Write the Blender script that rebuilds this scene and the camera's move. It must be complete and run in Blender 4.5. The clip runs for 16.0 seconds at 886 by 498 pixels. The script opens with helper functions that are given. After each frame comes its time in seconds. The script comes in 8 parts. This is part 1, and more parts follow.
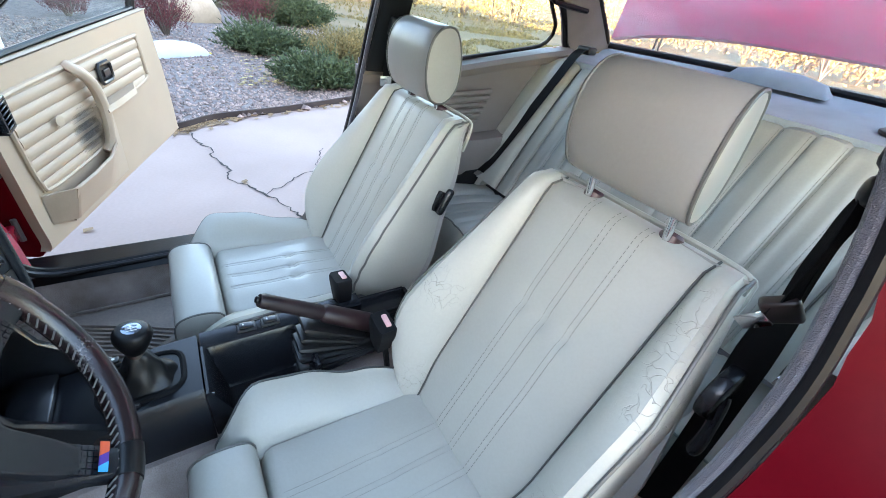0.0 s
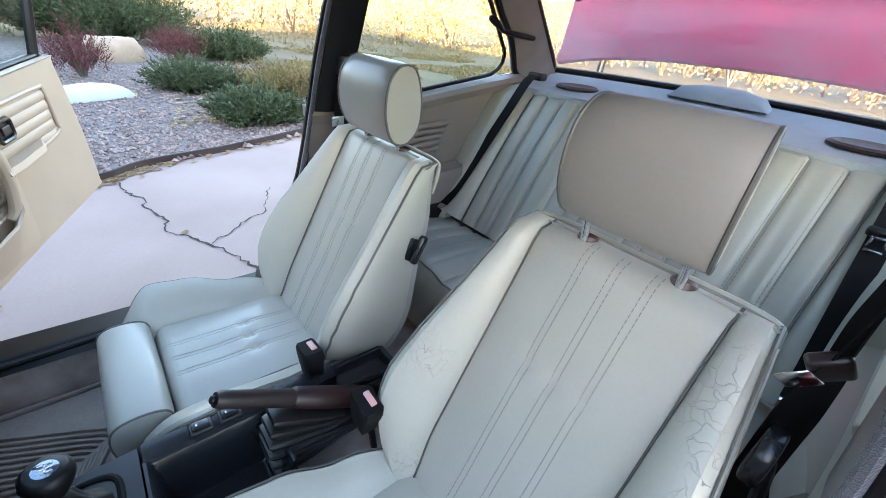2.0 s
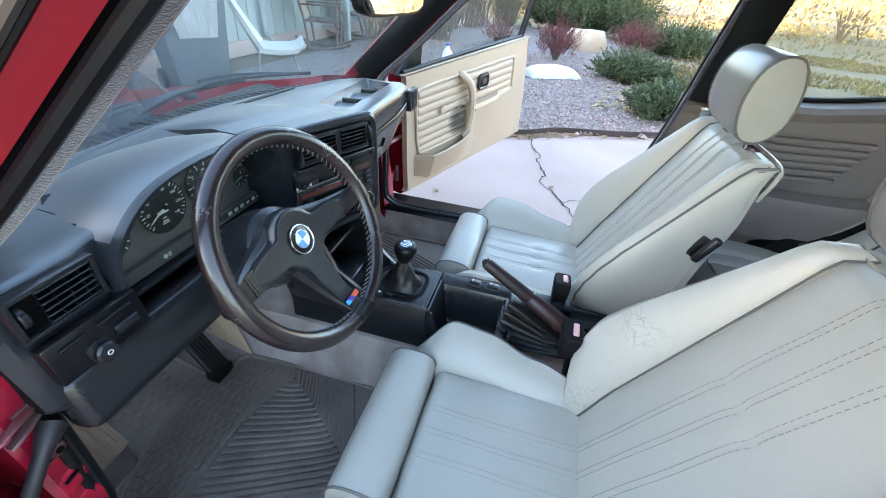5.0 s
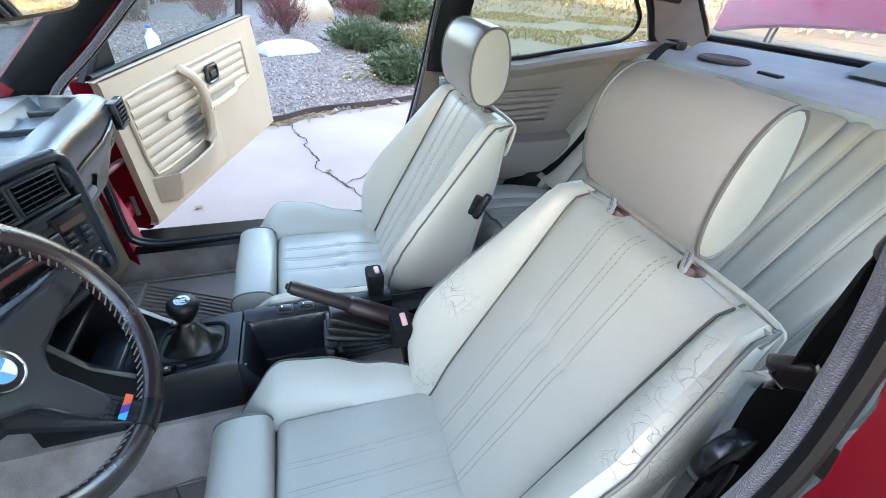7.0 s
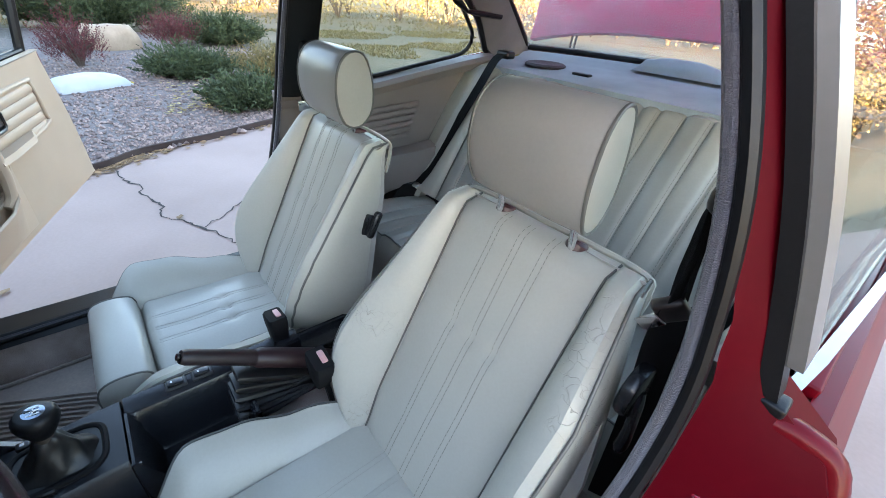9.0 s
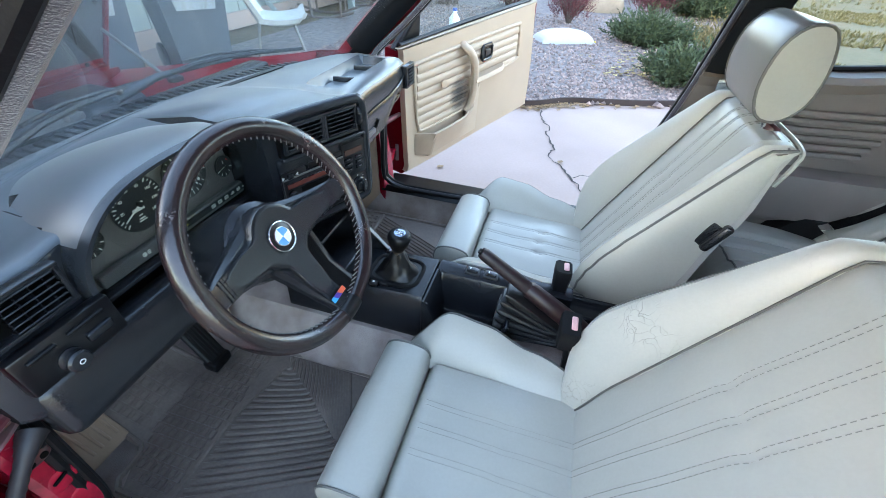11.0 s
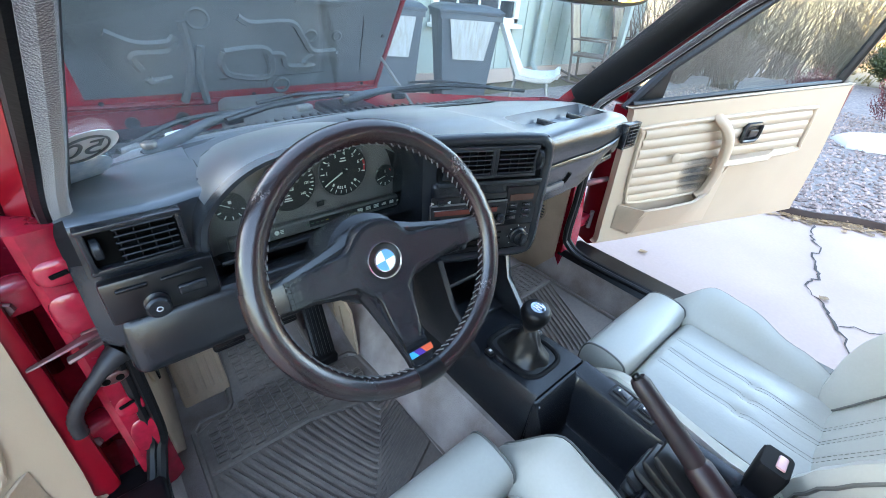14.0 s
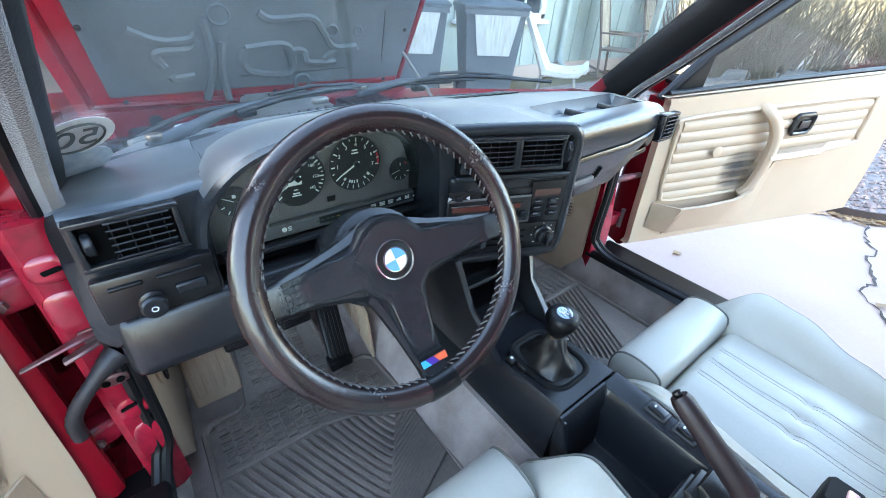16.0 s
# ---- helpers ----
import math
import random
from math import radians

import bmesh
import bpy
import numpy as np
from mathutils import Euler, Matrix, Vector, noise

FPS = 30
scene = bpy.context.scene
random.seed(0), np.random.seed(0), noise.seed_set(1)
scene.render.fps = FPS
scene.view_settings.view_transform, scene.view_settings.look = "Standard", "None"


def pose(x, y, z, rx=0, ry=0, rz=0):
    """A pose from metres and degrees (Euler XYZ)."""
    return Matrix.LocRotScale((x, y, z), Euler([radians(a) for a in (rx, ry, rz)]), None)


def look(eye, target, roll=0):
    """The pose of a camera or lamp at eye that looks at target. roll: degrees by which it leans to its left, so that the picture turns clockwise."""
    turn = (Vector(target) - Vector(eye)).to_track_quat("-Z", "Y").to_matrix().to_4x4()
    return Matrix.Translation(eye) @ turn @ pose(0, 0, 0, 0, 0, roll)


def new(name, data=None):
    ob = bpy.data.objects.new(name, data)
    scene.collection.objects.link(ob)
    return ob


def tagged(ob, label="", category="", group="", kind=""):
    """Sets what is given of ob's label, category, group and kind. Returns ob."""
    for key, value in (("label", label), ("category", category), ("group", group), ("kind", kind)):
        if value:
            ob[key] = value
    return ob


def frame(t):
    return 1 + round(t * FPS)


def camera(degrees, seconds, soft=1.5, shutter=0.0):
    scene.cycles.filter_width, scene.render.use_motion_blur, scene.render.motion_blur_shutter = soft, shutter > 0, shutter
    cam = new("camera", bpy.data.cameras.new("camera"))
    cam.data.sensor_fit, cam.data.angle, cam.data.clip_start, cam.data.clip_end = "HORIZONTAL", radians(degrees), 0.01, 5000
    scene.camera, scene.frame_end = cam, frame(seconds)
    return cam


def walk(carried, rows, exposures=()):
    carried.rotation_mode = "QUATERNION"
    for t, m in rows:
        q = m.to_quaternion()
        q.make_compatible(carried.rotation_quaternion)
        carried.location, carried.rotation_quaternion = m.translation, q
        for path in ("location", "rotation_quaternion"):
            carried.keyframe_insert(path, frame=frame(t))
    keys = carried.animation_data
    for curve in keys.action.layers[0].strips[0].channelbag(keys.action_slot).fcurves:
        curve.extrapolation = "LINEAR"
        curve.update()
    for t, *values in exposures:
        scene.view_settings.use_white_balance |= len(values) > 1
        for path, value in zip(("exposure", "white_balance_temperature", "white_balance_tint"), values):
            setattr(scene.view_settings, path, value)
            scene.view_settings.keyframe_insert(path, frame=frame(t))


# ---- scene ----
cam = camera(95.8, 16.0, 0.8)
PATH = [
    (0, (-0.665, -0.147, 1.192), (0.694, -1.127, 0.1), 8.5),
    (0.5, (-0.587, -0.155, 1.196), (0.664, -1.311, 0.148), 8.0),
    (1, (-0.549, -0.159, 1.187), (0.603, -1.455, 0.189), 7.9),
    (1.5, (-0.541, -0.169, 1.197), (0.587, -1.508, 0.23), 7.5),
    (2, (-0.545, -0.17, 1.202), (0.74, -1.345, 0.218), 6.2),
    (2.5, (-0.571, -0.195, 1.212), (1.0, -0.914, 0.204), 5.8),
    (3, (-0.625, -0.171, 1.227), (1.077, -0.38, 0.198), 5.7),
    (3.5, (-0.71, -0.172, 1.227), (0.98, 0.04, 0.178), 4.8),
    (3.7, (-0.742, -0.186, 1.227), (0.917, 0.155, 0.163), 4.9),
    (5.8, (-0.814, -0.295, 1.191), (0.76, -0.013, -0.011), 6.5),
    (6, (-0.826, -0.297, 1.206), (0.767, -0.138, 0.007), 6.3),
    (6.5, (-0.745, -0.303, 1.22), (0.849, -0.505, 0.03), 5.3),
    (7, (-0.709, -0.276, 1.226), (0.81, -0.862, 0.065), 5.2),
    (7.5, (-0.672, -0.238, 1.237), (0.703, -1.18, 0.132), 4.8),
    (8, (-0.68, -0.223, 1.248), (0.596, -1.343, 0.191), 4.5),
    (8.5, (-0.682, -0.225, 1.237), (0.556, -1.398, 0.191), 4.8),
    (9, (-0.69, -0.226, 1.236), (0.577, -1.346, 0.168), 4.4),
    (9.5, (-0.699, -0.203, 1.224), (0.729, -1.034, 0.097), 4.5),
    (10, (-0.712, -0.205, 1.211), (0.843, -0.548, 0.001), 4.4),
    (10.2, (-0.723, -0.221, 1.217), (0.844, -0.397, -0.013), 4.4),
    (12.3, (-0.689, -0.353, 1.191), (0.62, 0.617, 0.032), 3.5),
    (12.5, (-0.662, -0.349, 1.179), (0.621, 0.67, 0.033), 4.2),
    (13, (-0.612, -0.33, 1.168), (0.604, 0.79, 0.043), 5.0),
    (13.5, (-0.586, -0.307, 1.155), (0.58, 0.893, 0.059), 4.9),
    (14, (-0.54, -0.305, 1.131), (0.607, 0.928, 0.053), 4.9),
    (14.5, (-0.518, -0.307, 1.115), (0.581, 0.975, 0.043), 4.0),
    (15, (-0.511, -0.302, 1.11), (0.567, 0.998, 0.038), 3.6),
    (15.5, (-0.51, -0.287, 1.104), (0.551, 1.023, 0.027), 3.4),
    (16, (-0.501, -0.278, 1.101), (0.553, 1.028, 0.014), 3.2),
]
EXPOSURES = [(0, 4.12, 6850, 17), (1.5, 3.92, 6850, 17), (2.5, 3.91, 6850, 17), (3.7, 4.03, 6850, 17), (5.8, 4.21, 6850, 17), (7, 4.3, 6850, 17), (8.5, 3.83, 6850, 17), (9, 3.73, 6850, 17), (10.2, 4.0, 6850, 17), (12.3, 4.32, 6850, 17), (14, 4.48, 6850, 17), (16, 4.62, 6850, 17)]
walk(cam, [(t, look(eye, target, roll)) for t, eye, target, roll in PATH], EXPOSURES)

# ---- light ----
# The car stands in the house's shade on an autumn evening; low sun comes over the roof.
SUN_EL, SUN_DIR = 9.5, Vector((0.55, -0.83, 0.0)).normalized()
world = bpy.data.worlds.new("evening_sky")
scene.world = world
world.use_nodes = True
wt = world.node_tree
sky = wt.nodes.new("ShaderNodeTexSky")
sky.sky_type, sky.sun_disc = "NISHITA", False
sky.sun_elevation = radians(SUN_EL)
sky.dust_density, sky.ozone_density = 0.8, 1.25
sky.sun_rotation = math.atan2(-SUN_DIR.x, -SUN_DIR.y)
wt.links.new(sky.outputs[0], wt.nodes["Background"].inputs[0])
wt.nodes["Background"].inputs[1].default_value = 0.15
sun = new("sun", bpy.data.lights.new("sun", "SUN"))
sun.data.energy, sun.data.angle, sun.data.color = 3.7, radians(0.5), (1.0, 0.74, 0.43)
sun.matrix_world = look((0, 0, 30), Vector((0, 0, 30)) + SUN_DIR * math.cos(radians(SUN_EL)) - Vector((0, 0, math.sin(radians(SUN_EL)))))


# ---- materials ----
def mat(name, col, rough=0.5, metal=0.0, var=0.12, scale=6.0, fine=80.0, bump=0.15, dist=0.002, spec=0.5, col2=None, coat=0.0, stretch=(1, 1, 1)):
    """A surface with broad and fine variation of colour and roughness, and fine relief."""
    m = bpy.data.materials.new(name)
    m.use_nodes = True
    nt = m.node_tree
    b = nt.nodes["Principled BSDF"]
    tc = nt.nodes.new("ShaderNodeTexCoord")
    mp = nt.nodes.new("ShaderNodeMapping")
    mp.inputs["Scale"].default_value = stretch
    nt.links.new(tc.outputs["Object"], mp.inputs[0])
    n1, n2 = nt.nodes.new("ShaderNodeTexNoise"), nt.nodes.new("ShaderNodeTexNoise")
    n1.inputs["Scale"].default_value, n2.inputs["Scale"].default_value = scale, fine
    n1.inputs["Detail"].default_value, n2.inputs["Detail"].default_value = 4, 3
    nt.links.new(mp.outputs[0], n1.inputs["Vector"])
    nt.links.new(mp.outputs[0], n2.inputs["Vector"])
    mix = nt.nodes.new("ShaderNodeMix")
    mix.data_type = "RGBA"
    c = Vector(col)
    d = Vector(col2) if col2 else c * (1 - 2 * var)
    mix.inputs["A"].default_value = (*c, 1)
    mix.inputs["B"].default_value = (*d, 1)
    ramp = nt.nodes.new("ShaderNodeMapRange")
    ramp.inputs[1].default_value, ramp.inputs[2].default_value = 0.35, 0.7
    add = nt.nodes.new("ShaderNodeMath")
    add.operation = "MULTIPLY_ADD"
    add.inputs[1].default_value = 0.3
    nt.links.new(n2.outputs["Fac"], add.inputs[0])
    sub = nt.nodes.new("ShaderNodeMath")
    sub.operation = "MULTIPLY"
    sub.inputs[1].default_value = 0.75
    nt.links.new(n1.outputs["Fac"], sub.inputs[0])
    nt.links.new(sub.outputs[0], add.inputs[2])
    nt.links.new(add.outputs[0], ramp.inputs[0])
    nt.links.new(ramp.outputs[0], mix.inputs["Factor"])
    nt.links.new(mix.outputs["Result"], b.inputs["Base Color"])
    rr = nt.nodes.new("ShaderNodeMapRange")
    rr.inputs[3].default_value, rr.inputs[4].default_value = rough * 0.85, min(1, rough * 1.15)
    nt.links.new(n1.outputs["Fac"], rr.inputs[0])
    nt.links.new(rr.outputs[0], b.inputs["Roughness"])
    b.inputs["Metallic"].default_value = metal
    b.inputs["Specular IOR Level"].default_value = spec
    b.inputs["Coat Weight"].default_value = coat
    b.inputs["Coat Roughness"].default_value = 0.05
    if bump:
        bp = nt.nodes.new("ShaderNodeBump")
        bp.inputs["Strength"].default_value, bp.inputs["Distance"].default_value = bump, dist
        nt.links.new(n2.outputs["Fac"], bp.inputs["Height"])
        nt.links.new(bp.outputs[0], b.inputs["Normal"])
    return m


def glass(name, tint=(1, 1, 1), rough=0.0, haze=0.0):
    m = bpy.data.materials.new(name)
    m.use_nodes = True
    nt = m.node_tree
    out = nt.nodes["Material Output"]
    lw = nt.nodes.new("ShaderNodeLayerWeight")
    pw, fr = nt.nodes.new("ShaderNodeMath"), nt.nodes.new("ShaderNodeMath")
    pw.operation, fr.operation = "POWER", "MULTIPLY_ADD"
    pw.inputs[1].default_value, fr.inputs[1].default_value, fr.inputs[2].default_value = 4.0, 0.6, 0.035
    nt.links.new(lw.outputs["Facing"], pw.inputs[0])
    nt.links.new(pw.outputs[0], fr.inputs[0])
    tr, gl, mx = nt.nodes.new("ShaderNodeBsdfTransparent"), nt.nodes.new("ShaderNodeBsdfGlossy"), nt.nodes.new("ShaderNodeMixShader")
    tr.inputs[0].default_value = (*tint, 1)
    gl.inputs["Roughness"].default_value = rough
    nt.links.new(fr.outputs[0], mx.inputs[0])
    nt.links.new(tr.outputs[0], mx.inputs[1])
    nt.links.new(gl.outputs[0], mx.inputs[2])
    nt.links.new(mx.outputs[0], out.inputs[0])
    if haze:
        # a thin film that scatters light both ways: dust, plus painted haze of reflected sky
        tc, nz, mr = nt.nodes.new("ShaderNodeTexCoord"), nt.nodes.new("ShaderNodeTexNoise"), nt.nodes.new("ShaderNodeMapRange")
        nz.inputs["Scale"].default_value, nz.inputs["Detail"].default_value = 7, 6
        mr.inputs[1].default_value, mr.inputs[2].default_value, mr.inputs[3].default_value, mr.inputs[4].default_value = 0.3, 0.7, haze * 0.5, haze * 1.5
        df, tl, ad, m2 = nt.nodes.new("ShaderNodeBsdfDiffuse"), nt.nodes.new("ShaderNodeBsdfTranslucent"), nt.nodes.new("ShaderNodeMixShader"), nt.nodes.new("ShaderNodeMixShader")
        df.inputs[0].default_value = tl.inputs[0].default_value = (0.8, 0.78, 0.76, 1)
        nt.links.new(tc.outputs["Object"], nz.inputs["Vector"])
        nt.links.new(nz.outputs["Fac"], mr.inputs[0])
        nt.links.new(df.outputs[0], ad.inputs[1])
        nt.links.new(tl.outputs[0], ad.inputs[2])
        nt.links.new(mr.outputs[0], m2.inputs[0])
        nt.links.new(mx.outputs[0], m2.inputs[1])
        nt.links.new(ad.outputs[0], m2.inputs[2])
        nt.links.new(m2.outputs[0], out.inputs[0])
    return m


def cracked_leather(name, col, dark):
    """Leather with creased, flaking patches."""
    m = mat(name, col, 0.36, var=0.06, scale=5, fine=170, bump=0.16, dist=0.0012)
    nt = m.node_tree
    b = nt.nodes["Principled BSDF"]
    tc = nt.nodes.new("ShaderNodeTexCoord")
    nz = nt.nodes.new("ShaderNodeTexNoise")
    nz.inputs["Scale"].default_value = 20
    nt.links.new(tc.outputs["Object"], nz.inputs["Vector"])
    ad = nt.nodes.new("ShaderNodeVectorMath")
    ad.operation = "MULTIPLY_ADD"
    ad.inputs[1].default_value = (0.06, 0.06, 0.13)
    nt.links.new(nz.outputs["Color"], ad.inputs[0])
    nt.links.new(tc.outputs["Object"], ad.inputs[2])
    vo = nt.nodes.new("ShaderNodeTexVoronoi")
    vo.feature = "DISTANCE_TO_EDGE"
    vo.inputs["Scale"].default_value = 42
    nt.links.new(ad.outputs[0], vo.inputs["Vector"])
    mr = nt.nodes.new("ShaderNodeMapRange")
    mr.inputs[1].default_value, mr.inputs[2].default_value, mr.inputs[3].default_value, mr.inputs[4].default_value = 0.0, 0.022, 1.0, 0.0
    nt.links.new(vo.outputs["Distance"], mr.inputs[0])
    n3 = nt.nodes.new("ShaderNodeTexNoise")
    n3.inputs["Scale"].default_value = 7
    nt.links.new(tc.outputs["Object"], n3.inputs["Vector"])
    m2 = nt.nodes.new("ShaderNodeMapRange")
    m2.inputs[1].default_value, m2.inputs[2].default_value = 0.47, 0.66
    nt.links.new(n3.outputs["Fac"], m2.inputs[0])
    ml = nt.nodes.new("ShaderNodeMath")
    ml.operation = "MULTIPLY"
    nt.links.new(mr.outputs[0], ml.inputs[0])
    nt.links.new(m2.outputs[0], ml.inputs[1])
    old = b.inputs["Base Color"].links[0].from_socket
    mx = nt.nodes.new("ShaderNodeMix")
    mx.data_type = "RGBA"
    mx.inputs["B"].default_value = (*dark, 1)
    sc = nt.nodes.new("ShaderNodeMath")
    sc.operation = "MULTIPLY"
    sc.inputs[1].default_value = 0.55
    nt.links.new(ml.outputs[0], sc.inputs[0])
    nt.links.new(sc.outputs[0], mx.inputs["Factor"])
    nt.links.new(old, mx.inputs["A"])
    nt.links.new(mx.outputs["Result"], b.inputs["Base Color"])
    b2 = nt.nodes.new("ShaderNodeBump")
    b2.invert = True
    b2.inputs["Strength"].default_value, b2.inputs["Distance"].default_value = 0.7, 0.002
    nt.links.new(ml.outputs[0], b2.inputs["Height"])
    nt.links.new(b.inputs["Normal"].links[0].from_socket, b2.inputs["Normal"])
    nt.links.new(b2.outputs[0], b.inputs["Normal"])
    return m


def scuffed(m, col, scale, least):
    """Pale rubbed flecks in broad worn patches."""
    nt = m.node_tree
    b = nt.nodes["Principled BSDF"]
    tc = nt.nodes.new("ShaderNodeTexCoord")
    fac = None
    for sc, lo, hi in ((scale, least, least + 0.12), (scale * 13, 0.52, 0.60)):
        nz, mr = nt.nodes.new("ShaderNodeTexNoise"), nt.nodes.new("ShaderNodeMapRange")
        nz.inputs["Scale"].default_value, nz.inputs["Detail"].default_value = sc, 5
        mr.inputs[1].default_value, mr.inputs[2].default_value = lo, hi
        nt.links.new(tc.outputs["Object"], nz.inputs["Vector"])
        nt.links.new(nz.outputs["Fac"], mr.inputs[0])
        if fac is None:
            fac = mr.outputs[0]
        else:
            ml = nt.nodes.new("ShaderNodeMath")
            ml.operation = "MULTIPLY"
            nt.links.new(fac, ml.inputs[0])
            nt.links.new(mr.outputs[0], ml.inputs[1])
            fac = ml.outputs[0]
    old = b.inputs["Base Color"].links[0].from_socket
    mx = nt.nodes.new("ShaderNodeMix")
    mx.data_type = "RGBA"
    mx.inputs["B"].default_value = (*col, 1)
    nt.links.new(fac, mx.inputs["Factor"])
    nt.links.new(old, mx.inputs["A"])
    nt.links.new(mx.outputs["Result"], b.inputs["Base Color"])
    return m


LEATHER = mat("sage_beige_leather", (0.40, 0.388, 0.338), 0.325, var=0.05, scale=4, fine=170, bump=0.16, dist=0.0012)
CRACKED = cracked_leather("creased_leather", (0.41, 0.398, 0.348), (0.10, 0.092, 0.08))
# Seat leather darkened: shade on headrests and seat backs put into the colour.
SHADELEATHER = mat("shaded_beige_leather", (0.335, 0.323, 0.296), 0.325, var=0.05, scale=4, fine=170, bump=0.16, dist=0.0012)
# Same leather with the dimness of the rear cabin put into its colour.
REARLEATHER = mat("dimmed_sage_leather", (0.35, 0.338, 0.30), 0.33, var=0.07, scale=4, fine=170, bump=0.16, dist=0.0012)
PIPING = mat("grey_piping", (0.13, 0.128, 0.115), 0.45, bump=0)
SEAM = mat("dark_seam", (0.09, 0.088, 0.078), 0.6, bump=0)
STITCH = mat("stitching", (0.22, 0.215, 0.19), 0.7, bump=0)
BEIGE = mat("beige_vinyl", (0.455, 0.34, 0.238), 0.5, var=0.04, scale=5, fine=500, bump=0.15, dist=0.0008)
BEIGE_DARK = mat("tan_plastic", (0.40, 0.29, 0.20), 0.5, var=0.1, scale=12, fine=300)
HEADLINER = mat("grey_cloth", (0.27, 0.245, 0.245), 0.85, fine=300, bump=0.3)
LINING = mat("passenger_lining", (0.20, 0.170, 0.155), 0.55, var=0.05, fine=300, bump=0.2, dist=0.001)
SHELF = mat("grey_felt", (0.37, 0.42, 0.46), 0.95, fine=300, bump=0.35)
BLACK = mat("black_soft_plastic", (0.014, 0.0155, 0.0185), 0.25, var=0.15, scale=8, fine=700, bump=0.22, dist=0.0006, spec=0.5)
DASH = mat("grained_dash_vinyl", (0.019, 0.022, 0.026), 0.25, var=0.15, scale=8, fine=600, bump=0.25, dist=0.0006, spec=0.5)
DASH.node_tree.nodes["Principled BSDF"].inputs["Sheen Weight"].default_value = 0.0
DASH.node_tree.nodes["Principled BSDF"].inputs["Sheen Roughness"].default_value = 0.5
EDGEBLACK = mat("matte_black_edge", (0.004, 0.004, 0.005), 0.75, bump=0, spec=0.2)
# Paler dash vinyl: the sky's sheen on upward faces put into the colour.
DASHTOP = mat("sky_sheen_dash_vinyl", (0.058, 0.072, 0.088), 0.34, var=0.25, scale=5, fine=600, bump=0.2, dist=0.0006, spec=1.0)
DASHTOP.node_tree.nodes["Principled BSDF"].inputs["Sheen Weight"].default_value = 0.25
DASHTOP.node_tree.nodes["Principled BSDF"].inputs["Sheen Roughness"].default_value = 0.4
GLOSSBLACK = mat("black_gloss_plastic", (0.004, 0.004, 0.005), 0.3, bump=0)
# The car's red again, darkened to paint shade on jamb and pillar recess.
SHADERED = mat("shaded_red_paint", (0.085, 0.001, 0.005), 0.5, var=0.1, scale=6, bump=0, spec=0.05)
RUBBER = mat("black_rubber", (0.006, 0.006, 0.007), 0.4, var=0.2, fine=200, spec=0.3)
WHEELLEATHER = mat("worn_black_leather", (0.009, 0.0085, 0.0095), 0.25, var=0.2, scale=18, fine=240, bump=0.35, dist=0.0008, col2=(0.024, 0.009, 0.009), spec=0.75)
scuffed(WHEELLEATHER, (0.21, 0.195, 0.19), 23, 0.572)
FLEECE = mat("grey_fleece", (0.060, 0.056, 0.072), 0.95, fine=600, bump=0.8, dist=0.003)
FLEECE.node_tree.nodes["Principled BSDF"].inputs["Sheen Weight"].default_value = 0.6
BOOTLEATHER = mat("soft_black_leather", (0.010, 0.010, 0.0105), 0.42, var=0.2, scale=20, fine=260, bump=0.3, dist=0.0008)
VENTDARK = mat("vent_recess", (0.002, 0.002, 0.002), 0.9, bump=0, spec=0.1)
CARPET = mat("brown_grey_carpet", (0.46, 0.395, 0.365), 0.95, scale=13, fine=420, bump=0.6, dist=0.003, col2=(0.25, 0.20, 0.175))
MATRUBBER = mat("dusty_rubber", (0.120, 0.098, 0.085), 0.45, var=0.25, scale=7, fine=150, bump=0.2, col2=(0.22, 0.18, 0.15))
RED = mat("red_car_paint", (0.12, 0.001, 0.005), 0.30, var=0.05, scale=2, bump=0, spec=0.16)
# The car's red brightened: light on bonnet, pillar and door edge painted in.
LITRED = mat("lit_red_paint", (0.27, 0.004, 0.013), 0.3, var=0.08, scale=3, bump=0, coat=0.3)
# Dusty red, kept brighter than RED to carry the hinge pillar's highlights.
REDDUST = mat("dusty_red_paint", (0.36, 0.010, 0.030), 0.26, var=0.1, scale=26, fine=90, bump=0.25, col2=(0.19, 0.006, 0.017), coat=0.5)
# The car's red, paler and pinker: glass haze over the lid put into colour.
LIDRED = mat("hazed_red_paint", (0.40, 0.02, 0.085), 0.32, var=0.05, scale=2, bump=0, coat=0.2)
CHROME = mat("polished_metal", (0.75, 0.75, 0.76), 0.14, 1.0, var=0.03, bump=0)
STEEL = mat("brushed_trim", (0.24, 0.205, 0.175), 0.42, 1.0, var=0.05, bump=0)
DULLSTEEL = mat("anodised_trim", (0.26, 0.247, 0.238), 0.40, 0.75, var=0.06, scale=5, bump=0)
GREYMETAL = mat("dirty_grey_metal", (0.22, 0.21, 0.2), 0.5, 0.6, fine=60)
GREASE = mat("greasy_metal", (0.10, 0.085, 0.08), 0.35, 0.4, var=0.3, scale=30, fine=90, col2=(0.16, 0.03, 0.035))
BELT = mat("black_belt_webbing", (0.006, 0.006, 0.007), 0.75, fine=900, bump=0.4, spec=0.15)
PINKRED = mat("red_button", (0.74, 0.40, 0.40), 0.3, bump=0)
WHITE = mat("white_plastic", (0.78, 0.78, 0.77), 0.4, var=0.03, bump=0)
GLASS = glass("window_glass", (0.93, 0.97, 0.95))
# Both screens carry a pale film that stands in for reflected sky.
HAZY = glass("hazy_windscreen", (0.95, 0.98, 0.97), 0.0, 0.010)
HAZIER = glass("hazy_rear_glass", (0.93, 0.95, 0.95), 0.0, 0.14)
MIRROR = mat("mirror", (0.9, 0.9, 0.9), 0.02, 1.0, var=0, bump=0)
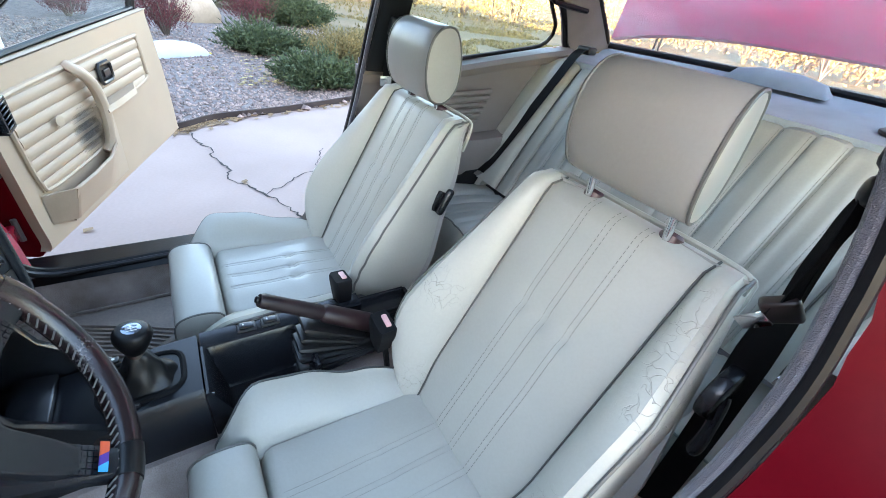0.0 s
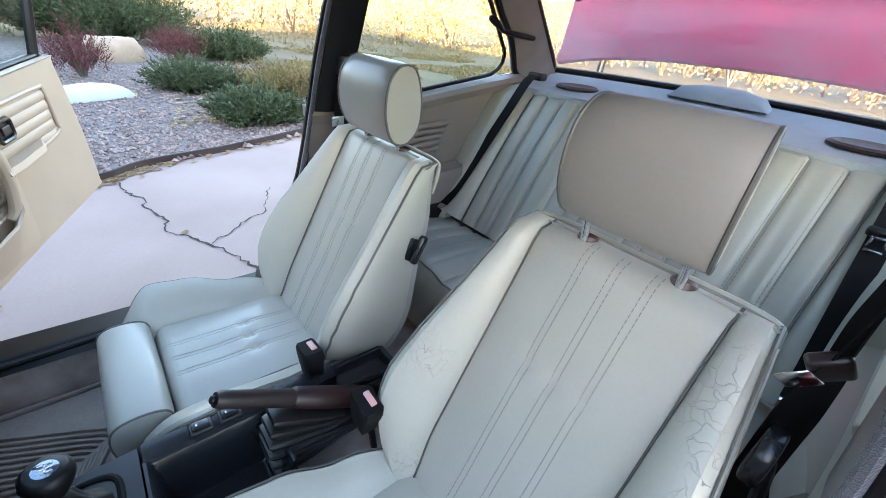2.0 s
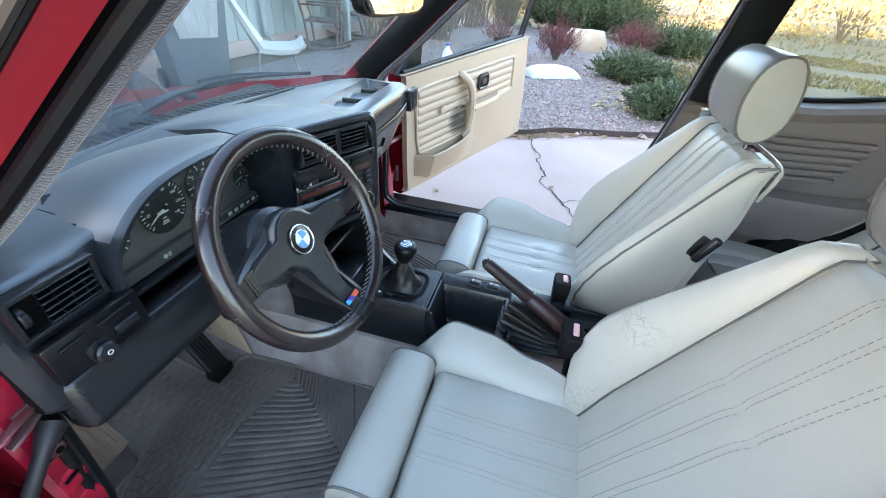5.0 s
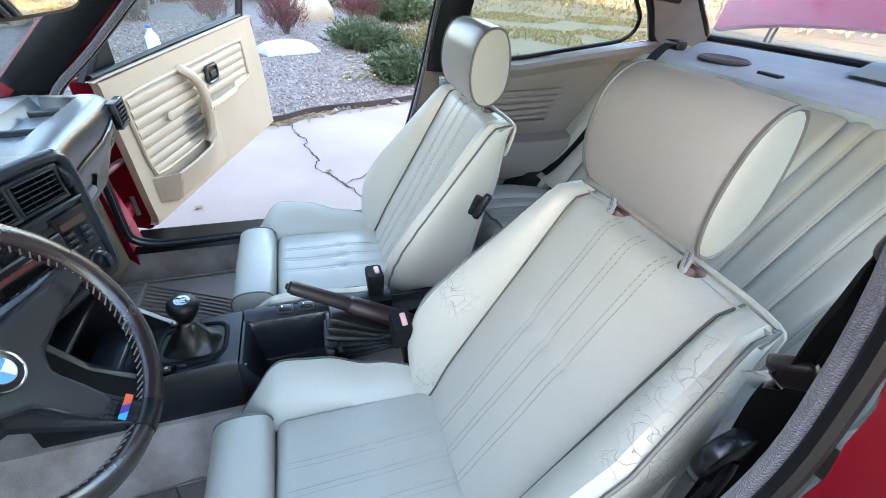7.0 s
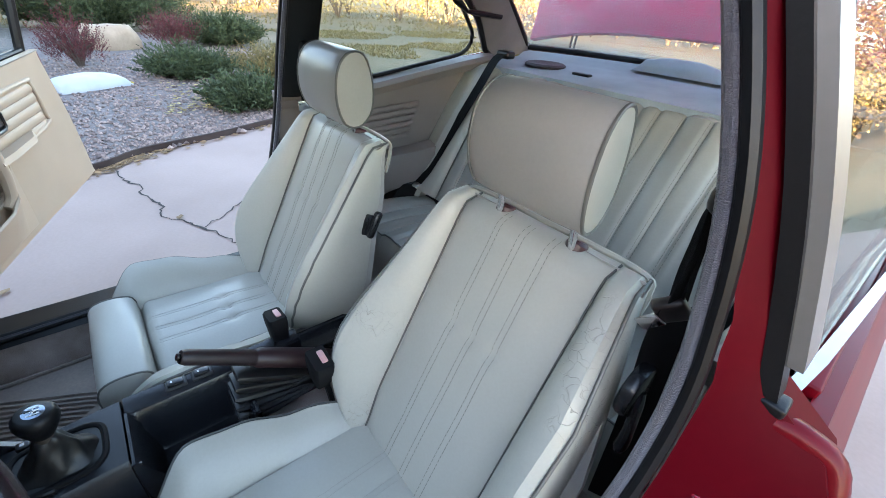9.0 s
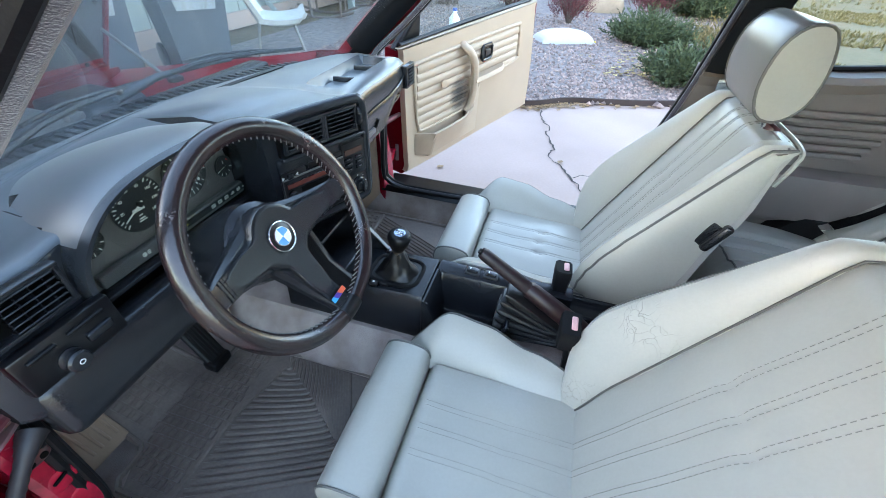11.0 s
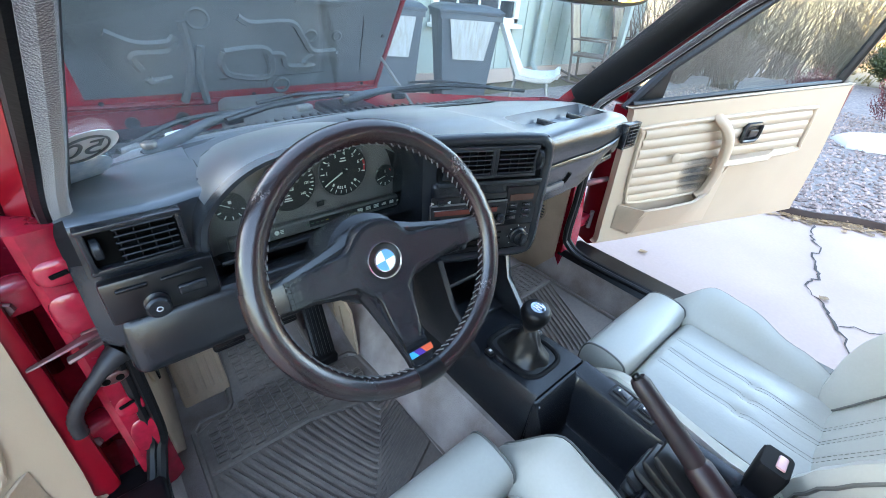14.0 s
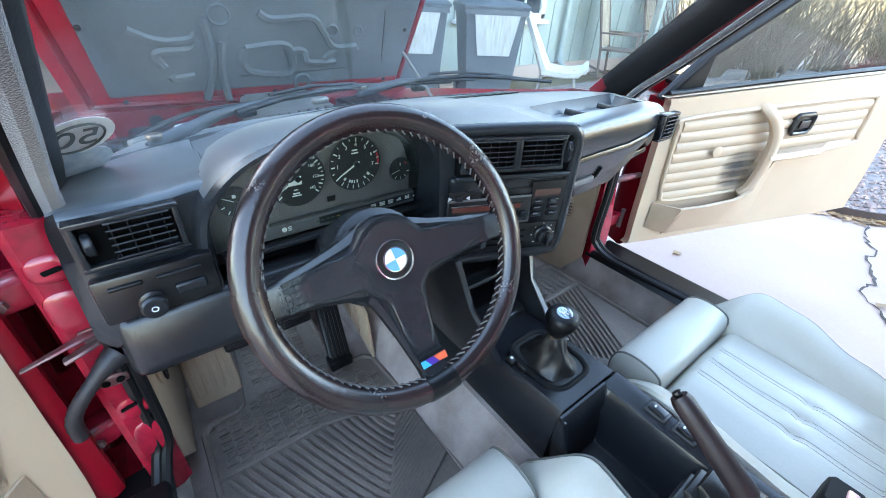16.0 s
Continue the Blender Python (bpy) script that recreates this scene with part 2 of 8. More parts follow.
CONCRETE = mat("pale_concrete", (0.395, 0.287, 0.242), 0.85, var=0.09, scale=1.3, fine=60, bump=0.25, dist=0.002)



def soft_shade(name, col):
    """A dark patch of painted shade that fades out at its rim."""
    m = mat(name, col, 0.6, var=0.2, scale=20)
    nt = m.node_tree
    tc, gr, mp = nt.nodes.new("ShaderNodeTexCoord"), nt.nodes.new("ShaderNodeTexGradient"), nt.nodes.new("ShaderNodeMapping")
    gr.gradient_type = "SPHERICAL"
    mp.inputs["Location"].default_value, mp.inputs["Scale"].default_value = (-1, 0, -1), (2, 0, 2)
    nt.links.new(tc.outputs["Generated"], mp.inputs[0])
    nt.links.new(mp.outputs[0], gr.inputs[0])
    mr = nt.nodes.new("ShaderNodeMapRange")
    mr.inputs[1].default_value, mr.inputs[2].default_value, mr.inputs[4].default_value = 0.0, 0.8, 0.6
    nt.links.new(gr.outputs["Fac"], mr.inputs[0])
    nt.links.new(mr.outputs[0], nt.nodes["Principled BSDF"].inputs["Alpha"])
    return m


PULLSHADE = soft_shade("pull_shade", (0.07, 0.065, 0.06))


# ---- shape helpers ----
def thing(name, label, category, group="", at=(0, 0, 0)):
    ob = new(name)
    ob.empty_display_size = 0.05
    ob.location = at
    return tagged(ob, label, category, group)


def part(name, bm, material, parent=None, label="", smooth=True, at=None):
    me = bpy.data.meshes.new(name)
    bmesh.ops.recalc_face_normals(bm, faces=bm.faces[:])
    bm.to_mesh(me)
    bm.free()
    for m in material if isinstance(material, (list, tuple)) else [material]:
        me.materials.append(m)
    if smooth:
        me.shade_smooth()
        me.set_sharp_from_angle(angle=radians(38))
    ob = new(name, me)
    if parent:
        ob.parent = parent
        ob.matrix_parent_inverse = Matrix() if parent.parent else Matrix.Translation(-parent.location)
    if label:
        ob["label"] = label
    return ob


def setting(name, bm, material, label, category, smooth=True):
    return tagged(part(name, bm, material, None, "", smooth), label, category, "", "structure")


def rbox(bm, c, size, r=0.01, seg=3, rot=None):
    """A box with rounded edges."""
    g = bmesh.ops.create_cube(bm, size=1)
    vs = g["verts"]
    bmesh.ops.scale(bm, vec=size, verts=vs)
    if r > 0:
        es = list({e for v in vs for e in v.link_edges})
        out = bmesh.ops.bevel(bm, geom=es, offset=min(r, min(size) * 0.49), segments=seg, profile=0.5, affect="EDGES", clamp_overlap=True)
        vs = list({v for f in out["faces"] for v in f.verts} | {v for v in vs if v.is_valid})
    m = Matrix.Translation(c) @ (rot.to_4x4() if rot else Matrix())
    bmesh.ops.transform(bm, matrix=m, verts=vs)
    return bm


def B(c, size, r=0.01, seg=3, rot=None):
    return rbox(bmesh.new(), c, size, r, seg, rot)


def rot(x=0, y=0, z=0):
    return Euler([radians(a) for a in (x, y, z)]).to_matrix()


def spline(pts, n, closed=False):
    """Points evenly stepped along a Catmull-Rom curve."""
    p = [Vector(q) for q in pts]
    m = len(p)
    out = []
    k = m if closed else m - 1
    steps = n if closed else n - 1
    for i in range(n):
        u = i * k / steps
        a = min(int(u), k - 1)
        f = u - a
        g = (lambda j: p[j % m]) if closed else (lambda j: p[max(0, min(m - 1, j))])
        p0, p1, p2, p3 = g(a - 1), g(a), g(a + 1), g(a + 2)
        out.append(0.5 * (2 * p1 + (p2 - p0) * f + (2 * p0 - 5 * p1 + 4 * p2 - p3) * f * f + (3 * p1 - p0 - 3 * p2 + p3) * f ** 3))
    return out


def loft(bm, loops, closed=True, caps=True, ring=False):
    """Skin over loops of equal length."""
    rows = [[bm.verts.new(q) for q in l] for l in loops]
    n = len(rows[0])
    pairs = list(zip(rows, rows[1:])) + ([(rows[-1], rows[0])] if ring else [])
    for a, b in pairs:
        for i in range(n if closed else n - 1):
            j = (i + 1) % n
            bm.faces.new((a[i], a[j], b[j], b[i]))
    if caps and closed and not ring:
        bm.faces.new(rows[0][::-1])
        bm.faces.new(rows[-1])
    return bm


def tube(bm, pts, r, n=8, closed=False, flat=1.0):
    """A tube along points; r a number or a list."""
    p = [Vector(q) for q in pts]
    m = len(p)
    loops = []
    up = Vector((0, 0, 1))
    side = None
    for i in range(m):
        d = (p[(i + 1) % m] - p[i - 1]) if closed else (p[min(i + 1, m - 1)] - p[max(i - 1, 0)])
        d.normalize()
        if side is None:
            side = d.cross(up if abs(d.z) < 0.9 else Vector((1, 0, 0))).normalized()
        else:
            side = (side - d * side.dot(d)).normalized()
        w = d.cross(side)
        rr = r[i] if isinstance(r, (list, tuple)) else r
        loops.append([p[i] + side * rr * math.cos(a) + w * rr * flat * math.sin(a) for a in (2 * math.pi * k / n for k in range(n))])
    return loft(bm, loops, True, not closed, closed)


def grid(bm, f, nu, nv):
    """A surface from f(u, v), u and v from 0 to 1."""
    vs = [[bm.verts.new(f(i / nu, j / nv)) for j in range(nv + 1)] for i in range(nu + 1)]
    for i in range(nu):
        for j in range(nv):
            bm.faces.new((vs[i][j], vs[i + 1][j], vs[i + 1][j + 1], vs[i][j + 1]))
    return bm


def slab(bm, f, nu, nv, off):
    """A surface f(u, v) and its copy moved by off, joined at the rim."""
    off = Vector(off)
    a = [[bm.verts.new(f(i / nu, j / nv)) for j in range(nv + 1)] for i in range(nu + 1)]
    b = [[bm.verts.new(v.co + off) for v in r] for r in a]
    for i in range(nu):
        for j in range(nv):
            bm.faces.new((a[i][j], a[i + 1][j], a[i + 1][j + 1], a[i][j + 1]))
            bm.faces.new((b[i][j + 1], b[i + 1][j + 1], b[i + 1][j], b[i][j]))
    rim = [(i, 0) for i in range(nu)] + [(nu, j) for j in range(nv)] + [(i, nv) for i in range(nu, 0, -1)] + [(0, j) for j in range(nv, 0, -1)]
    for (i, j), (k, l) in zip(rim, rim[1:] + rim[:1]):
        bm.faces.new((a[i][j], b[i][j], b[k][l], a[k][l]))
    return bm


def prism(bm, outline, off, bevel=0.0):
    """A flat outline of 3D points given thickness by off."""
    off = Vector(off)
    a = [bm.verts.new(q) for q in outline]
    b = [bm.verts.new(Vector(q) + off) for q in outline]
    f1, f2 = bm.faces.new(a), bm.faces.new(b[::-1])
    n = len(a)
    for i in range(n):
        bm.faces.new((a[i], b[i], b[(i + 1) % n], a[(i + 1) % n]))
    if bevel:
        es = list({e for f in (f1, f2) for e in f.edges})
        bmesh.ops.bevel(bm, geom=es, offset=bevel, segments=2, profile=0.5, affect="EDGES", clamp_overlap=True)
    return bm


def disc(bm, c, axis, r, depth, n=24, bevel=0.0):
    """A round plate about an axis."""
    axis = Vector(axis).normalized()
    s = axis.orthogonal().normalized()
    w = axis.cross(s)
    ring = [Vector(c) + s * r * math.cos(2 * math.pi * k / n) + w * r * math.sin(2 * math.pi * k / n) for k in range(n)]
    return prism(bm, ring, axis * depth, bevel)


def lathe(bm, c, axis, prof, n=24):
    """A turned body: prof holds (radius, height along axis)."""
    axis = Vector(axis).normalized()
    s = axis.orthogonal().normalized()
    w = axis.cross(s)
    loops = [[Vector(c) + axis * h + (s * math.cos(2 * math.pi * k / n) + w * math.sin(2 * math.pi * k / n)) * max(r, 1e-4) for k in range(n)] for r, h in prof]
    return loft(bm, loops)


def lerp(a, b, f):
    return a + (b - a) * f


def curve1(keys, x):
    """Smooth interpolation through (x, value) keys."""
    if x <= keys[0][0]:
        return keys[0][1]
    for (a, va), (b, vb) in zip(keys, keys[1:]):
        if x <= b:
            f = (x - a) / (b - a)
            f = f * f * (3 - 2 * f)
            return va + (vb - va) * f
    return keys[-1][1]


# ---- front seats ----
V, N = Vector((0, -0.457, 0.889)), Vector((0, 0.889, 0.457))


def front_seat(cx, rise, hide, label, driver):
    dep = lambda a: curve1([(-0.06, 0.13), (0.15, 0.125), (0.40, 0.085), (0.572, 0.040)], a)
    s = thing("front_seat", label, "car seat", "front seats", (cx, -0.3, 0.262))
    O = Vector((cx, -0.47, 0.42))
    P = lambda u, a, d: O + Vector((u, 0, 0)) + V * a + N * d
    TOP = 0.572
    hw = lambda a: curve1([(0, 0.138), (0.12, 0.15), (0.572, 0.15)], a)
    uo = lambda a: curve1([(-0.03, 0.150), (0.0, 0.186), (0.05, 0.224), (0.10, 0.246), (0.15, 0.256), (0.20, 0.257), (0.26, 0.250)], a) - max(0.0, a - 0.26) * 0.167
    pr = lambda a: curve1([(-0.03, 0.0), (0.02, 0.038), (0.07, 0.066), (0.12, 0.083), (0.18, 0.088), (0.24, 0.081)], a) - max(0.0, a - 0.24) * 0.224
    roll = lambda a: -max(0.0, (a - 0.535) / 0.037) ** 2 * 0.035

    def seams(u):
        return sum(math.exp(-((u - k) / 0.006) ** 2) for k in (-0.052, 0.0, 0.052))

    def dimples(u, a):
        return sum(math.exp(-((u - k) / 0.014) ** 2 - ((a - 0.34) / 0.014) ** 2) for k in (-0.052, 0.0, 0.052))

    def front(i, j):
        a = -0.02 + j * (TOP + 0.02)
        u = (2 * i - 1) * hw(a)
        d = 0.012 * (1 - (u / hw(a)) ** 2) - (0.0006 if driver else 0.0018) * seams(u) - 0.006 * dimples(u, a) + roll(a)
        return P(u, a, d + 0.004 * noise.noise(Vector((u * 9 + cx * 7, a * 8, 0))))
    back = part("backrest", slab(bmesh.new(), front, 46, 40, -N * 0.03), hide, s)
    st = bmesh.new()
    for k in (-0.052, 0.0, 0.052):
        for e in (-0.0055, 0.0055):
            a = 0.015
            while a < TOP - 0.012:
                p, q = front((k + e) / hw(a) / 2 + 0.5, (a + 0.02) / (TOP + 0.02)), front((k + e) / hw(a) / 2 + 0.5, (a + 0.026) / (TOP + 0.02))
                tube(st, [p + N * 0.0006, q + N * 0.0006], 0.0006, 4)
                a += 0.0095
    tagged(part("stitching", st, STITCH, back, "fine double rows of grey stitches"), kind="stuff")
    for sg in (-1, 1):
        loops, edge, seam = [], [], []
        for k in range(25):
            a = -0.03 + k / 24 * (TOP + 0.03)
            o, p, h, r = uo(a), pr(a), hw(a), roll(a)
            if sg * cx > 0:
                o, p = min(o, 0.236 if driver else 0.256), p * (0.8 if driver else 0.95)
            ring = [(h, 0.001 + r), (h + 0.008, 0.010 + p * 0.22 + r), (lerp(h, o, 0.28), p * 0.50 + 0.016 + r), (lerp(h, o, 0.52), p * 0.80 + 0.016 + r), (lerp(h, o, 0.74), p * 0.97 + 0.010 + r), (o - 0.012, p + 0.001 + r), (o - 0.002, p - 0.013 + r),
                    (o + 0.001, lerp(p + r, -dep(a), 0.35)), (o, lerp(p + r, -dep(a), 0.7)), (o - 0.006, 0.012 - dep(a)), (o - 0.03, 0.004 - dep(a)), (h, 0.004 - dep(a))]
            loops.append([P(sg * u, a, d) for u, d in ring])
            edge.append(P(sg * (o - 0.004), a, p - 0.006 + r))
            seam.append(P(sg * h, a, 0.004 + r))
        bol = part("side_bolster", loft(bmesh.new(), loops), CRACKED if driver else hide, s, "creased and flaking leather bolster" if driver else "")
        part("piping", tube(bmesh.new(), edge, 0.0032, 6), PIPING, bol)
        part("seam", tube(bmesh.new(), seam, 0.0022, 6), SEAM, bol)
    shell = []
    for k in range(17):
        a = -0.06 + k / 16 * (TOP + 0.055)
        w = uo(a) - 0.004
        z = dep(a)
        shell.append([P(u, a, d) for u, d in ((-w, 0.022 - z), (-w, 0.006 - z), (-w + 0.03, -0.008 - z), (0, -0.012 - z), (w - 0.03, -0.008 - z), (w, 0.006 - z), (w, 0.022 - z), (0, 0.022 - z))])
    part("seat_back_shell", loft(bmesh.new(), shell), SHADELEATHER, s)
    rim = [P(-uo(TOP) + 0.002, TOP - 0.07, -0.062), P(-uo(TOP), TOP - 0.02, -0.050), P(-uo(TOP) + 0.025, TOP + 0.004, -0.044), P(0, TOP + 0.006, -0.044), P(uo(TOP) - 0.025, TOP + 0.004, -0.044), P(uo(TOP), TOP - 0.02, -0.050), P(uo(TOP) - 0.002, TOP - 0.07, -0.062)]
    part("top_piping", tube(bmesh.new(), spline(rim, 30), 0.005, 6), LEATHER, s)
    # headrest
    hc = Vector((cx, -0.722, 1.034 + rise))
    tilt = radians(1)
    hf, hu = Vector((0, math.cos(tilt), math.sin(tilt))), Vector((0, -math.sin(tilt), math.cos(tilt)))
    prof = spline([(0.028, -0.088, 0), (0.051, -0.030, 0), (0.045, 0.042, 0), (0.012, 0.081, 0), (-0.034, 0.076, 0), (-0.060, 0.012, 0), (-0.057, -0.060, 0), (-0.018, -0.098, 0)], 28, True)
    loops = []
    for u, k, in ((-0.108, 0.80), (-0.106, 0.94), (-0.100, 0.985), (-0.06, 1.0), (0, 1.005), (0.06, 1.0), (0.100, 0.985), (0.106, 0.94), (0.108, 0.80)):
        loops.append([hc + Vector((u * (1 + 1.4 * q.x), 0, 0)) + hf * q.x * k + hu * q.y * k for q in prof])
    pad = loft(bmesh.new(), loops)
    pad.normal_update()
    # end faces keep the seat leather, the rest is painted as if shaded
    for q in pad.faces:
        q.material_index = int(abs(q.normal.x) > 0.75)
    hr = part("headrest", pad, [SHADELEATHER, hide], s, "beige leather headrest, shade painted on all but its ends")
    for u in (-0.1045, 0.1045):
        part("piping", tube(bmesh.new(), [hc + Vector((u * (1 + 1.4 * q.x), 0, 0)) + hf * q.x * 0.965 + hu * q.y * 0.965 for q in prof], 0.0032, 6, True), PIPING, hr)
    for u in (-0.077, 0.077):
        p0 = P(u, TOP - 0.03, -0.024)
        part("headrest_post", tube(bmesh.new(), [p0, hc + Vector((u, 0, 0)) - hu * 0.06], 0.0065, 12), CHROME, s, "chrome headrest post")
        part("post_bezel", lathe(bmesh.new(), P(u, TOP - 0.016, -0.024), V, [(0.019, 0), (0.019, 0.014), (0.014, 0.020), (0.007, 0.020)], 18), mat("maroon_bezel", (0.05, 0.012, 0.015), 0.35, bump=0), s, "dark maroon post bezel")
    # cushion
    def seat(i, j):
        y = lerp(-0.50, -0.145, j)
        u = (2 * i - 1) * 0.152
        z = 0.430 + 0.010 * (1 - (u / 0.152) ** 2) + 0.012 * j - (0.0010 if driver else 0.0012) * seams(u) - 0.03 * max(0, (j - 0.93) / 0.07) ** 2
        z -= (0.003 if driver else 0.009) * sum(math.exp(-((u - k) / 0.013) ** 2 - ((j - 0.45) / 0.034) ** 2) for k in (-0.052, 0.0, 0.052))
        return Vector((cx + u, y, z + 0.006 * noise.noise(Vector((u * 10, y * 9 + cx * 5, 3)))))
    cush = part("cushion", slab(bmesh.new(), seat, 46, 30, (0, 0, -0.10)), hide, s)
    st = bmesh.new()
    for k in (-0.052, 0.0, 0.052):
        for e in (-0.0055, 0.0055):
            j = 0.05
            while j < 0.92:
                i = (k + e) / 0.152 / 2 + 0.5
                tube(st, [seat(i, j) + Vector((0, 0, 0.0006)), seat(i, j + 0.012) + Vector((0, 0, 0.0006))], 0.0005, 4)
                j += 0.0145
    tagged(part("stitching", st, mat("pale_stitching", (0.35, 0.345, 0.305), 0.7, bump=0), cush), kind="stuff")
    for sg in (-1, 1):
        loops, edge = [], []
        for k in range(33):
            f = (k / 32) ** 1.6
            y = lerp(-0.080, -0.53, f)
            nose = math.sqrt(max(0.0, 1 - (1 - min(1, f / 0.16)) ** 2))
            t = curve1([(0, 0.465), (0.2, 0.512), (0.35, 0.508), (0.65, 0.475), (1.0, 0.44)], f) + (0.006 if sg * cx > 0 else 0)
            o = curve1([(0, 0.215), (0.2, 0.258), (0.4, 0.250), (0.6, 0.235), (1.0, 0.20)], f)
            i0 = lerp(0.195, 0.150, nose)
            zt = lerp(0.42, t, nose)
            ring = [(i0, 0.428), (lerp(i0, o, 0.25), lerp(0.432, zt, 0.42)), (lerp(i0, o, 0.5), lerp(0.436, zt, 0.76)), (lerp(i0, o, 0.75), zt - 0.004), (o - 0.012, zt + 0.001), (o - 0.002, zt - 0.010), (o + 0.001, zt - 0.04), (o, 0.36), (o - 0.02, 0.335), (i0, 0.335)]
            loops.append([Vector((cx + sg * u, y, z)) for u, z in ring])
            edge.append(Vector((cx + sg * (o - 0.003), y, zt - 0.006)))
        bol = part("cushion_bolster", loft(bmesh.new(), loops), hide, s)
        part("piping", tube(bmesh.new(), edge, 0.003, 6), PIPING, bol)
    prof = spline([(-0.142, 0.40, 0), (-0.142, 0.455, 0), (-0.120, 0.474, 0), (-0.075, 0.478, 0), (-0.045, 0.466, 0), (-0.034, 0.435, 0), (-0.038, 0.39, 0), (-0.06, 0.362, 0), (-0.12, 0.36, 0)], 30, True)
    mid = Vector((0, -0.088, 0.42))
    loops = []
    for u, k in ((-0.166, 0.86), (-0.164, 0.96), (-0.155, 1), (0, 1.02), (0.155, 1), (0.164, 0.96), (0.166, 0.86)):
        loops.append([Vector((cx + u, mid.y + (q.x - mid.y) * k, mid.z + (q.y - mid.z) * k)) for q in prof])
    th = part("thigh_support", loft(bmesh.new(), loops), hide, s)
    for u in (-0.162, 0.162):
        part("piping", tube(bmesh.new(), [Vector((cx + u, mid.y + (q.x - mid.y) * 0.98, mid.z + (q.y - mid.z) * 0.98)) for q in prof], 0.0026, 6, True), PIPING, th)
    part("seat_base", B((cx, -0.30, 0.30), (0.40, 0.44, 0.076), 0.02), RUBBER, s)
    if driver:
        hub = P(-0.236, 0.42, -0.06)
        part("recline_pivot_cover", disc(bmesh.new(), hub, (-1, 0, 0), 0.045, 0.022, 24, 0.006), BLACK, s)
        part("recline_lever", tube(bmesh.new(), spline([hub + Vector((-0.018, 0, 0)), hub + Vector((-0.026, 0.012, -0.03)), hub + Vector((-0.032, 0.028, -0.065)), hub + Vector((-0.032, 0.036, -0.09))], 10), [0.012, 0.013, 0.013, 0.012, 0.012, 0.012, 0.013, 0.014, 0.014, 0.010], 10, flat=0.7), BLACK, s, "black curved recline lever")
    else:
        q = P(-0.232, 0.36, -0.045)
        part("release_lever_base", B(q, (0.012, 0.03, 0.06), 0.005, 2, rot(27)), BLACK, s)
        part("release_lever", B(q + Vector((-0.014, -0.012, 0.004)), (0.02, 0.02, 0.075), 0.008, 3, rot(27)), BLACK, s)
    return s


front_seat(-0.341, 0.022, LEATHER, "sage beige leather driver's sport seat with creased bolsters, headrest raised", True)
front_seat(0.352, -0.004, LEATHER, "sage beige leather passenger sport seat with stitched channels, headrest lowered", False)


# ---- rear bench ----
def rear_seat():
    s = thing("rear_seat", "sage beige leather rear bench with stitched vertical channels", "car seat", "", (0, -1.1, 0.262))
    chan = (0.14, 0.22, 0.30, 0.38, 0.46)

    def groove(x):
        x = abs(x)
        return sum(math.exp(-((x - c) / 0.008) ** 2) for c in chan) + 1.6 * math.exp(-((x - 0.535) / 0.01) ** 2) + 1.2 * math.exp(-((x - 0.085) / 0.01) ** 2)

    def back(i, j):
        x = lerp(-0.63, 0.63, i)
        y, z = lerp(-1.235, -1.575, j), lerp(0.49, 1.015, j)
        d = 0.02 * math.sin(math.pi * min(1, abs(abs(x) - 0.31) / 0.2 + 0.5)) * (1 if j < 0.95 else 0.5) - 0.010 * groove(x) - 0.05 * max(0, (j - 0.92) / 0.08) ** 2
        d += 0.05 * max(0, (abs(x) - 0.53) / 0.1) * (1 - 0.5 * j) + 0.012 * math.sin(j * 3.1)
        return Vector((x, y + 0.84 * d, z + 0.54 * d))
    b = part("backrest", slab(bmesh.new(), back, 150, 30, (0, -0.10, -0.02)), REARLEATHER, s)
    st = bmesh.new()
    for c in chan:
        for sg in (-1, 1):
            for e in (-0.006, 0.006):
                j = 0.05
                while j < 0.93:
                    i = (sg * c + e + 0.63) / 1.26
                    tube(st, [back(i, j) + Vector((0, 0.001, 0.0005)), back(i, j + 0.011) + Vector((0, 0.001, 0.0005))], 0.0009, 4)
                    j += 0.018
    tagged(part("stitching", st, STITCH, b), kind="stuff")
    for x in (-0.535, 0.535):
        part("piping", tube(bmesh.new(), [back((x + 0.63) / 1.26, j / 20) + Vector((0, 0.004, 0.002)) for j in range(21)], 0.003, 6), PIPING, b)

    def seat(i, j):
        x, y = lerp(-0.63, 0.63, i), lerp(-1.25, -0.845, j)
        z = 0.488 + 0.03 * j - 0.008 * groove(x) - 0.06 * max(0, (j - 0.9) / 0.1) ** 2 + 0.02 * math.sin(math.pi * min(1, abs(abs(x) - 0.31) / 0.2 + 0.5)) - 0.02
        return Vector((x, y, z + 0.012 * math.sin(j * 3.1)))
    part("cushion", slab(bmesh.new(), seat, 120, 20, (0, 0, -0.17)), REARLEATHER, s)
    part("front_piping", tube(bmesh.new(), [seat(i / 60, 0.93) + Vector((0, 0, 0.002)) for i in range(61)], 0.003, 6), PIPING, s)
    for sg in (-1, 1):
        part("side_wing", loft(bmesh.new(), [[(sg * 0.60, y + 0.03, z), (sg * 0.655, y + 0.055, z), (sg * 0.70, y + 0.05, z), (sg * 0.72, y - 0.04, z), (sg * 0.60, y - 0.09, z)] for y, z in ((-1.23, 0.48), (-1.31, 0.60), (-1.39, 0.73), (-1.47, 0.86), (-1.55, 0.97), (-1.60, 1.0))]), LEATHER, s)
    part("cushion_base", B((0, -1.05, 0.285), (1.2, 0.38, 0.06), 0.01), CARPET, s)


rear_seat()


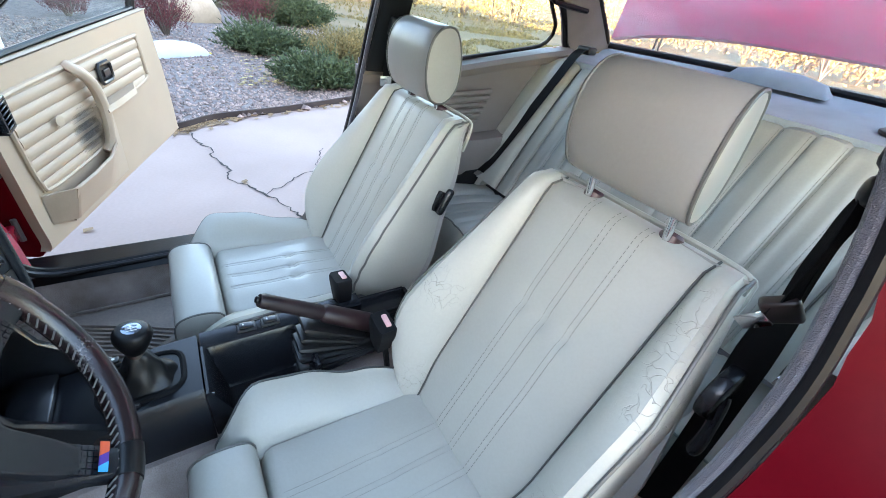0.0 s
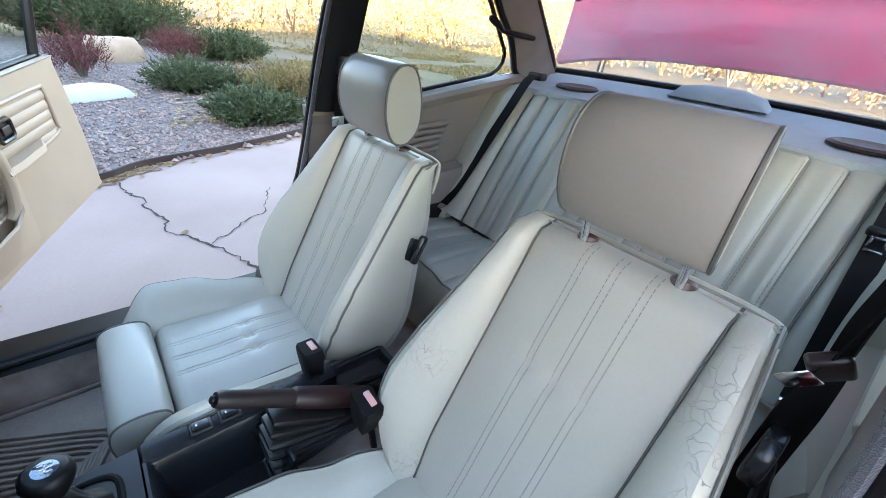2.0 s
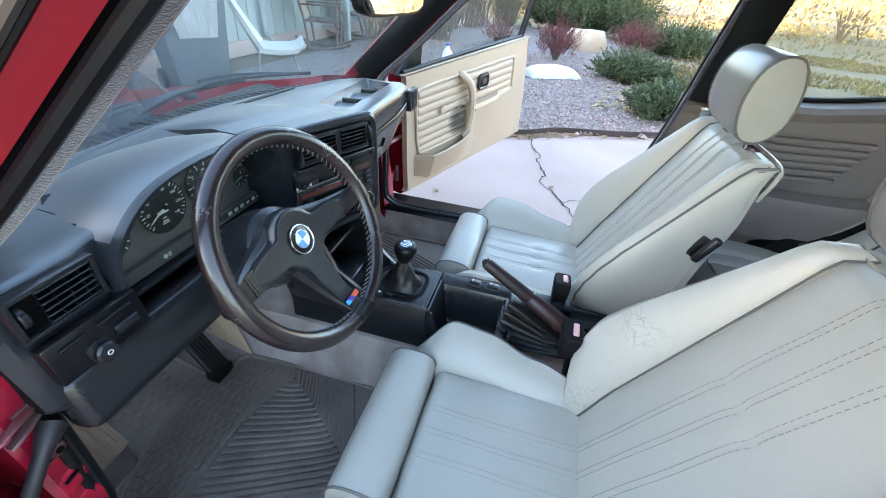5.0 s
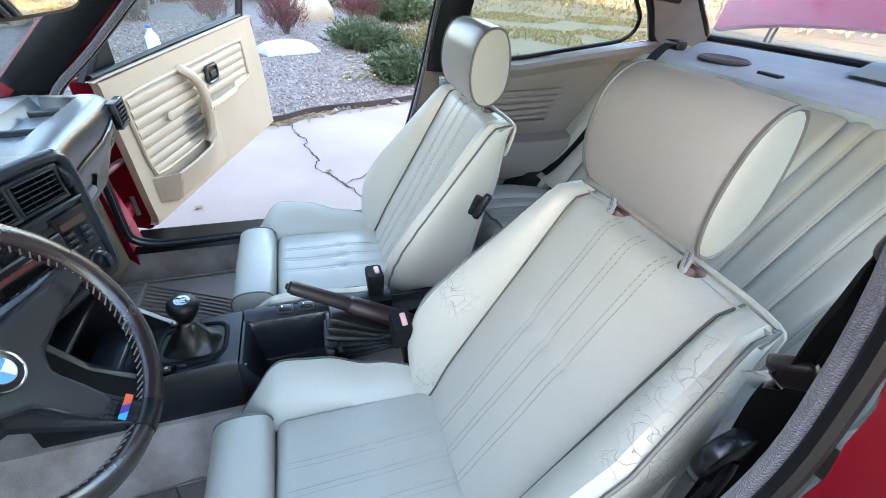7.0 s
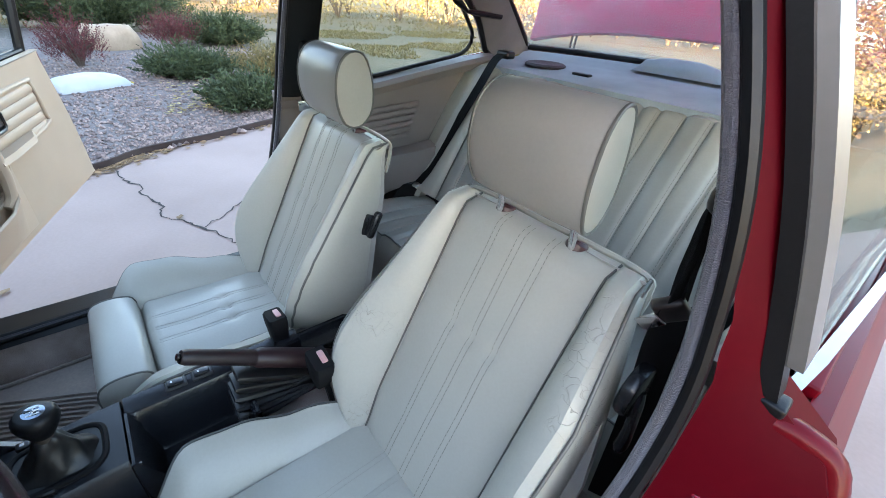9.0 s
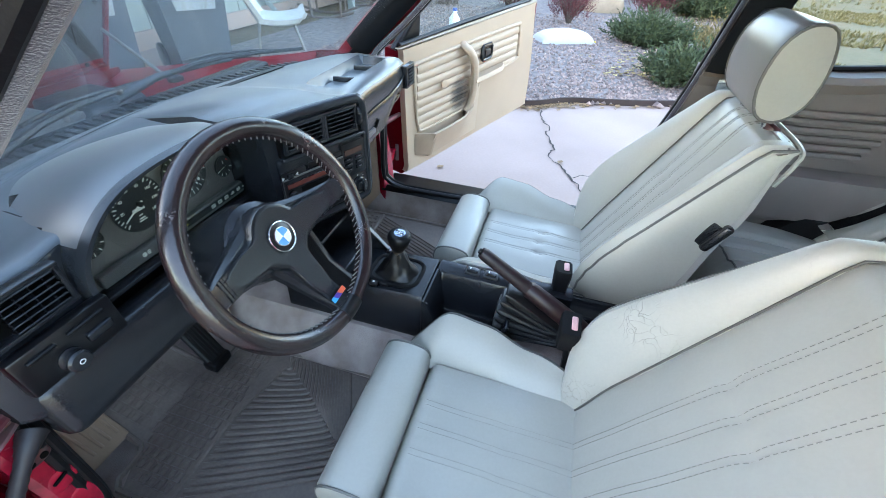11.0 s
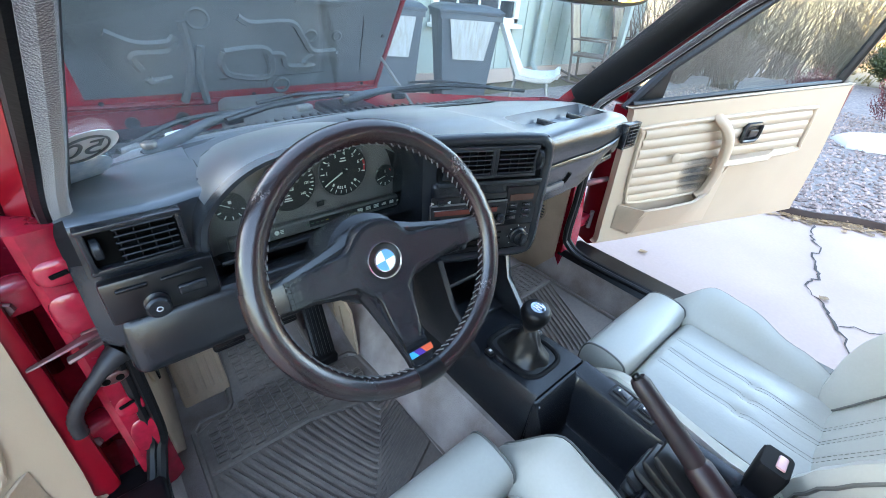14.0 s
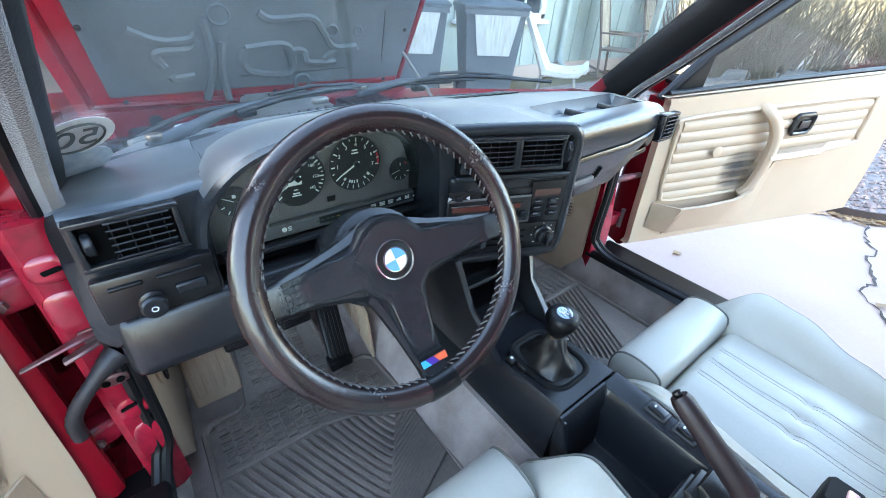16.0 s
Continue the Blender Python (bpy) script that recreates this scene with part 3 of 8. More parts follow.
# ---- steering wheel ----
def steering_wheel():
    n = Vector((-0.06, -0.880, 0.472)).normalized()
    X = (Vector((1, 0, 0)) - n * n.x).normalized()
    U = n.cross(X)
    C = Vector((-0.283, 0.0754, 0.8144))
    w = thing("steering_wheel", "worn black leather three-spoke sports steering wheel", "steering wheel", "", C)
    e = lambda a: X * math.cos(radians(a)) + U * math.sin(radians(a))
    R = 0.1755
    part("rim", tube(bmesh.new(), [C + e(a * 5) * R for a in range(72)], 0.0165, 16, True), WHEELLEATHER, w, "worn leather rim with grip wear")
    st = bmesh.new()
    for a in range(0, 360, 4):
        p = C + e(a) * (R - 0.0165)
        t = e(a + 90)
        tube(st, [p - t * 0.004 - n * 0.005, p + t * 0.004 + n * 0.005], 0.0012, 5)
    tagged(part("rim_stitching", st, mat("lacing_grey", (0.16, 0.155, 0.15), 0.6, bump=0), w), kind="stuff")
    for a in (1, 180, 273):
        d, t = e(a), e(a + 90)
        loops = []
        for r, wd, th, dn in ((0.03, 0.05, 0.020, -0.048), (0.07, 0.036, 0.017, -0.042), (0.11, 0.026, 0.014, -0.031), (0.15, 0.020, 0.012, -0.012), (0.172, 0.02, 0.012, 0.0)):
            c = C + d * r + n * dn
            loops.append([c + t * wd * u + n * th * v for u, v in ((-1, -0.6), (-1, 0.4), (-0.8, 0.9), (0, 1), (0.8, 0.9), (1, 0.4), (1, -0.6), (0, -1))])
        sp = part("spoke", loft(bmesh.new(), loops), BLACK, w)
        pd = bmesh.new()
        c = C + d * 0.126 + n * -0.0095
        tl = (d * 0.5 + n * 0.14).normalized()
        for i in range(-2, 3):
            for j in range(-2, 3):
                q = c + tl * i * 0.0062 + t * j * 0.0075
                prism(pd, [q - tl * 0.0025 - t * 0.003, q + tl * 0.0025 - t * 0.003, q + tl * 0.0025 + t * 0.003, q - tl * 0.0025 + t * 0.003], n * 0.0022)
        part("horn_grip", pd, BLACK, sp, "", False)
        part("rim_sleeve", tube(bmesh.new(), [C + e(a + k) * R for k in range(-7, 8)], 0.0178, 16), GLOSSBLACK if a == 273 else WHEELLEATHER, sp)
        if a == 273:
            for k, m in enumerate((mat("pale_blue", (0.03, 0.42, 0.80), 0.3, bump=0), mat("violet", (0.08, 0.03, 0.30), 0.3, bump=0), mat("orange_red", (0.85, 0.13, 0.05), 0.3, bump=0))):
                b = bmesh.new()
                t0, t1 = -0.019 + 0.0125 * k, -0.019 + 0.0125 * (k + 1)
                q = C + d * 0.1395 + n * 0.0035
                prism(b, [q + t * t0 + tl * 0.0045, q + t * t1 + tl * 0.0045, q + t * (t1 - (0.006 if k < 2 else 0)) - tl * 0.0045, q + t * (t0 - (0.006 if k else 0)) - tl * 0.0045], n * 0.0015)
                part("colour_stripe", b, m, sp, "", False)
    # one soft moulded pad runs from the hub out along the spokes
    rise = lambda r: lerp(-0.020, -0.003, (r / 0.156) ** 1.6)

    def pad(i, j):
        a = 360 * i
        k = sum(w_ * math.exp(-(((a - s_ + 180) % 360 - 180) / sp_) ** 2) for s_, w_, sp_ in ((1, 0.095, 15), (180, 0.095, 15), (273, 0.095, 15), (90, 0.004, 60)))
        r = (0.056 + k) * (0.04 + 0.96 * j)
        edge_ = max(0.0, (j - 0.9) / 0.1)
        return C + e(a) * r + n * (rise(min(r, 0.156)) - 0.010 * edge_ * edge_)
    part("centre_pad", loft(bmesh.new(), [[pad(k / 144, j / 16) for k in range(144)] for j in range(17)] + [[pad(k / 144, 1.0) - n * 0.012 for k in range(144)]]), BLACK, w, "soft black moulded hub pad")
    hub = []
    H = C - n * 0.040
    for k, q in ((1.0, -0.02), (1.0, 0.006), (0.93, 0.016), (0.75, 0.019), (0.3, 0.02)):
        hub.append([H + n * q + e(a) * k * (0.056 + 0.004 * max(0, math.cos(radians((a - 90) * 2)))) for a in range(0, 360, 8)])
    hp = part("hub_pad", loft(bmesh.new(), hub), BLACK, w)
    q = H + n * 0.0205 + U * 0.0
    part("roundel_ring", disc(bmesh.new(), q, n, 0.0255, 0.003, 36, 0.001), GLOSSBLACK, hp)
    part("roundel_rim", tube(bmesh.new(), [q + n * 0.003 + e(a * 10) * 0.0255 for a in range(36)], 0.0014, 6, True), CHROME, hp)
    part("roundel_inner_rim", tube(bmesh.new(), [q + n * 0.0035 + e(a * 10) * 0.0158 for a in range(36)], 0.0011, 6, True), CHROME, hp)
    blue = mat("roundel_blue", (0.12, 0.35, 0.72), 0.25, bump=0)
    for k in range(4):
        b = bmesh.new()
        prism(b, [q + n * 0.003] + [q + n * 0.003 + e(10 + k * 90 + a * 10) * 0.015 for a in range(10)], n * 0.001)
        part("roundel_quarter", b, WHITE if k % 2 else blue, hp, "", False)
    col = bmesh.new()
    lathe(col, C - n * 0.06, -n, [(0.060, 0), (0.070, 0.008), (0.074, 0.045), (0.066, 0.11), (0.05, 0.2)], 28)
    part("column_shroud", col, BLACK, w, "matt dark column shroud")
    for sg in (1, -1):
        p = C - n * 0.085 + X * sg * 0.045 - U * 0.030
        q = p + X * sg * 0.105 + n * 0.030 + U * 0.008
        st_ = part("stalk", tube(bmesh.new(), [p, lerp(p, q, 0.35), lerp(p, q, 0.6), lerp(p, q, 0.82), q], [0.006, 0.007, 0.011, 0.014, 0.014], 12, flat=0.8), GLOSSBLACK, w, "black column stalk")
        part("stalk_end", B(lerp(p, q, 1.06), (0.022, 0.022, 0.026), 0.005, 2), BLACK, st_)
        part("stalk_mark", B(lerp(p, q, 0.75) + n * 0.0125, (0.014, 0.001, 0.004), 0, 1, rot(-28)), WHITE, st_, "", False)
    return w


steering_wheel()


# ---- dashboard ----
def dashboard():
    d = thing("dashboard", "black moulded dashboard with driver-angled centre stack", "dashboard", "", (0, 0.4, 0.66))
    # sections across the car: windscreen edge, lip, face foot
    S = [(-0.618, 0.42, 0.86, 0.31, 0.855, 0.27, 0.690), (-0.602, 0.44, 0.862, 0.292, 0.866, 0.262, 0.678), (-0.50, 0.53, 0.868, 0.286, 0.868, 0.258, 0.668), (-0.462, 0.545, 0.868, 0.30, 0.868, 0.262, 0.666),
         (-0.458, 0.545, 0.868, 0.30, 0.868, 0.37, 0.74), (-0.435, 0.55, 0.868, 0.30, 0.868, 0.37, 0.74), (-0.43, 0.55, 0.868, 0.372, 0.868, 0.37, 0.74), (-0.30, 0.585, 0.868, 0.372, 0.872, 0.37, 0.73), (-0.10, 0.595, 0.87, 0.372, 0.874, 0.37, 0.70),
         (-0.094, 0.595, 0.87, 0.25, 0.894, 0.24, 0.66), (0.0, 0.59, 0.872, 0.207, 0.900, 0.205, 0.655), (0.115, 0.57, 0.874, 0.152, 0.903, 0.15, 0.65), (0.142, 0.565, 0.874, 0.150, 0.897, 0.156, 0.66),
         (0.152, 0.56, 0.874, 0.172, 0.890, 0.20, 0.70), (0.206, 0.55, 0.874, 0.177, 0.889, 0.202, 0.703), (0.214, 0.549, 0.874, 0.178, 0.889, 0.202, 0.703), (0.30, 0.53, 0.874, 0.186, 0.888, 0.205, 0.702), (0.42, 0.495, 0.874, 0.190, 0.886, 0.206, 0.708), (0.50, 0.468, 0.874, 0.194, 0.885, 0.210, 0.745), (0.55, 0.45, 0.874, 0.196, 0.884, 0.215, 0.786), (0.558, 0.446, 0.874, 0.197, 0.883, 0.216, 0.788), (0.60, 0.42, 0.872, 0.205, 0.878, 0.222, 0.765), (0.632, 0.40, 0.868, 0.23, 0.868, 0.24, 0.77)]
    loops = []
    for x, ya, za, yc, zc, ye, ze in S:
        soft_edge = x > 0.148
        r = 0.034 if soft_edge else 0.016
        back = ye > 0.36 and yc < 0.36
        dip = 0.024 if 0.21 < x < 0.556 else 0.0
        ring_ = [(x, ya + 0.05, za - 0.03), (x, ya, za), (x, lerp(ya, yc + 0.13, 0.5), lerp(za, zc, 0.5) + 0.004), (x, yc + 0.152, zc + 0.003), (x, yc + 0.138, zc + 0.001 - dip), (x, yc + 0.070, zc - dip), (x, yc + 0.056, zc + 0.002)]
        for k in range(6):
            a = math.pi / 2 * (1 + k / 5)
            ring_.append((x, yc + r + r * math.cos(a), zc - r + r * math.sin(a) + 0.002 * (1 - k / 5)))
        for v in (0.25, 0.5, 0.75):
            ring_.append((x, lerp(yc, ye, v) - (0.010 * math.sin(math.pi * v) if soft_edge else 0), lerp(zc - r, ze + r, v)))
        ring_ += [(x, ye, ze + 0.014), (x, ye + 0.004, ze + 0.005), (x, ye + 0.014, ze), (x, ye + 0.03, ze), (x, 0.50, min(ze, 0.70)), (x, 0.56, 0.72)]
        if back:
            ring_[13:18] = [(x, 0.368, zc - r), (x, 0.3685, 0.83), (x, 0.369, 0.82), (x, 0.3695, 0.81), (x, 0.37, 0.80)]
        loops.append(ring_)
    body = loft(bmesh.new(), loops)
    bmesh.ops.recalc_face_normals(body, faces=body.faces[:])
    # upward faces take the paler colour that stands for sky sheen
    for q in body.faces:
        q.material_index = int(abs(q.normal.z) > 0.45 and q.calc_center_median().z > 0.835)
        if abs(q.normal.x) > 0.7 and abs(q.calc_center_median().x) > 0.6:
            q.material_index = 2
    part("dash_body", body, [DASH, DASHTOP, EDGEBLACK], d, "black dash with sky sheen painted on its top")
    # hood over the instruments
    arch = spline([(-0.478, 0.0, 0.745), (-0.476, 0, 0.80), (-0.462, 0, 0.845), (-0.418, 0, 0.888), (-0.36, 0, 0.913), (-0.27, 0, 0.922), (-0.17, 0, 0.916), (-0.12, 0, 0.896), (-0.09, 0, 0.86), (-0.076, 0, 0.80), (-0.068, 0, 0.735)], 40)
    cen = Vector((-0.275, 0, 0.80))
    def ring(y, k, dz=0.0):
        return [Vector((cen.x + (q.x - cen.x) * k, y, cen.z + (q.z - cen.z) * k + dz)) for q in arch]
    b = loft(bmesh.new(), [ring(0.372, 0.88), ring(0.31, 0.90), ring(0.272, 0.935), ring(0.262, 0.96), ring(0.262, 1.0), ring(0.275, 1.025), ring(0.34, 1.03), ring(0.44, 1.0, -0.018), ring(0.56, 0.95, -0.055)], False, False)
    b.normal_update()
    # sky sheen is painted on the top of the hood as well
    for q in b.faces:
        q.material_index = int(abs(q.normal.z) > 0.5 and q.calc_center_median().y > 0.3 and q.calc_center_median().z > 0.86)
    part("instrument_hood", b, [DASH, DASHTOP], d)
    # instrument cluster
    Y = 0.335
    ic = part("instrument_panel", prism(bmesh.new(), [(-0.462, Y + 0.006, 0.735), (-0.458, Y + 0.006, 0.80), (-0.435, Y + 0.006, 0.845), (-0.38, Y + 0.006, 0.882), (-0.17, Y + 0.006, 0.893), (-0.115, Y + 0.006, 0.868), (-0.075, Y + 0.006, 0.80), (-0.045, Y + 0.006, 0.735)], (0, 0.018, 0), 0.003), mat("charcoal_panel", (0.15, 0.132, 0.130), 0.5, bump=0.1, fine=600), d, "charcoal instrument panel with black dials and white scales")
    face = lambda x, z, k=0.0: Vector((x, Y + 0.003 - k, z))
    needle = mat("pale_scale_paint", (0.9, 0.88, 0.84), 0.5, bump=0)
    redpaint = mat("red_scale_paint", (0.55, 0.04, 0.05), 0.5, bump=0)
    dialm = mat("dial_black", (0.020, 0.019, 0.020), 0.45, bump=0)

    def tick(bm, x, z, a, ro, ri, wd):
        c, s_ = math.cos(a), math.sin(a)
        prism(bm, [face(x + c * p - s_ * q, z + s_ * p + c * q, 0.0045) for p, q in ((ro, wd), (ro, -wd), (ri, -wd), (ri, wd))], (0, -0.0006, 0))
    for kind, x, z, r, na, n0, n1, n in (("fuel", -0.412, 0.820, 0.0235, 150, 200, 340, 5), ("speed", -0.316, 0.836, 0.047, 208, 222, -42, 29), ("revs", -0.2125, 0.841, 0.0475, 209, 212, -10, 15), ("heat", -0.122, 0.813, 0.0215, 195, 200, 340, 5)):
        g = part("gauge", disc(bmesh.new(), face(x, z, 0.001), (0, -1, 0), r, 0.003, 48), dialm, ic)
        part("gauge_rim", tube(bmesh.new(), [face(x + math.cos(a) * r, z + math.sin(a) * r, 0.004) for a in (2 * math.pi * k / 48 for k in range(48))], 0.0009, 6, True), GLOSSBLACK, g)
        tk = bmesh.new()
        big = r > 0.03
        for k in range(n):
            a = radians(lerp(n0, n1, k / (n - 1)))
            tick(tk, x, z, a, r * 0.95, r * ((0.80 if k % 2 == 0 else 0.87) if big else 0.70), r * (0.022 if k % 2 == 0 else 0.013) if big else r * 0.035)
        part("scale_marks", tk, needle, g, "", False)
        a = radians(na)
        nd = bmesh.new()
        tube(nd, [face(x - math.cos(a) * r * 0.15, z - math.sin(a) * r * 0.15, 0.007), face(x + math.cos(a) * r * 0.82, z + math.sin(a) * r * 0.82, 0.007)], [r * 0.034, r * 0.020], 6)
        part("pointer", nd, needle, g)
        part("pointer_cap", disc(bmesh.new(), face(x, z, 0.005), (0, -1, 0), r * 0.10, 0.005, 16), GLOSSBLACK, g)
        if kind == "revs":
            for k, t in enumerate("1234567"):
                a = radians(lerp(n0, n1, (k + 1) / 7))
                text("numeral", t, g, face(x + math.cos(a) * r * 0.70, z + math.sin(a) * r * 0.70, 0.0045), 0.0095, needle)
            for w_, dz in ((0.010, 0.024), (0.013, 0.019)):
                part("caption_bar", B(face(x, z + dz, 0.0045), (w_, 0.0008, 0.0022), 0), needle, g, "", False)
            zone = [radians(lerp(18, -12, k / 6)) for k in range(7)]
            part("red_zone", prism(bmesh.new(), [face(x + math.cos(a) * r * 0.96, z + math.sin(a) * r * 0.96, 0.0042) for a in zone] + [face(x + math.cos(a) * r * 0.88, z + math.sin(a) * r * 0.88, 0.0042) for a in zone[::-1]], (0, -0.0004, 0)), redpaint, g)
            low = bmesh.new()
            for k in range(7):
                tick(low, x, z, radians(lerp(230, 318, k / 6)), r * 0.95, r * 0.80, 0.0006)
            part("economy_scale", low, needle, g, "", False)
            for a, w_ in ((228, 0.006), (246, 0.005), (254, 0.004), (262, 0.004), (272, 0.004), (300, 0.005), (316, 0.008)):
                q = face(x + math.cos(radians(a)) * r * 0.68, z + math.sin(radians(a)) * r * 0.68, 0.0045)
                part("figure_bar", B(q, (w_ * 0.6, 0.0008, 0.0055), 0, 1, rot(0, 270 - a, 0)), needle, g, "", False)
        elif kind == "speed":
            for k, t in ((3, "20"), (5, "40"), (7, "60"), (9, "80"), (11, "100"), (13, "120"), (15, "140")):
                a = radians(lerp(n0, n1, (k - 1) / 14))
                text("numeral", t, g, face(x + math.cos(a) * r * 0.66, z + math.sin(a) * r * 0.66, 0.0045), 0.0072, needle)
            for dz, w_, h_ in ((-0.008, 0.022, 0.006), (-0.019, 0.007, 0.0018), (-0.025, 0.011, 0.0022), (-0.029, 0.015, 0.0016)):
                part("odometer_bar" if h_ > 0.004 else "caption_bar", B(face(x - 0.004, z + dz, 0.0045), (w_, 0.0008, h_), 0), needle, g, "", False)
        elif kind == "heat":
            part("red_zone", B(face(x + r * 0.55, z + r * 0.48, 0.0043), (0.006, 0.0006, 0.0028), 0, 1, rot(0, 40, 0)), redpaint, g, "", False)
            part("heat_symbol", B(face(x, z + r * 0.42, 0.0045), (0.0016, 0.0008, 0.006), 0), needle, g, "", False)
        else:
            part("pump_symbol", B(face(x, z + r * 0.35, 0.0045), (0.005, 0.0008, 0.005), 0), needle, g, "", False)
    part("display_window", B(face(-0.262, 0.786, 0.002), (0.015, 0.003, 0.010), 0.001), GLOSSBLACK, ic)
    # warning lamp strip along the foot of the panel
    strip = part("warning_strip", B((-0.242, Y - 0.004, 0.756), (0.375, 0.014, 0.024), 0.003), mat("strip_grey", (0.12, 0.112, 0.115), 0.4, bump=0), ic)
    part("strip_lip", B((-0.245, Y - 0.016, 0.739), (0.41, 0.03, 0.009), 0.003), BLACK, ic)
    part("lamp_window", B((-0.190, Y - 0.0115, 0.7575), (0.205, 0.001, 0.013), 0), mat("strip_black", (0.006, 0.006, 0.0065), 0.3, bump=0), strip, "", False)
    for k in range(6):
        x = -0.188 + k * 0.0185
        sy = bmesh.new()
        if k < 3:
            for dz in (-0.0028, 0.0, 0.0028):
                rbox(sy, (x, Y - 0.0125, 0.7575 + dz), (0.011, 0.0008, 0.0018), 0)
        elif k == 4:
            rbox(sy, (x, Y - 0.0125, 0.757), (0.010, 0.0008, 0.0055), 0)
            rbox(sy, (x - 0.003, Y - 0.0125, 0.7608), (0.002, 0.0008, 0.002), 0)
            rbox(sy, (x + 0.003, Y - 0.0125, 0.7608), (0.002, 0.0008, 0.002), 0)
        else:
            rbox(sy, (x, Y - 0.0125, 0.7565), (0.010, 0.0008, 0.003), 0)
            rbox(sy, (x + 0.001, Y - 0.0125, 0.7595), (0.006, 0.0008, 0.002), 0)
        part("warning_symbol", sy, needle, strip, "", False)
    fg = bmesh.new()
    disc(fg, Vector((-0.352, Y - 0.0115, 0.7575)), (0, -1, 0), 0.0042, 0.001, 16)
    for dz in (-0.003, 0, 0.003):
        rbox(fg, (-0.343, Y - 0.012, 0.7575 + dz), (0.006, 0.001, 0.0012), 0)
    part("fog_symbol", fg, needle, strip, "", False)
    for k in range(5):
        part("economy_lamp", B((-0.296 + k * 0.0095, Y - 0.0122, 0.7575), (0.005, 0.001, 0.0022), 0), mat("dim_amber" if k > 3 else "dim_green", (0.35, 0.30, 0.05) if k > 3 else (0.05, 0.10, 0.06), 0.4, bump=0), strip, "", False)
    ln = part("cluster_lens", prism(bmesh.new(), [(-0.455, 0.316, 0.742), (-0.452, 0.306, 0.805), (-0.425, 0.298, 0.855), (-0.37, 0.292, 0.893), (-0.18, 0.2905, 0.903), (-0.12, 0.295, 0.875), (-0.08, 0.3055, 0.808), (-0.05, 0.316, 0.742)], (0, 0.002, 0.0)), GLASS, ic, "clear lens over the dials")
    ln.visible_shadow = False
    # vents
    def vent(c, w, h, ax, dx, wheel):
        v = part("air_vent", B(c + rot(0, 0, ax) @ Vector((0, 0.007, 0)), (w, 0.004, h), 0.001, 1, rot(0, 0, ax)), VENTDARK, d, "black slatted air vent")
        r = rot(0, 0, ax)
        fr = bmesh.new()
        for o, sz in ((Vector((0, 0, h / 2)), (w + 0.01, 0.018, 0.007)), (Vector((0, 0, -h / 2)), (w + 0.01, 0.018, 0.007)), (Vector((w / 2, 0, 0)), (0.007, 0.018, h)), (Vector((-w / 2, 0, 0)), (0.007, 0.018, h))):
            rbox(fr, c + r @ o, sz, 0.002, 2, r)
        part("vent_frame", fr, BLACK, v)
        for k in range(6):
            z = h * (k - 2.5) / 6.2
            part("slat", B(c + r @ Vector((0.012 if wheel else 0, -0.003, z)), (w - (0.036 if wheel else 0.01), 0.016, 0.0026), 0.001, 1, r @ rot(-14)), BLACK, v)
        nf = int(w / 0.022)
        for k in range(nf):
            part("fin", B(c + r @ Vector(((k + 0.5) * (w - 0.03) / nf - w / 2 + 0.025, 0.004, 0)), (0.002, 0.004, h * 0.9), 0, 1, r), BLACK, v)
        if wheel:
            part("thumb_wheel", lathe(bmesh.new(), c + r @ Vector((-w / 2 + 0.010, 0.004, 0)) + r @ Vector((-0.005, 0, 0)), r @ Vector((1, 0, 0)), [(0.014, 0), (0.016, 0.002), (0.016, 0.008), (0.014, 0.01)], 20), BLACK, v)
    vent(Vector((-0.541, 0.274, 0.834)), 0.102, 0.058, 2, 0, True)
    a = math.degrees(math.atan2(0.15 - 0.235, 0.135 + 0.075))
    r = rot(0, 0, a)
    mid = Vector((0.027, 0.192, 0))
    F = lambda u, z, k=0.0: mid + r @ Vector((u, -k, 0)) + Vector((0, 0, z))
    # recessed surround and the two centre vents
    part("vent_recess", B(F(0.003, 0.864, 0.002), (0.222, 0.012, 0.075), 0.003, 2, r), VENTDARK, d)
    vent(F(-0.050, 0.866, 0.012), 0.096, 0.056, a, 0, False)
    vent(F(0.047, 0.866, 0.012), 0.084, 0.056, a, 0, False)
    part("vent_wheel", lathe(bmesh.new(), F(0.094, 0.866, 0.008), r @ Vector((1, 0, 0)), [(0.020, 0), (0.023, 0.002), (0.023, 0.008), (0.020, 0.010)], 24), BLACK, d)
    vent(Vector((0.583, 0.188, 0.835)), 0.062, 0.062, 0, 0, False)
    # smooth frame that runs round the stack on the passenger's side
    bars = spline([F(-0.118, 0.905, 0.004), F(-0.02, 0.907, 0.006), F(0.085, 0.906, 0.007), F(0.112, 0.899, 0.008), F(0.121, 0.875, 0.008), F(0.122, 0.80, 0.008), F(0.122, 0.71, 0.008), F(0.119, 0.668, 0.008), F(0.100, 0.651, 0.007), F(0.0, 0.648, 0.006), F(-0.115, 0.648, 0.004)], 60)
    part("stack_frame", tube(bmesh.new(), bars, 0.0115, 12), DASH, d, "rounded black frame round the centre stack")
    part("frame_sill", B(F(0.003, 0.823, 0.010), (0.226, 0.018, 0.010), 0.004, 3, r), DASH, d)
    part("stack_panel", B(F(0.0, 0.737, -0.006), (0.232, 0.03, 0.168), 0.006, 3, r), BLACK, d)
    # hazard switch and blank row
    hz = part("hazard_switch", B(F(-0.088, 0.786, 0.010), (0.060, 0.006, 0.020), 0.002, 2, r), GLOSSBLACK, d, "hazard switch with white arrow marks")
    part("switch_rocker", B(F(-0.100, 0.786, 0.014), (0.014, 0.006, 0.012), 0.002, 2, r), BLACK, hz)
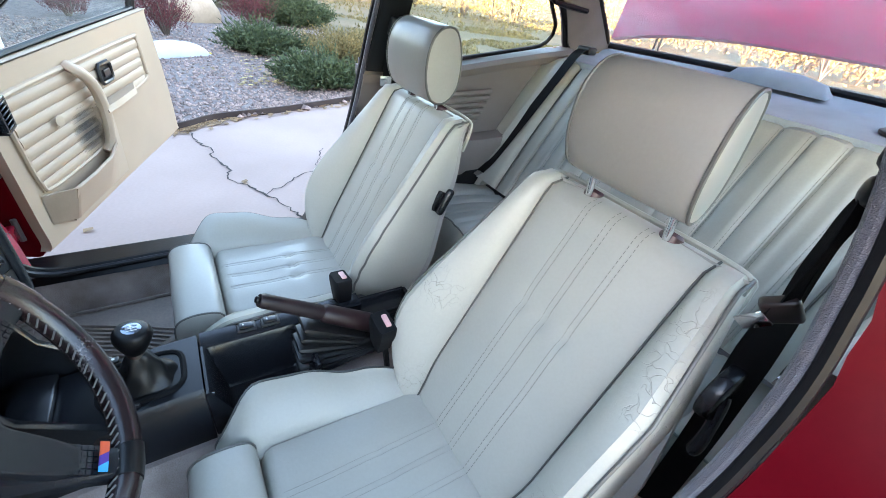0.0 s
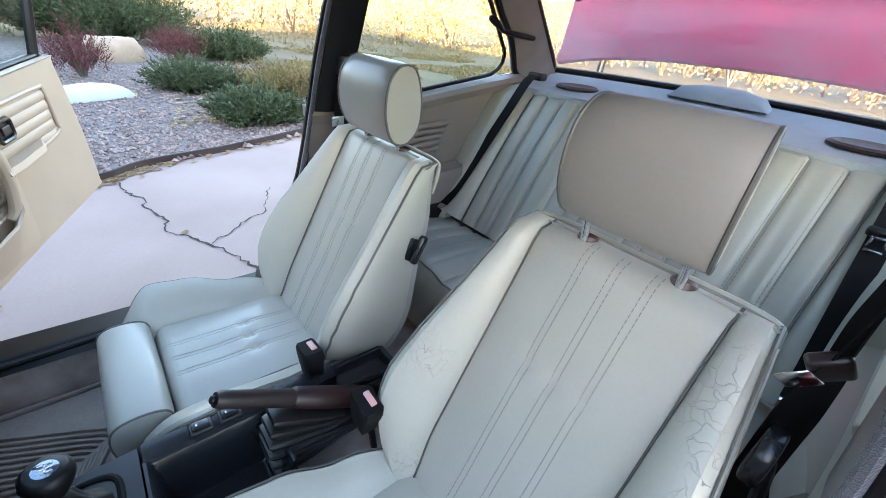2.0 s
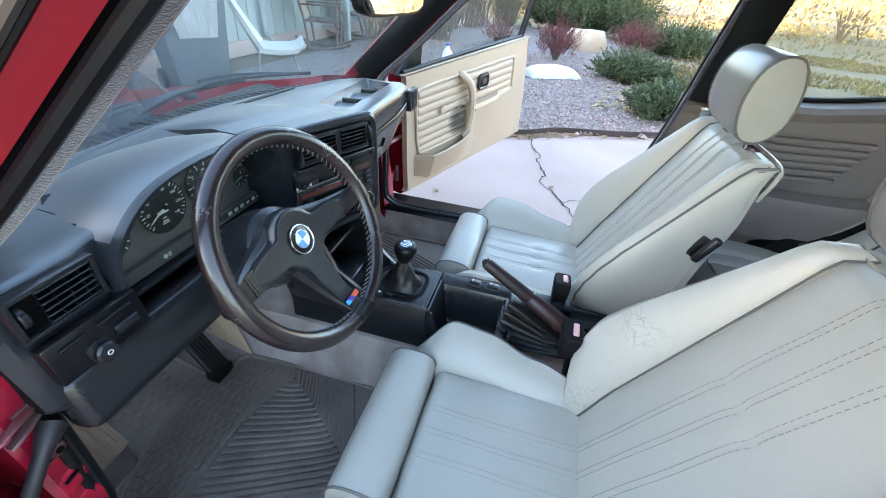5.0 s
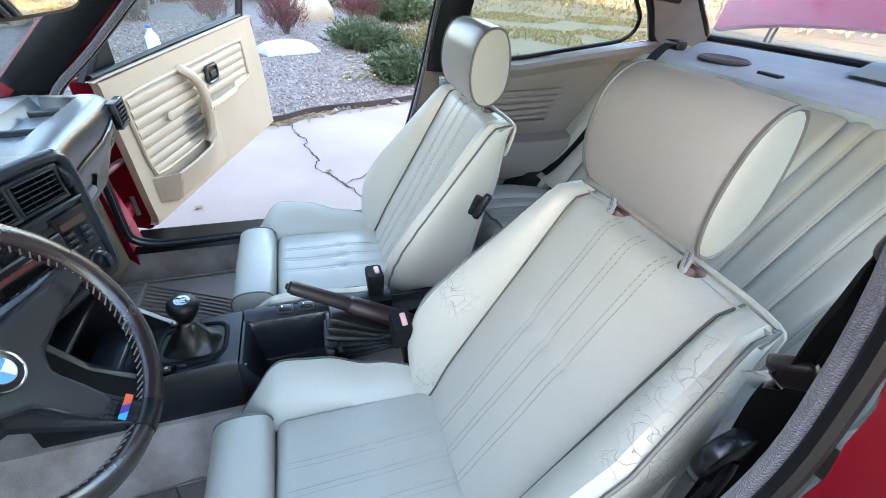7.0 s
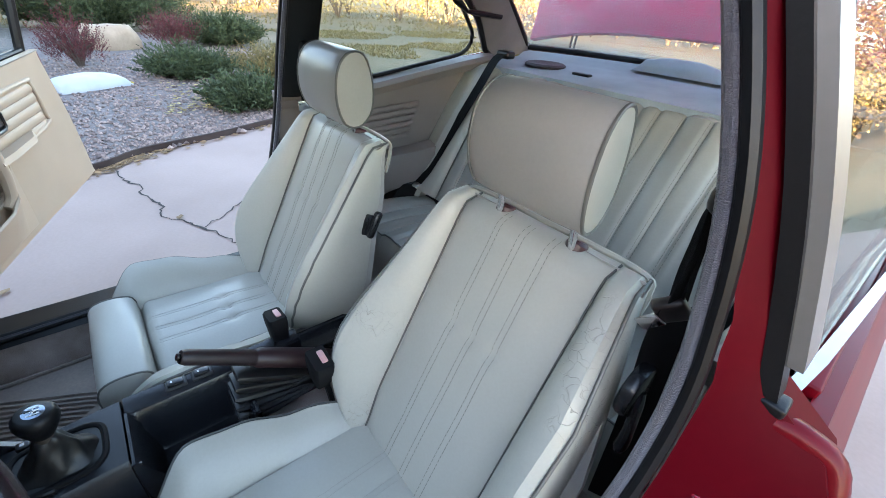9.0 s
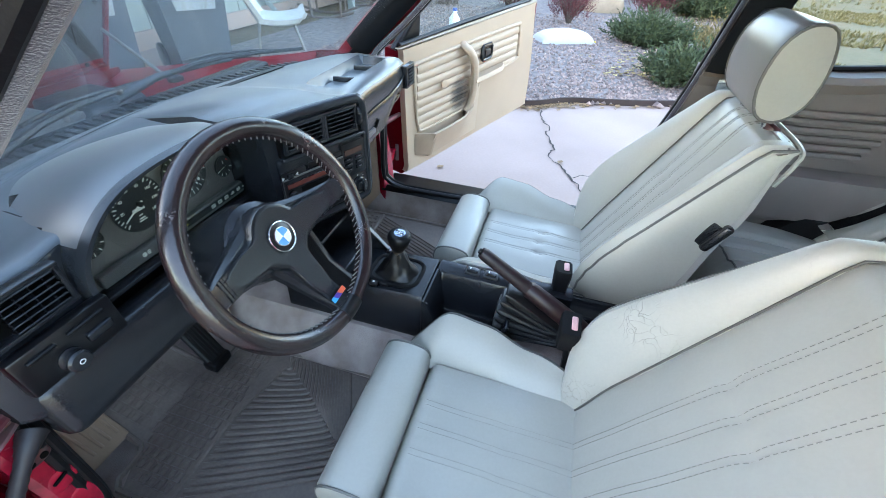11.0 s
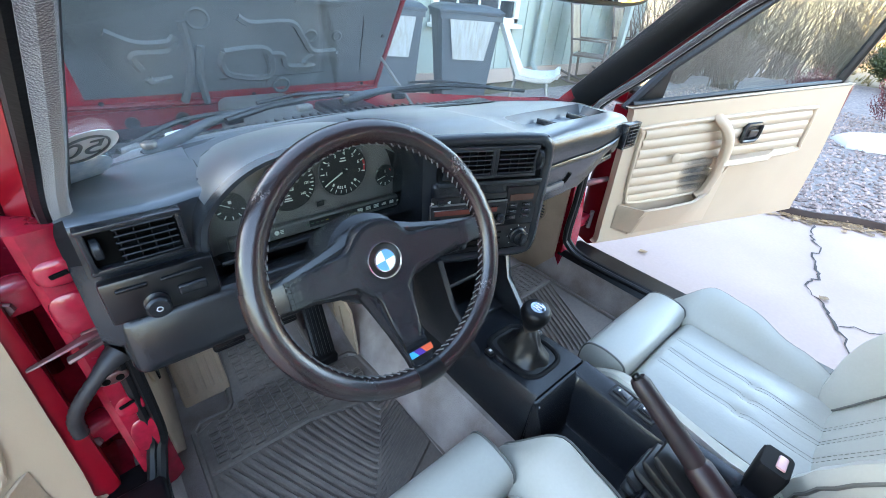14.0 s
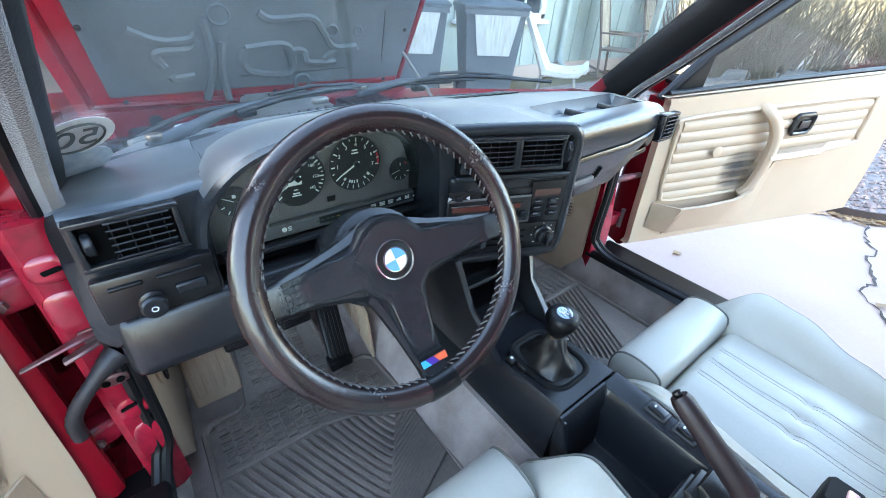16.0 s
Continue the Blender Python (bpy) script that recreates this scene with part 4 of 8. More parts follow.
    for sg in (-1, 1):
        t_ = F(-0.100 + sg * 0.016, 0.786, 0.0135)
        e_ = r @ Vector((sg, 0, 0))
        part("arrow_mark", prism(bmesh.new(), [t_ + e_ * 0.004 + Vector((0, 0, 0.004)), t_ + e_ * 0.004 - Vector((0, 0, 0.004)), t_ - e_ * 0.003], r @ Vector((0, -0.0008, 0))), needle, hz, "", False)
    part("row_blank", B(F(-0.002, 0.792, 0.010), (0.096, 0.006, 0.012), 0.002, 2, r), GLOSSBLACK, d)
    rad = part("radio", B(F(-0.038, 0.754, 0.010), (0.165, 0.012, 0.052), 0.003, 2, r), GLOSSBLACK, d, "black radio with a narrow reddish display")
    part("radio_surround", tube(bmesh.new(), [F(u, z, 0.014) for u, z in ((-0.120, 0.780), (0.044, 0.782), (0.045, 0.728), (-0.120, 0.727))], 0.0022, 6, True), GREYMETAL, rad)
    part("display", B(F(-0.045, 0.764, 0.0165), (0.135, 0.002, 0.010), 0, 1, r), mat("reddish_display", (0.20, 0.060, 0.045), 0.12, bump=0), rad)
    part("trim_line", B(F(-0.045, 0.7715, 0.0170), (0.14, 0.002, 0.0025), 0, 1, r), CHROME, rad)
    part("cassette_slot", B(F(-0.030, 0.747, 0.0165), (0.100, 0.002, 0.012), 0, 1, r), VENTDARK, rad)
    for u in (-0.105, 0.030):
        part("radio_knob", disc(bmesh.new(), F(u, 0.745, 0.014), r @ Vector((0, -1, 0)), 0.009, 0.014, 18, 0.002), BLACK, rad)
    for k in range(5):
        part("preset_button", B(F(-0.070 + k * 0.02, 0.734, 0.0165), (0.015, 0.004, 0.006), 0.001, 1, r), BLACK, rad)
    obc = part("trip_computer", B(F(0.078, 0.766, 0.010), (0.072, 0.01, 0.088), 0.003, 2, r), GLOSSBLACK, d, "small trip computer with buttons")
    part("display", B(F(0.076, 0.787, 0.0155), (0.054, 0.002, 0.014), 0, 1, r), mat("amber_display", (0.10, 0.05, 0.036), 0.2, bump=0), obc)
    for i in range(3):
        for j in range(2):
            bt_ = part("button", B(F(0.057 + j * 0.034, 0.769 - i * 0.0135, 0.016), (0.022, 0.005, 0.009), 0.0015, 2, r), BLACK, obc)
            part("button_mark", B(F(0.057 + j * 0.034, 0.7705 - i * 0.0135, 0.0190), (0.010, 0.0008, 0.0016), 0, 1, r), GREYMETAL, bt_, "", False)
    ht = part("heater_panel", B(F(0.0, 0.693, 0.010), (0.225, 0.01, 0.058), 0.003, 2, r), GLOSSBLACK, d)
    for u in (-0.075, 0.083):
        k = part("heater_knob", lathe(bmesh.new(), F(u, 0.694, 0.014), r @ Vector((0, -1, 0)), [(0.021, 0), (0.020, 0.006), (0.017, 0.008), (0.016, 0.018), (0.013, 0.020)], 24), BLACK, ht)
        part("grip_bar", B(F(u, 0.694, 0.036), (0.006, 0.008, 0.030), 0.002, 2, r), BLACK, k)
        for q in range(7):
            t_ = radians(-40 + q * 44)
            part("dial_mark", disc(bmesh.new(), F(u + math.cos(t_) * 0.0245, 0.694 + math.sin(t_) * 0.0245, 0.0150), r @ Vector((0, -1, 0)), 0.0013, 0.0008, 8), needle, k, "", False)
    for i in range(3):
        part("slider", B(F(-0.002, 0.708 - i * 0.014, 0.016), (0.085, 0.003, 0.004), 0, 1, r), VENTDARK, ht)
        part("slider_knob", B(F(-0.02 + i * 0.016, 0.708 - i * 0.014, 0.019), (0.010, 0.006, 0.007), 0.001, 1, r), BLACK, ht)
    # switch plate and lower panels on the driver's side
    sp = part("switch_plate", B((-0.532, 0.256, 0.765), (0.130, 0.02, 0.062), 0.004, 2, rot(-6)), GLOSSBLACK, d)
    kb = part("headlamp_knob", lathe(bmesh.new(), Vector((-0.545, 0.247, 0.752)), (0, -1, 0.1), [(0.016, 0), (0.0155, 0.005), (0.010, 0.007), (0.0145, 0.014), (0.015, 0.020), (0.012, 0.023), (0.001, 0.0235)], 24), BLACK, sp, "round black headlamp knob")
    part("knob_mark", tube(bmesh.new(), [(-0.545 + 0.0035 * math.cos(a), 0.2232, 0.7545 + 0.0035 * math.sin(a)) for a in (math.pi * k / 4 for k in range(8))], 0.0006, 4, True), WHITE, kb)
    part("blank_switch", B((-0.500, 0.245, 0.760), (0.036, 0.01, 0.015), 0.003), BLACK, sp)
    for x, w in ((-0.565, 0.035), (-0.508, 0.05)):
        part("slot", B((x, 0.2455, 0.784), (w, 0.006, 0.005), 0.002), RUBBER, sp)
    part("knee_panel", B((-0.350, 0.280, 0.675), (0.50, 0.06, 0.100), 0.02, 3, rot(-16)), BLACK, d)
    part("lower_panel", B((-0.36, 0.34, 0.655), (0.30, 0.14, 0.03), 0.012, 3, rot(10)), BLACK, d)
    part("hood_release", B((-0.56, 0.30, 0.632), (0.018, 0.05, 0.03), 0.006), BLACK, d)
    part("under_dash_cover", B((-0.27, 0.445, 0.665), (0.42, 0.02, 0.16), 0.004), RUBBER, d)
    # glove box lid: a thin curved panel on the fascia, with fine gaps round it
    def fascia(x, v, off=0.0):
        k = [q for q in S if q[0] > 0.15]
        a_, b_ = next(((p, q) for p, q in zip(k, k[1:]) if p[0] <= x <= q[0]), (k[-2], k[-1]))
        f = (x - a_[0]) / (b_[0] - a_[0])
        yc, zc, ye, ze = (lerp(a_[i], b_[i], f) for i in (3, 4, 5, 6))
        return Vector((x, lerp(yc, ye, v) - 0.010 * math.sin(math.pi * v) - off, lerp(zc - 0.034, ze + 0.034, v)))
    gb = part("glove_box", slab(bmesh.new(), lambda i, j: fascia(lerp(0.178, 0.545, i), lerp(0.30, 0.98, j), 0.004 - 0.004 * (max(abs(2 * i - 1), abs(2 * j - 1)) > 0.99)), 16, 10, (0, 0.006, 0)), DASH, d, "dark grey glove box lid")
    part("lid_gap", tube(bmesh.new(), [fascia(lerp(0.172, 0.551, k / 14), 0.285, 0.001) for k in range(15)] + [fascia(0.551, v, 0.001) for v in (0.5, 0.75, 0.98)], 0.0016, 6), VENTDARK, gb)
    part("latch", slab(bmesh.new(), lambda i, j: fascia(lerp(0.225, 0.300, i), lerp(0.78, 0.98, j), 0.009 + 0.006 * math.sin(math.pi * j)), 6, 6, (0, 0.006, 0)), mat("latch_grey", (0.10, 0.10, 0.105), 0.4, bump=0), gb, "grey plastic latch handle")
    part("latch_slot", tube(bmesh.new(), [fascia(0.318, 0.62, 0.004), fascia(0.314, 0.80, 0.004), fascia(0.300, 0.92, 0.004)], 0.006, 8), VENTDARK, gb)
    part("under_panel", B((0.37, 0.32, 0.725), (0.44, 0.20, 0.015), 0.004, 2, rot(-6, -8)), BLACK, d)
    # ribs in the passenger tray
    for x in (0.34, 0.47):
        part("tray_rib", B((x, 0.290, 0.871), (0.006, 0.066, 0.014), 0.002, 2, rot(0, 0, 12)), DASH, d)
    for x0, x1, y0, y1 in ((0.0, 0.35, 0.545, 0.51),):
        part("defrost_slot", prism(bmesh.new(), [(x0, y0, 0.874), (x1, y1, 0.877), (x1, y1 - 0.02, 0.8785), (x0, y0 - 0.02, 0.8755)], (0, 0, 0.003)), RUBBER, d)
    return d


def text(name, body, parent, at, size, material, turn=None, extrude=0.0003):
    c = bpy.data.curves.new(name, "FONT")
    c.body, c.size, c.align_x, c.align_y, c.extrude = body, size, "CENTER", "CENTER", extrude
    tmp = bpy.data.objects.new(name, c)
    scene.collection.objects.link(tmp)
    me = bpy.data.meshes.new_from_object(tmp.evaluated_get(bpy.context.evaluated_depsgraph_get()))
    bpy.data.objects.remove(tmp)
    me.transform(Matrix.Translation(at) @ (turn or pose(0, 0, 0, 90)))
    me.materials.clear()
    me.materials.append(material)
    ob = new(name, me)
    if parent:
        ob.parent = parent
        ob.matrix_parent_inverse = Matrix() if parent.parent else Matrix.Translation(-parent.location)
    return ob


dashboard()


# ---- centre console, levers, belts ----
def console():
    c = thing("center_console", "black plastic centre console with open tray and window switches", "console", "", (0.015, -0.1, 0.262))
    X0, X1 = -0.068, 0.098
    # front part round the gear lever
    loops = []
    for y, z in ((0.30, 0.50), (0.20, 0.485), (0.10, 0.494), (-0.05, 0.506), (-0.082, 0.507)):
        loops.append([(X0 - 0.012, y, 0.36), (X0 - 0.004, y, z - 0.014), (X0 + 0.008, y, z), (X1 - 0.008, y, z), (X1 + 0.004, y, z - 0.014), (X1 + 0.012, y, 0.36)])
    part("front_housing", loft(bmesh.new(), loops), BLACK, c)
    # open tray
    ss = lambda v: (lambda q: q * q * (3 - 2 * q))(min(1.0, max(0.0, v)))
    def scoop(i, j):
        x, y = lerp(X0 - 0.004, 0.056, i), lerp(-0.085, -0.30, j)
        wall = max(ss((x - 0.022) / 0.032) * 0.107, ss((y + 0.122) / 0.032) * 0.112, ss((-0.262 - y) / 0.032) * 0.09, ss((-0.050 - x) / 0.016) * 0.028)
        return Vector((x, y, 0.392 + wall))
    part("tray", slab(bmesh.new(), scoop, 34, 44, (0, 0, -0.018)), BLACK, c)
    part("tray_side", prism(bmesh.new(), [(X0 - 0.005, -0.083, 0.36), (X0 - 0.005, -0.083, 0.503), (X0 - 0.005, -0.098, 0.497), (X0 - 0.005, -0.125, 0.421), (X0 - 0.005, -0.262, 0.421), (X0 - 0.005, -0.30, 0.478), (X0 - 0.005, -0.30, 0.36)], (0.008, 0, 0), 0.003), BLACK, c)
    part("side_strip", loft(bmesh.new(), [[(0.054, y, 0.36), (0.054, y, z), (0.060, y, z + 0.004), (0.096, y, z + 0.004), (0.102, y, z - 0.008), (0.108, y, 0.36)] for y, z in ((-0.087, 0.501), (-0.2, 0.497), (-0.30, 0.497), (-0.44, 0.500))]), BLACK, c)
    for y in (-0.178, -0.228):
        sw = part("window_switch", B((0.078, y, 0.503), (0.028, 0.040, 0.007), 0.003), GLOSSBLACK, c, "rocker window switch")
        part("rocker", B((0.078, y, 0.5075), (0.019, 0.030, 0.009), 0.003, 2, rot(7)), BLACK, sw)
        part("mark", B((0.078, y + 0.006, 0.5128), (0.006, 0.003, 0.0006), 0), WHITE, sw)
    # rear part: narrow pocket beside the handbrake
    rp = bmesh.new()
    for x, w in ((0.030, 0.012), (0.098, 0.012)):
        rbox(rp, (x, -0.50, 0.455), (w, 0.16, 0.05), 0.005)
    rbox(rp, (0.064, -0.42, 0.455), (0.07, 0.012, 0.05), 0.004)
    rbox(rp, (0.064, -0.58, 0.455), (0.07, 0.012, 0.05), 0.004)
    rbox(rp, (0.064, -0.50, 0.438), (0.06, 0.15, 0.008), 0.003)
    part("rear_pocket", rp, BLACK, c)
    part("rear_foot", B((0.06, -0.50, 0.415), (0.09, 0.17, 0.10), 0.01), BLACK, c)
    # flanks rising to the dash
    for sg in (-1, 1):
        part("knee_flank", prism(bmesh.new(), [(0.018 + sg * 0.088, 0.30, 0.38), (0.018 + sg * 0.088, 0.06, 0.38), (0.018 + sg * 0.088, 0.06, 0.49), (0.018 + sg * 0.096, 0.155, 0.57), (0.018 + sg * 0.108, 0.19, 0.67), (0.018 + sg * 0.108, 0.33, 0.67)], (-sg * 0.014, 0, 0), 0.004), BLACK, c)
    part("ash_tray_lid", B((0.03, 0.172, 0.501), (0.12, 0.06, 0.016), 0.005, 3, rot(8)), BLACK, c)
    part("back_wall", B((0.02, 0.30, 0.57), (0.20, 0.02, 0.20), 0.004), RUBBER, c)
    part("oddments_shelf", B((0.02, 0.25, 0.575), (0.18, 0.12, 0.012), 0.004, 2, rot(-10)), BLACK, c)
    part("lighter", lathe(bmesh.new(), Vector((-0.045, 0.165, 0.505)), (0, -0.1, 1), [(0.014, 0), (0.014, 0.006), (0.010, 0.008), (0.009, 0.012)], 20), GLOSSBLACK, c)
    for x, y in ((-0.048, 0.052), (-0.042, 0.026), (0.082, 0.06), (0.082, 0.03)):
        b = part("button", B((x, y, 0.503), (0.016, 0.02, 0.010), 0.003), GLOSSBLACK, c)
        part("mark", B((x, y, 0.5087), (0.006, 0.006, 0.0006), 0), WHITE, b)
    return c


console()


def gear_lever():
    g = thing("gear_lever", "black leather gear lever with round shift pattern knob", "gear lever", "", (0.01, 0.02, 0.505))
    def ring(k, z, dx=0.0, dy=0.0, fold=0.0, ph=0.0):
        out = []
        for n in range(56):
            a = 2 * math.pi * n / 56
            c, s_ = math.cos(a), math.sin(a)
            sq = (abs(c) ** 4 + abs(s_) ** 4) ** -0.25
            w = k * (1 + fold * (math.sin(4 * a + ph) + 0.6 * math.sin(7 * a - 1.7 * ph)))
            out.append(Vector((0.012 + dx + 0.053 * c * lerp(1, sq, k) * w, 0.012 + dy + 0.066 * s_ * lerp(1, sq, k) * w, z + fold * 0.03 * math.sin(4 * a + ph + 1.2))))
        return out
    part("boot_frame", tube(bmesh.new(), ring(1.0, 0.505), 0.006, 8, True), EDGEBLACK, g)
    part("boot", loft(bmesh.new(), [ring(0.98, 0.506), ring(0.92, 0.499, 0, 0, 0.01), ring(0.82, 0.505, 0, 0, 0.04, 0.3), ring(0.70, 0.517, -0.002, -0.002, 0.07, 0.8), ring(0.60, 0.524, -0.004, -0.004, 0.10, 1.3), ring(0.50, 0.541, -0.006, -0.005, 0.10, 2.0), ring(0.42, 0.550, -0.008, -0.007, 0.12, 2.6), ring(0.33, 0.566, -0.010, -0.008, 0.09, 3.3), ring(0.26, 0.578, -0.011, -0.008, 0.05, 3.8), ring(0.20, 0.583, -0.011, -0.008)]), BOOTLEATHER, g, "creased black leather boot")
    ax = Vector((-0.02, -0.12, 1)).normalized()
    p = Vector((0.001, 0.004, 0.583))
    part("collar", lathe(bmesh.new(), p, ax, [(0.013, -0.012), (0.0135, 0.004), (0.012, 0.008)], 18), STEEL, g)
    part("knob", lathe(bmesh.new(), p + ax * 0.004, ax, [(0.013, 0), (0.0165, 0.004), (0.021, 0.014), (0.027, 0.028), (0.0295, 0.038), (0.0285, 0.047), (0.0245, 0.053), (0.0215, 0.055)], 32), RUBBER, g)
    k = part("shift_pattern_cap", lathe(bmesh.new(), p + ax * 0.0555, ax, [(0.0215, 0), (0.021, 0.002), (0.012, 0.004), (0.001, 0.0045)], 28), mat("blue_grey_cap", (0.30, 0.36, 0.45), 0.1, 0.8, bump=0), g)
    b = bmesh.new()
    q = p + ax * 0.0605
    for u in (-0.007, 0, 0.007):
        rbox(b, q + Vector((u, 0, 0)), (0.0014, 0.016, 0.001), 0)
    rbox(b, q, (0.0154, 0.0014, 0.001), 0)
    part("shift_marks", b, WHITE, k, "", False)


gear_lever()


def handbrake():
    h = thing("handbrake", "black handbrake lever with pleated leather boot", "handbrake", "", (0, -0.4, 0.40))
    A, Bp = Vector((-0.004, -0.205, 0.640)), Vector((0.0, -0.475, 0.462))
    pts = [lerp(A, Bp, f) for f in (0, 0.03, 0.1, 0.25, 0.42, 0.46)]
    part("grip", tube(bmesh.new(), pts, [0.0125, 0.0155, 0.0155, 0.0165, 0.0175, 0.016], 16), mat("grip_leather", (0.022, 0.012, 0.013), 0.45, var=0.2, scale=25, fine=300, bump=0.3, dist=0.0008), h)
    part("release_button", disc(bmesh.new(), A, (A - Bp), 0.007, 0.007, 16, 0.002), GLOSSBLACK, h)
    part("arm", tube(bmesh.new(), [lerp(A, Bp, 0.43), lerp(A, Bp, 0.46), lerp(A, Bp, 0.9), lerp(A, Bp, 1.06)], [0.015, 0.021, 0.024, 0.022], 14), mat("dark_maroon_leather", (0.026, 0.011, 0.012), 0.42, fine=300), h)
    part("boot_core", B((-0.008, -0.39, 0.435), (0.05, 0.12, 0.06), 0.012), RUBBER, h)
    piv = Vector((-0.004, -0.470, 0.430))
    for k in range(6):
        a = radians(lerp(31, -3, k / 5))
        d, n = Vector((0, math.cos(a), math.sin(a))), Vector((0, -math.sin(a), math.cos(a)))
        L, w = 0.222 - 0.003 * k, 0.028 + 0.003 * k
        part("boot_pleat", loft(bmesh.new(), [[piv + d * (L * q) + Vector((u * w * s_, 0, 0)) + n * v * th for u, v in ((-1, 0), (-0.92, 0.6), (-0.6, 0.95), (0, 1), (0.6, 0.95), (0.92, 0.6), (1, 0), (0.9, -0.8), (-0.9, -0.8))] for q, s_, th in ((0, 0.7, 0.003), (0.4, 0.9, 0.008), (0.85, 1.0, 0.0125), (0.96, 0.97, 0.011), (1.0, 0.86, 0.004))]), BOOTLEATHER, h, "pleat of the black leather boot")


handbrake()


def buckle(x, y, z, lean, label):
    b = thing("belt_buckle", label, "seat belt buckle", "belt buckles", (x, y, z - 0.15))
    r = rot(0, lean, 0)
    part("stalk", tube(bmesh.new(), [Vector((x, y - 0.02, z - 0.19)), Vector((x, y - 0.01, z - 0.10)), Vector((x, y, z - 0.05))], 0.007, 8), RUBBER, b)
    part("buckle_body", loft(bmesh.new(), [[Vector((x, y, z)) + r @ Vector((u * w, v * dd, -q)) for u, v in ((-1, -0.8), (-0.8, -1), (0.8, -1), (1, -0.8), (1, 0.8), (0.8, 1), (-0.8, 1), (-1, 0.8))] for w, dd, q in ((0.014, 0.012, 0.09), (0.022, 0.018, 0.07), (0.031, 0.021, 0.02), (0.031, 0.021, 0.004), (0.029, 0.019, 0.0))]), EDGEBLACK, b)
    part("release_button", B(Vector((x, y, z)) + r @ Vector((0, -0.006, 0.001)), (0.034, 0.013, 0.006), 0.003, 2, r), PINKRED, b, "pinkish red release button")


buckle(0.108, -0.405, 0.560, 8, "black seat belt buckle with red button beside the passenger seat")
buckle(-0.104, -0.426, 0.585, -8, "black seat belt buckle with red button beside the driver's seat")


def strap(name, pts, w, side, label, cat="seat belt", bm_only=False):
    """A flat belt along points; side gives the width's direction."""
    p = spline(pts, 30)
    side = [Vector(s_) for s_ in (side if isinstance(side, list) else [side, side])]
    loops = []
    for i, q in enumerate(p):
        f = i / (len(p) - 1)
        k = f * (len(side) - 1)
        a = min(int(k), len(side) - 2)
        s_ = lerp(side[a], side[a + 1], k - a).normalized()
        d = (p[min(i + 1, len(p) - 1)] - p[max(i - 1, 0)]).normalized()
        n = d.cross(s_).normalized()
        loops.append([q - s_ * w / 2 - n * 0.001, q + s_ * w / 2 - n * 0.001, q + s_ * w / 2 + n * 0.001, q - s_ * w / 2 + n * 0.001])
    b = loft(bmesh.new(), loops)
    return b


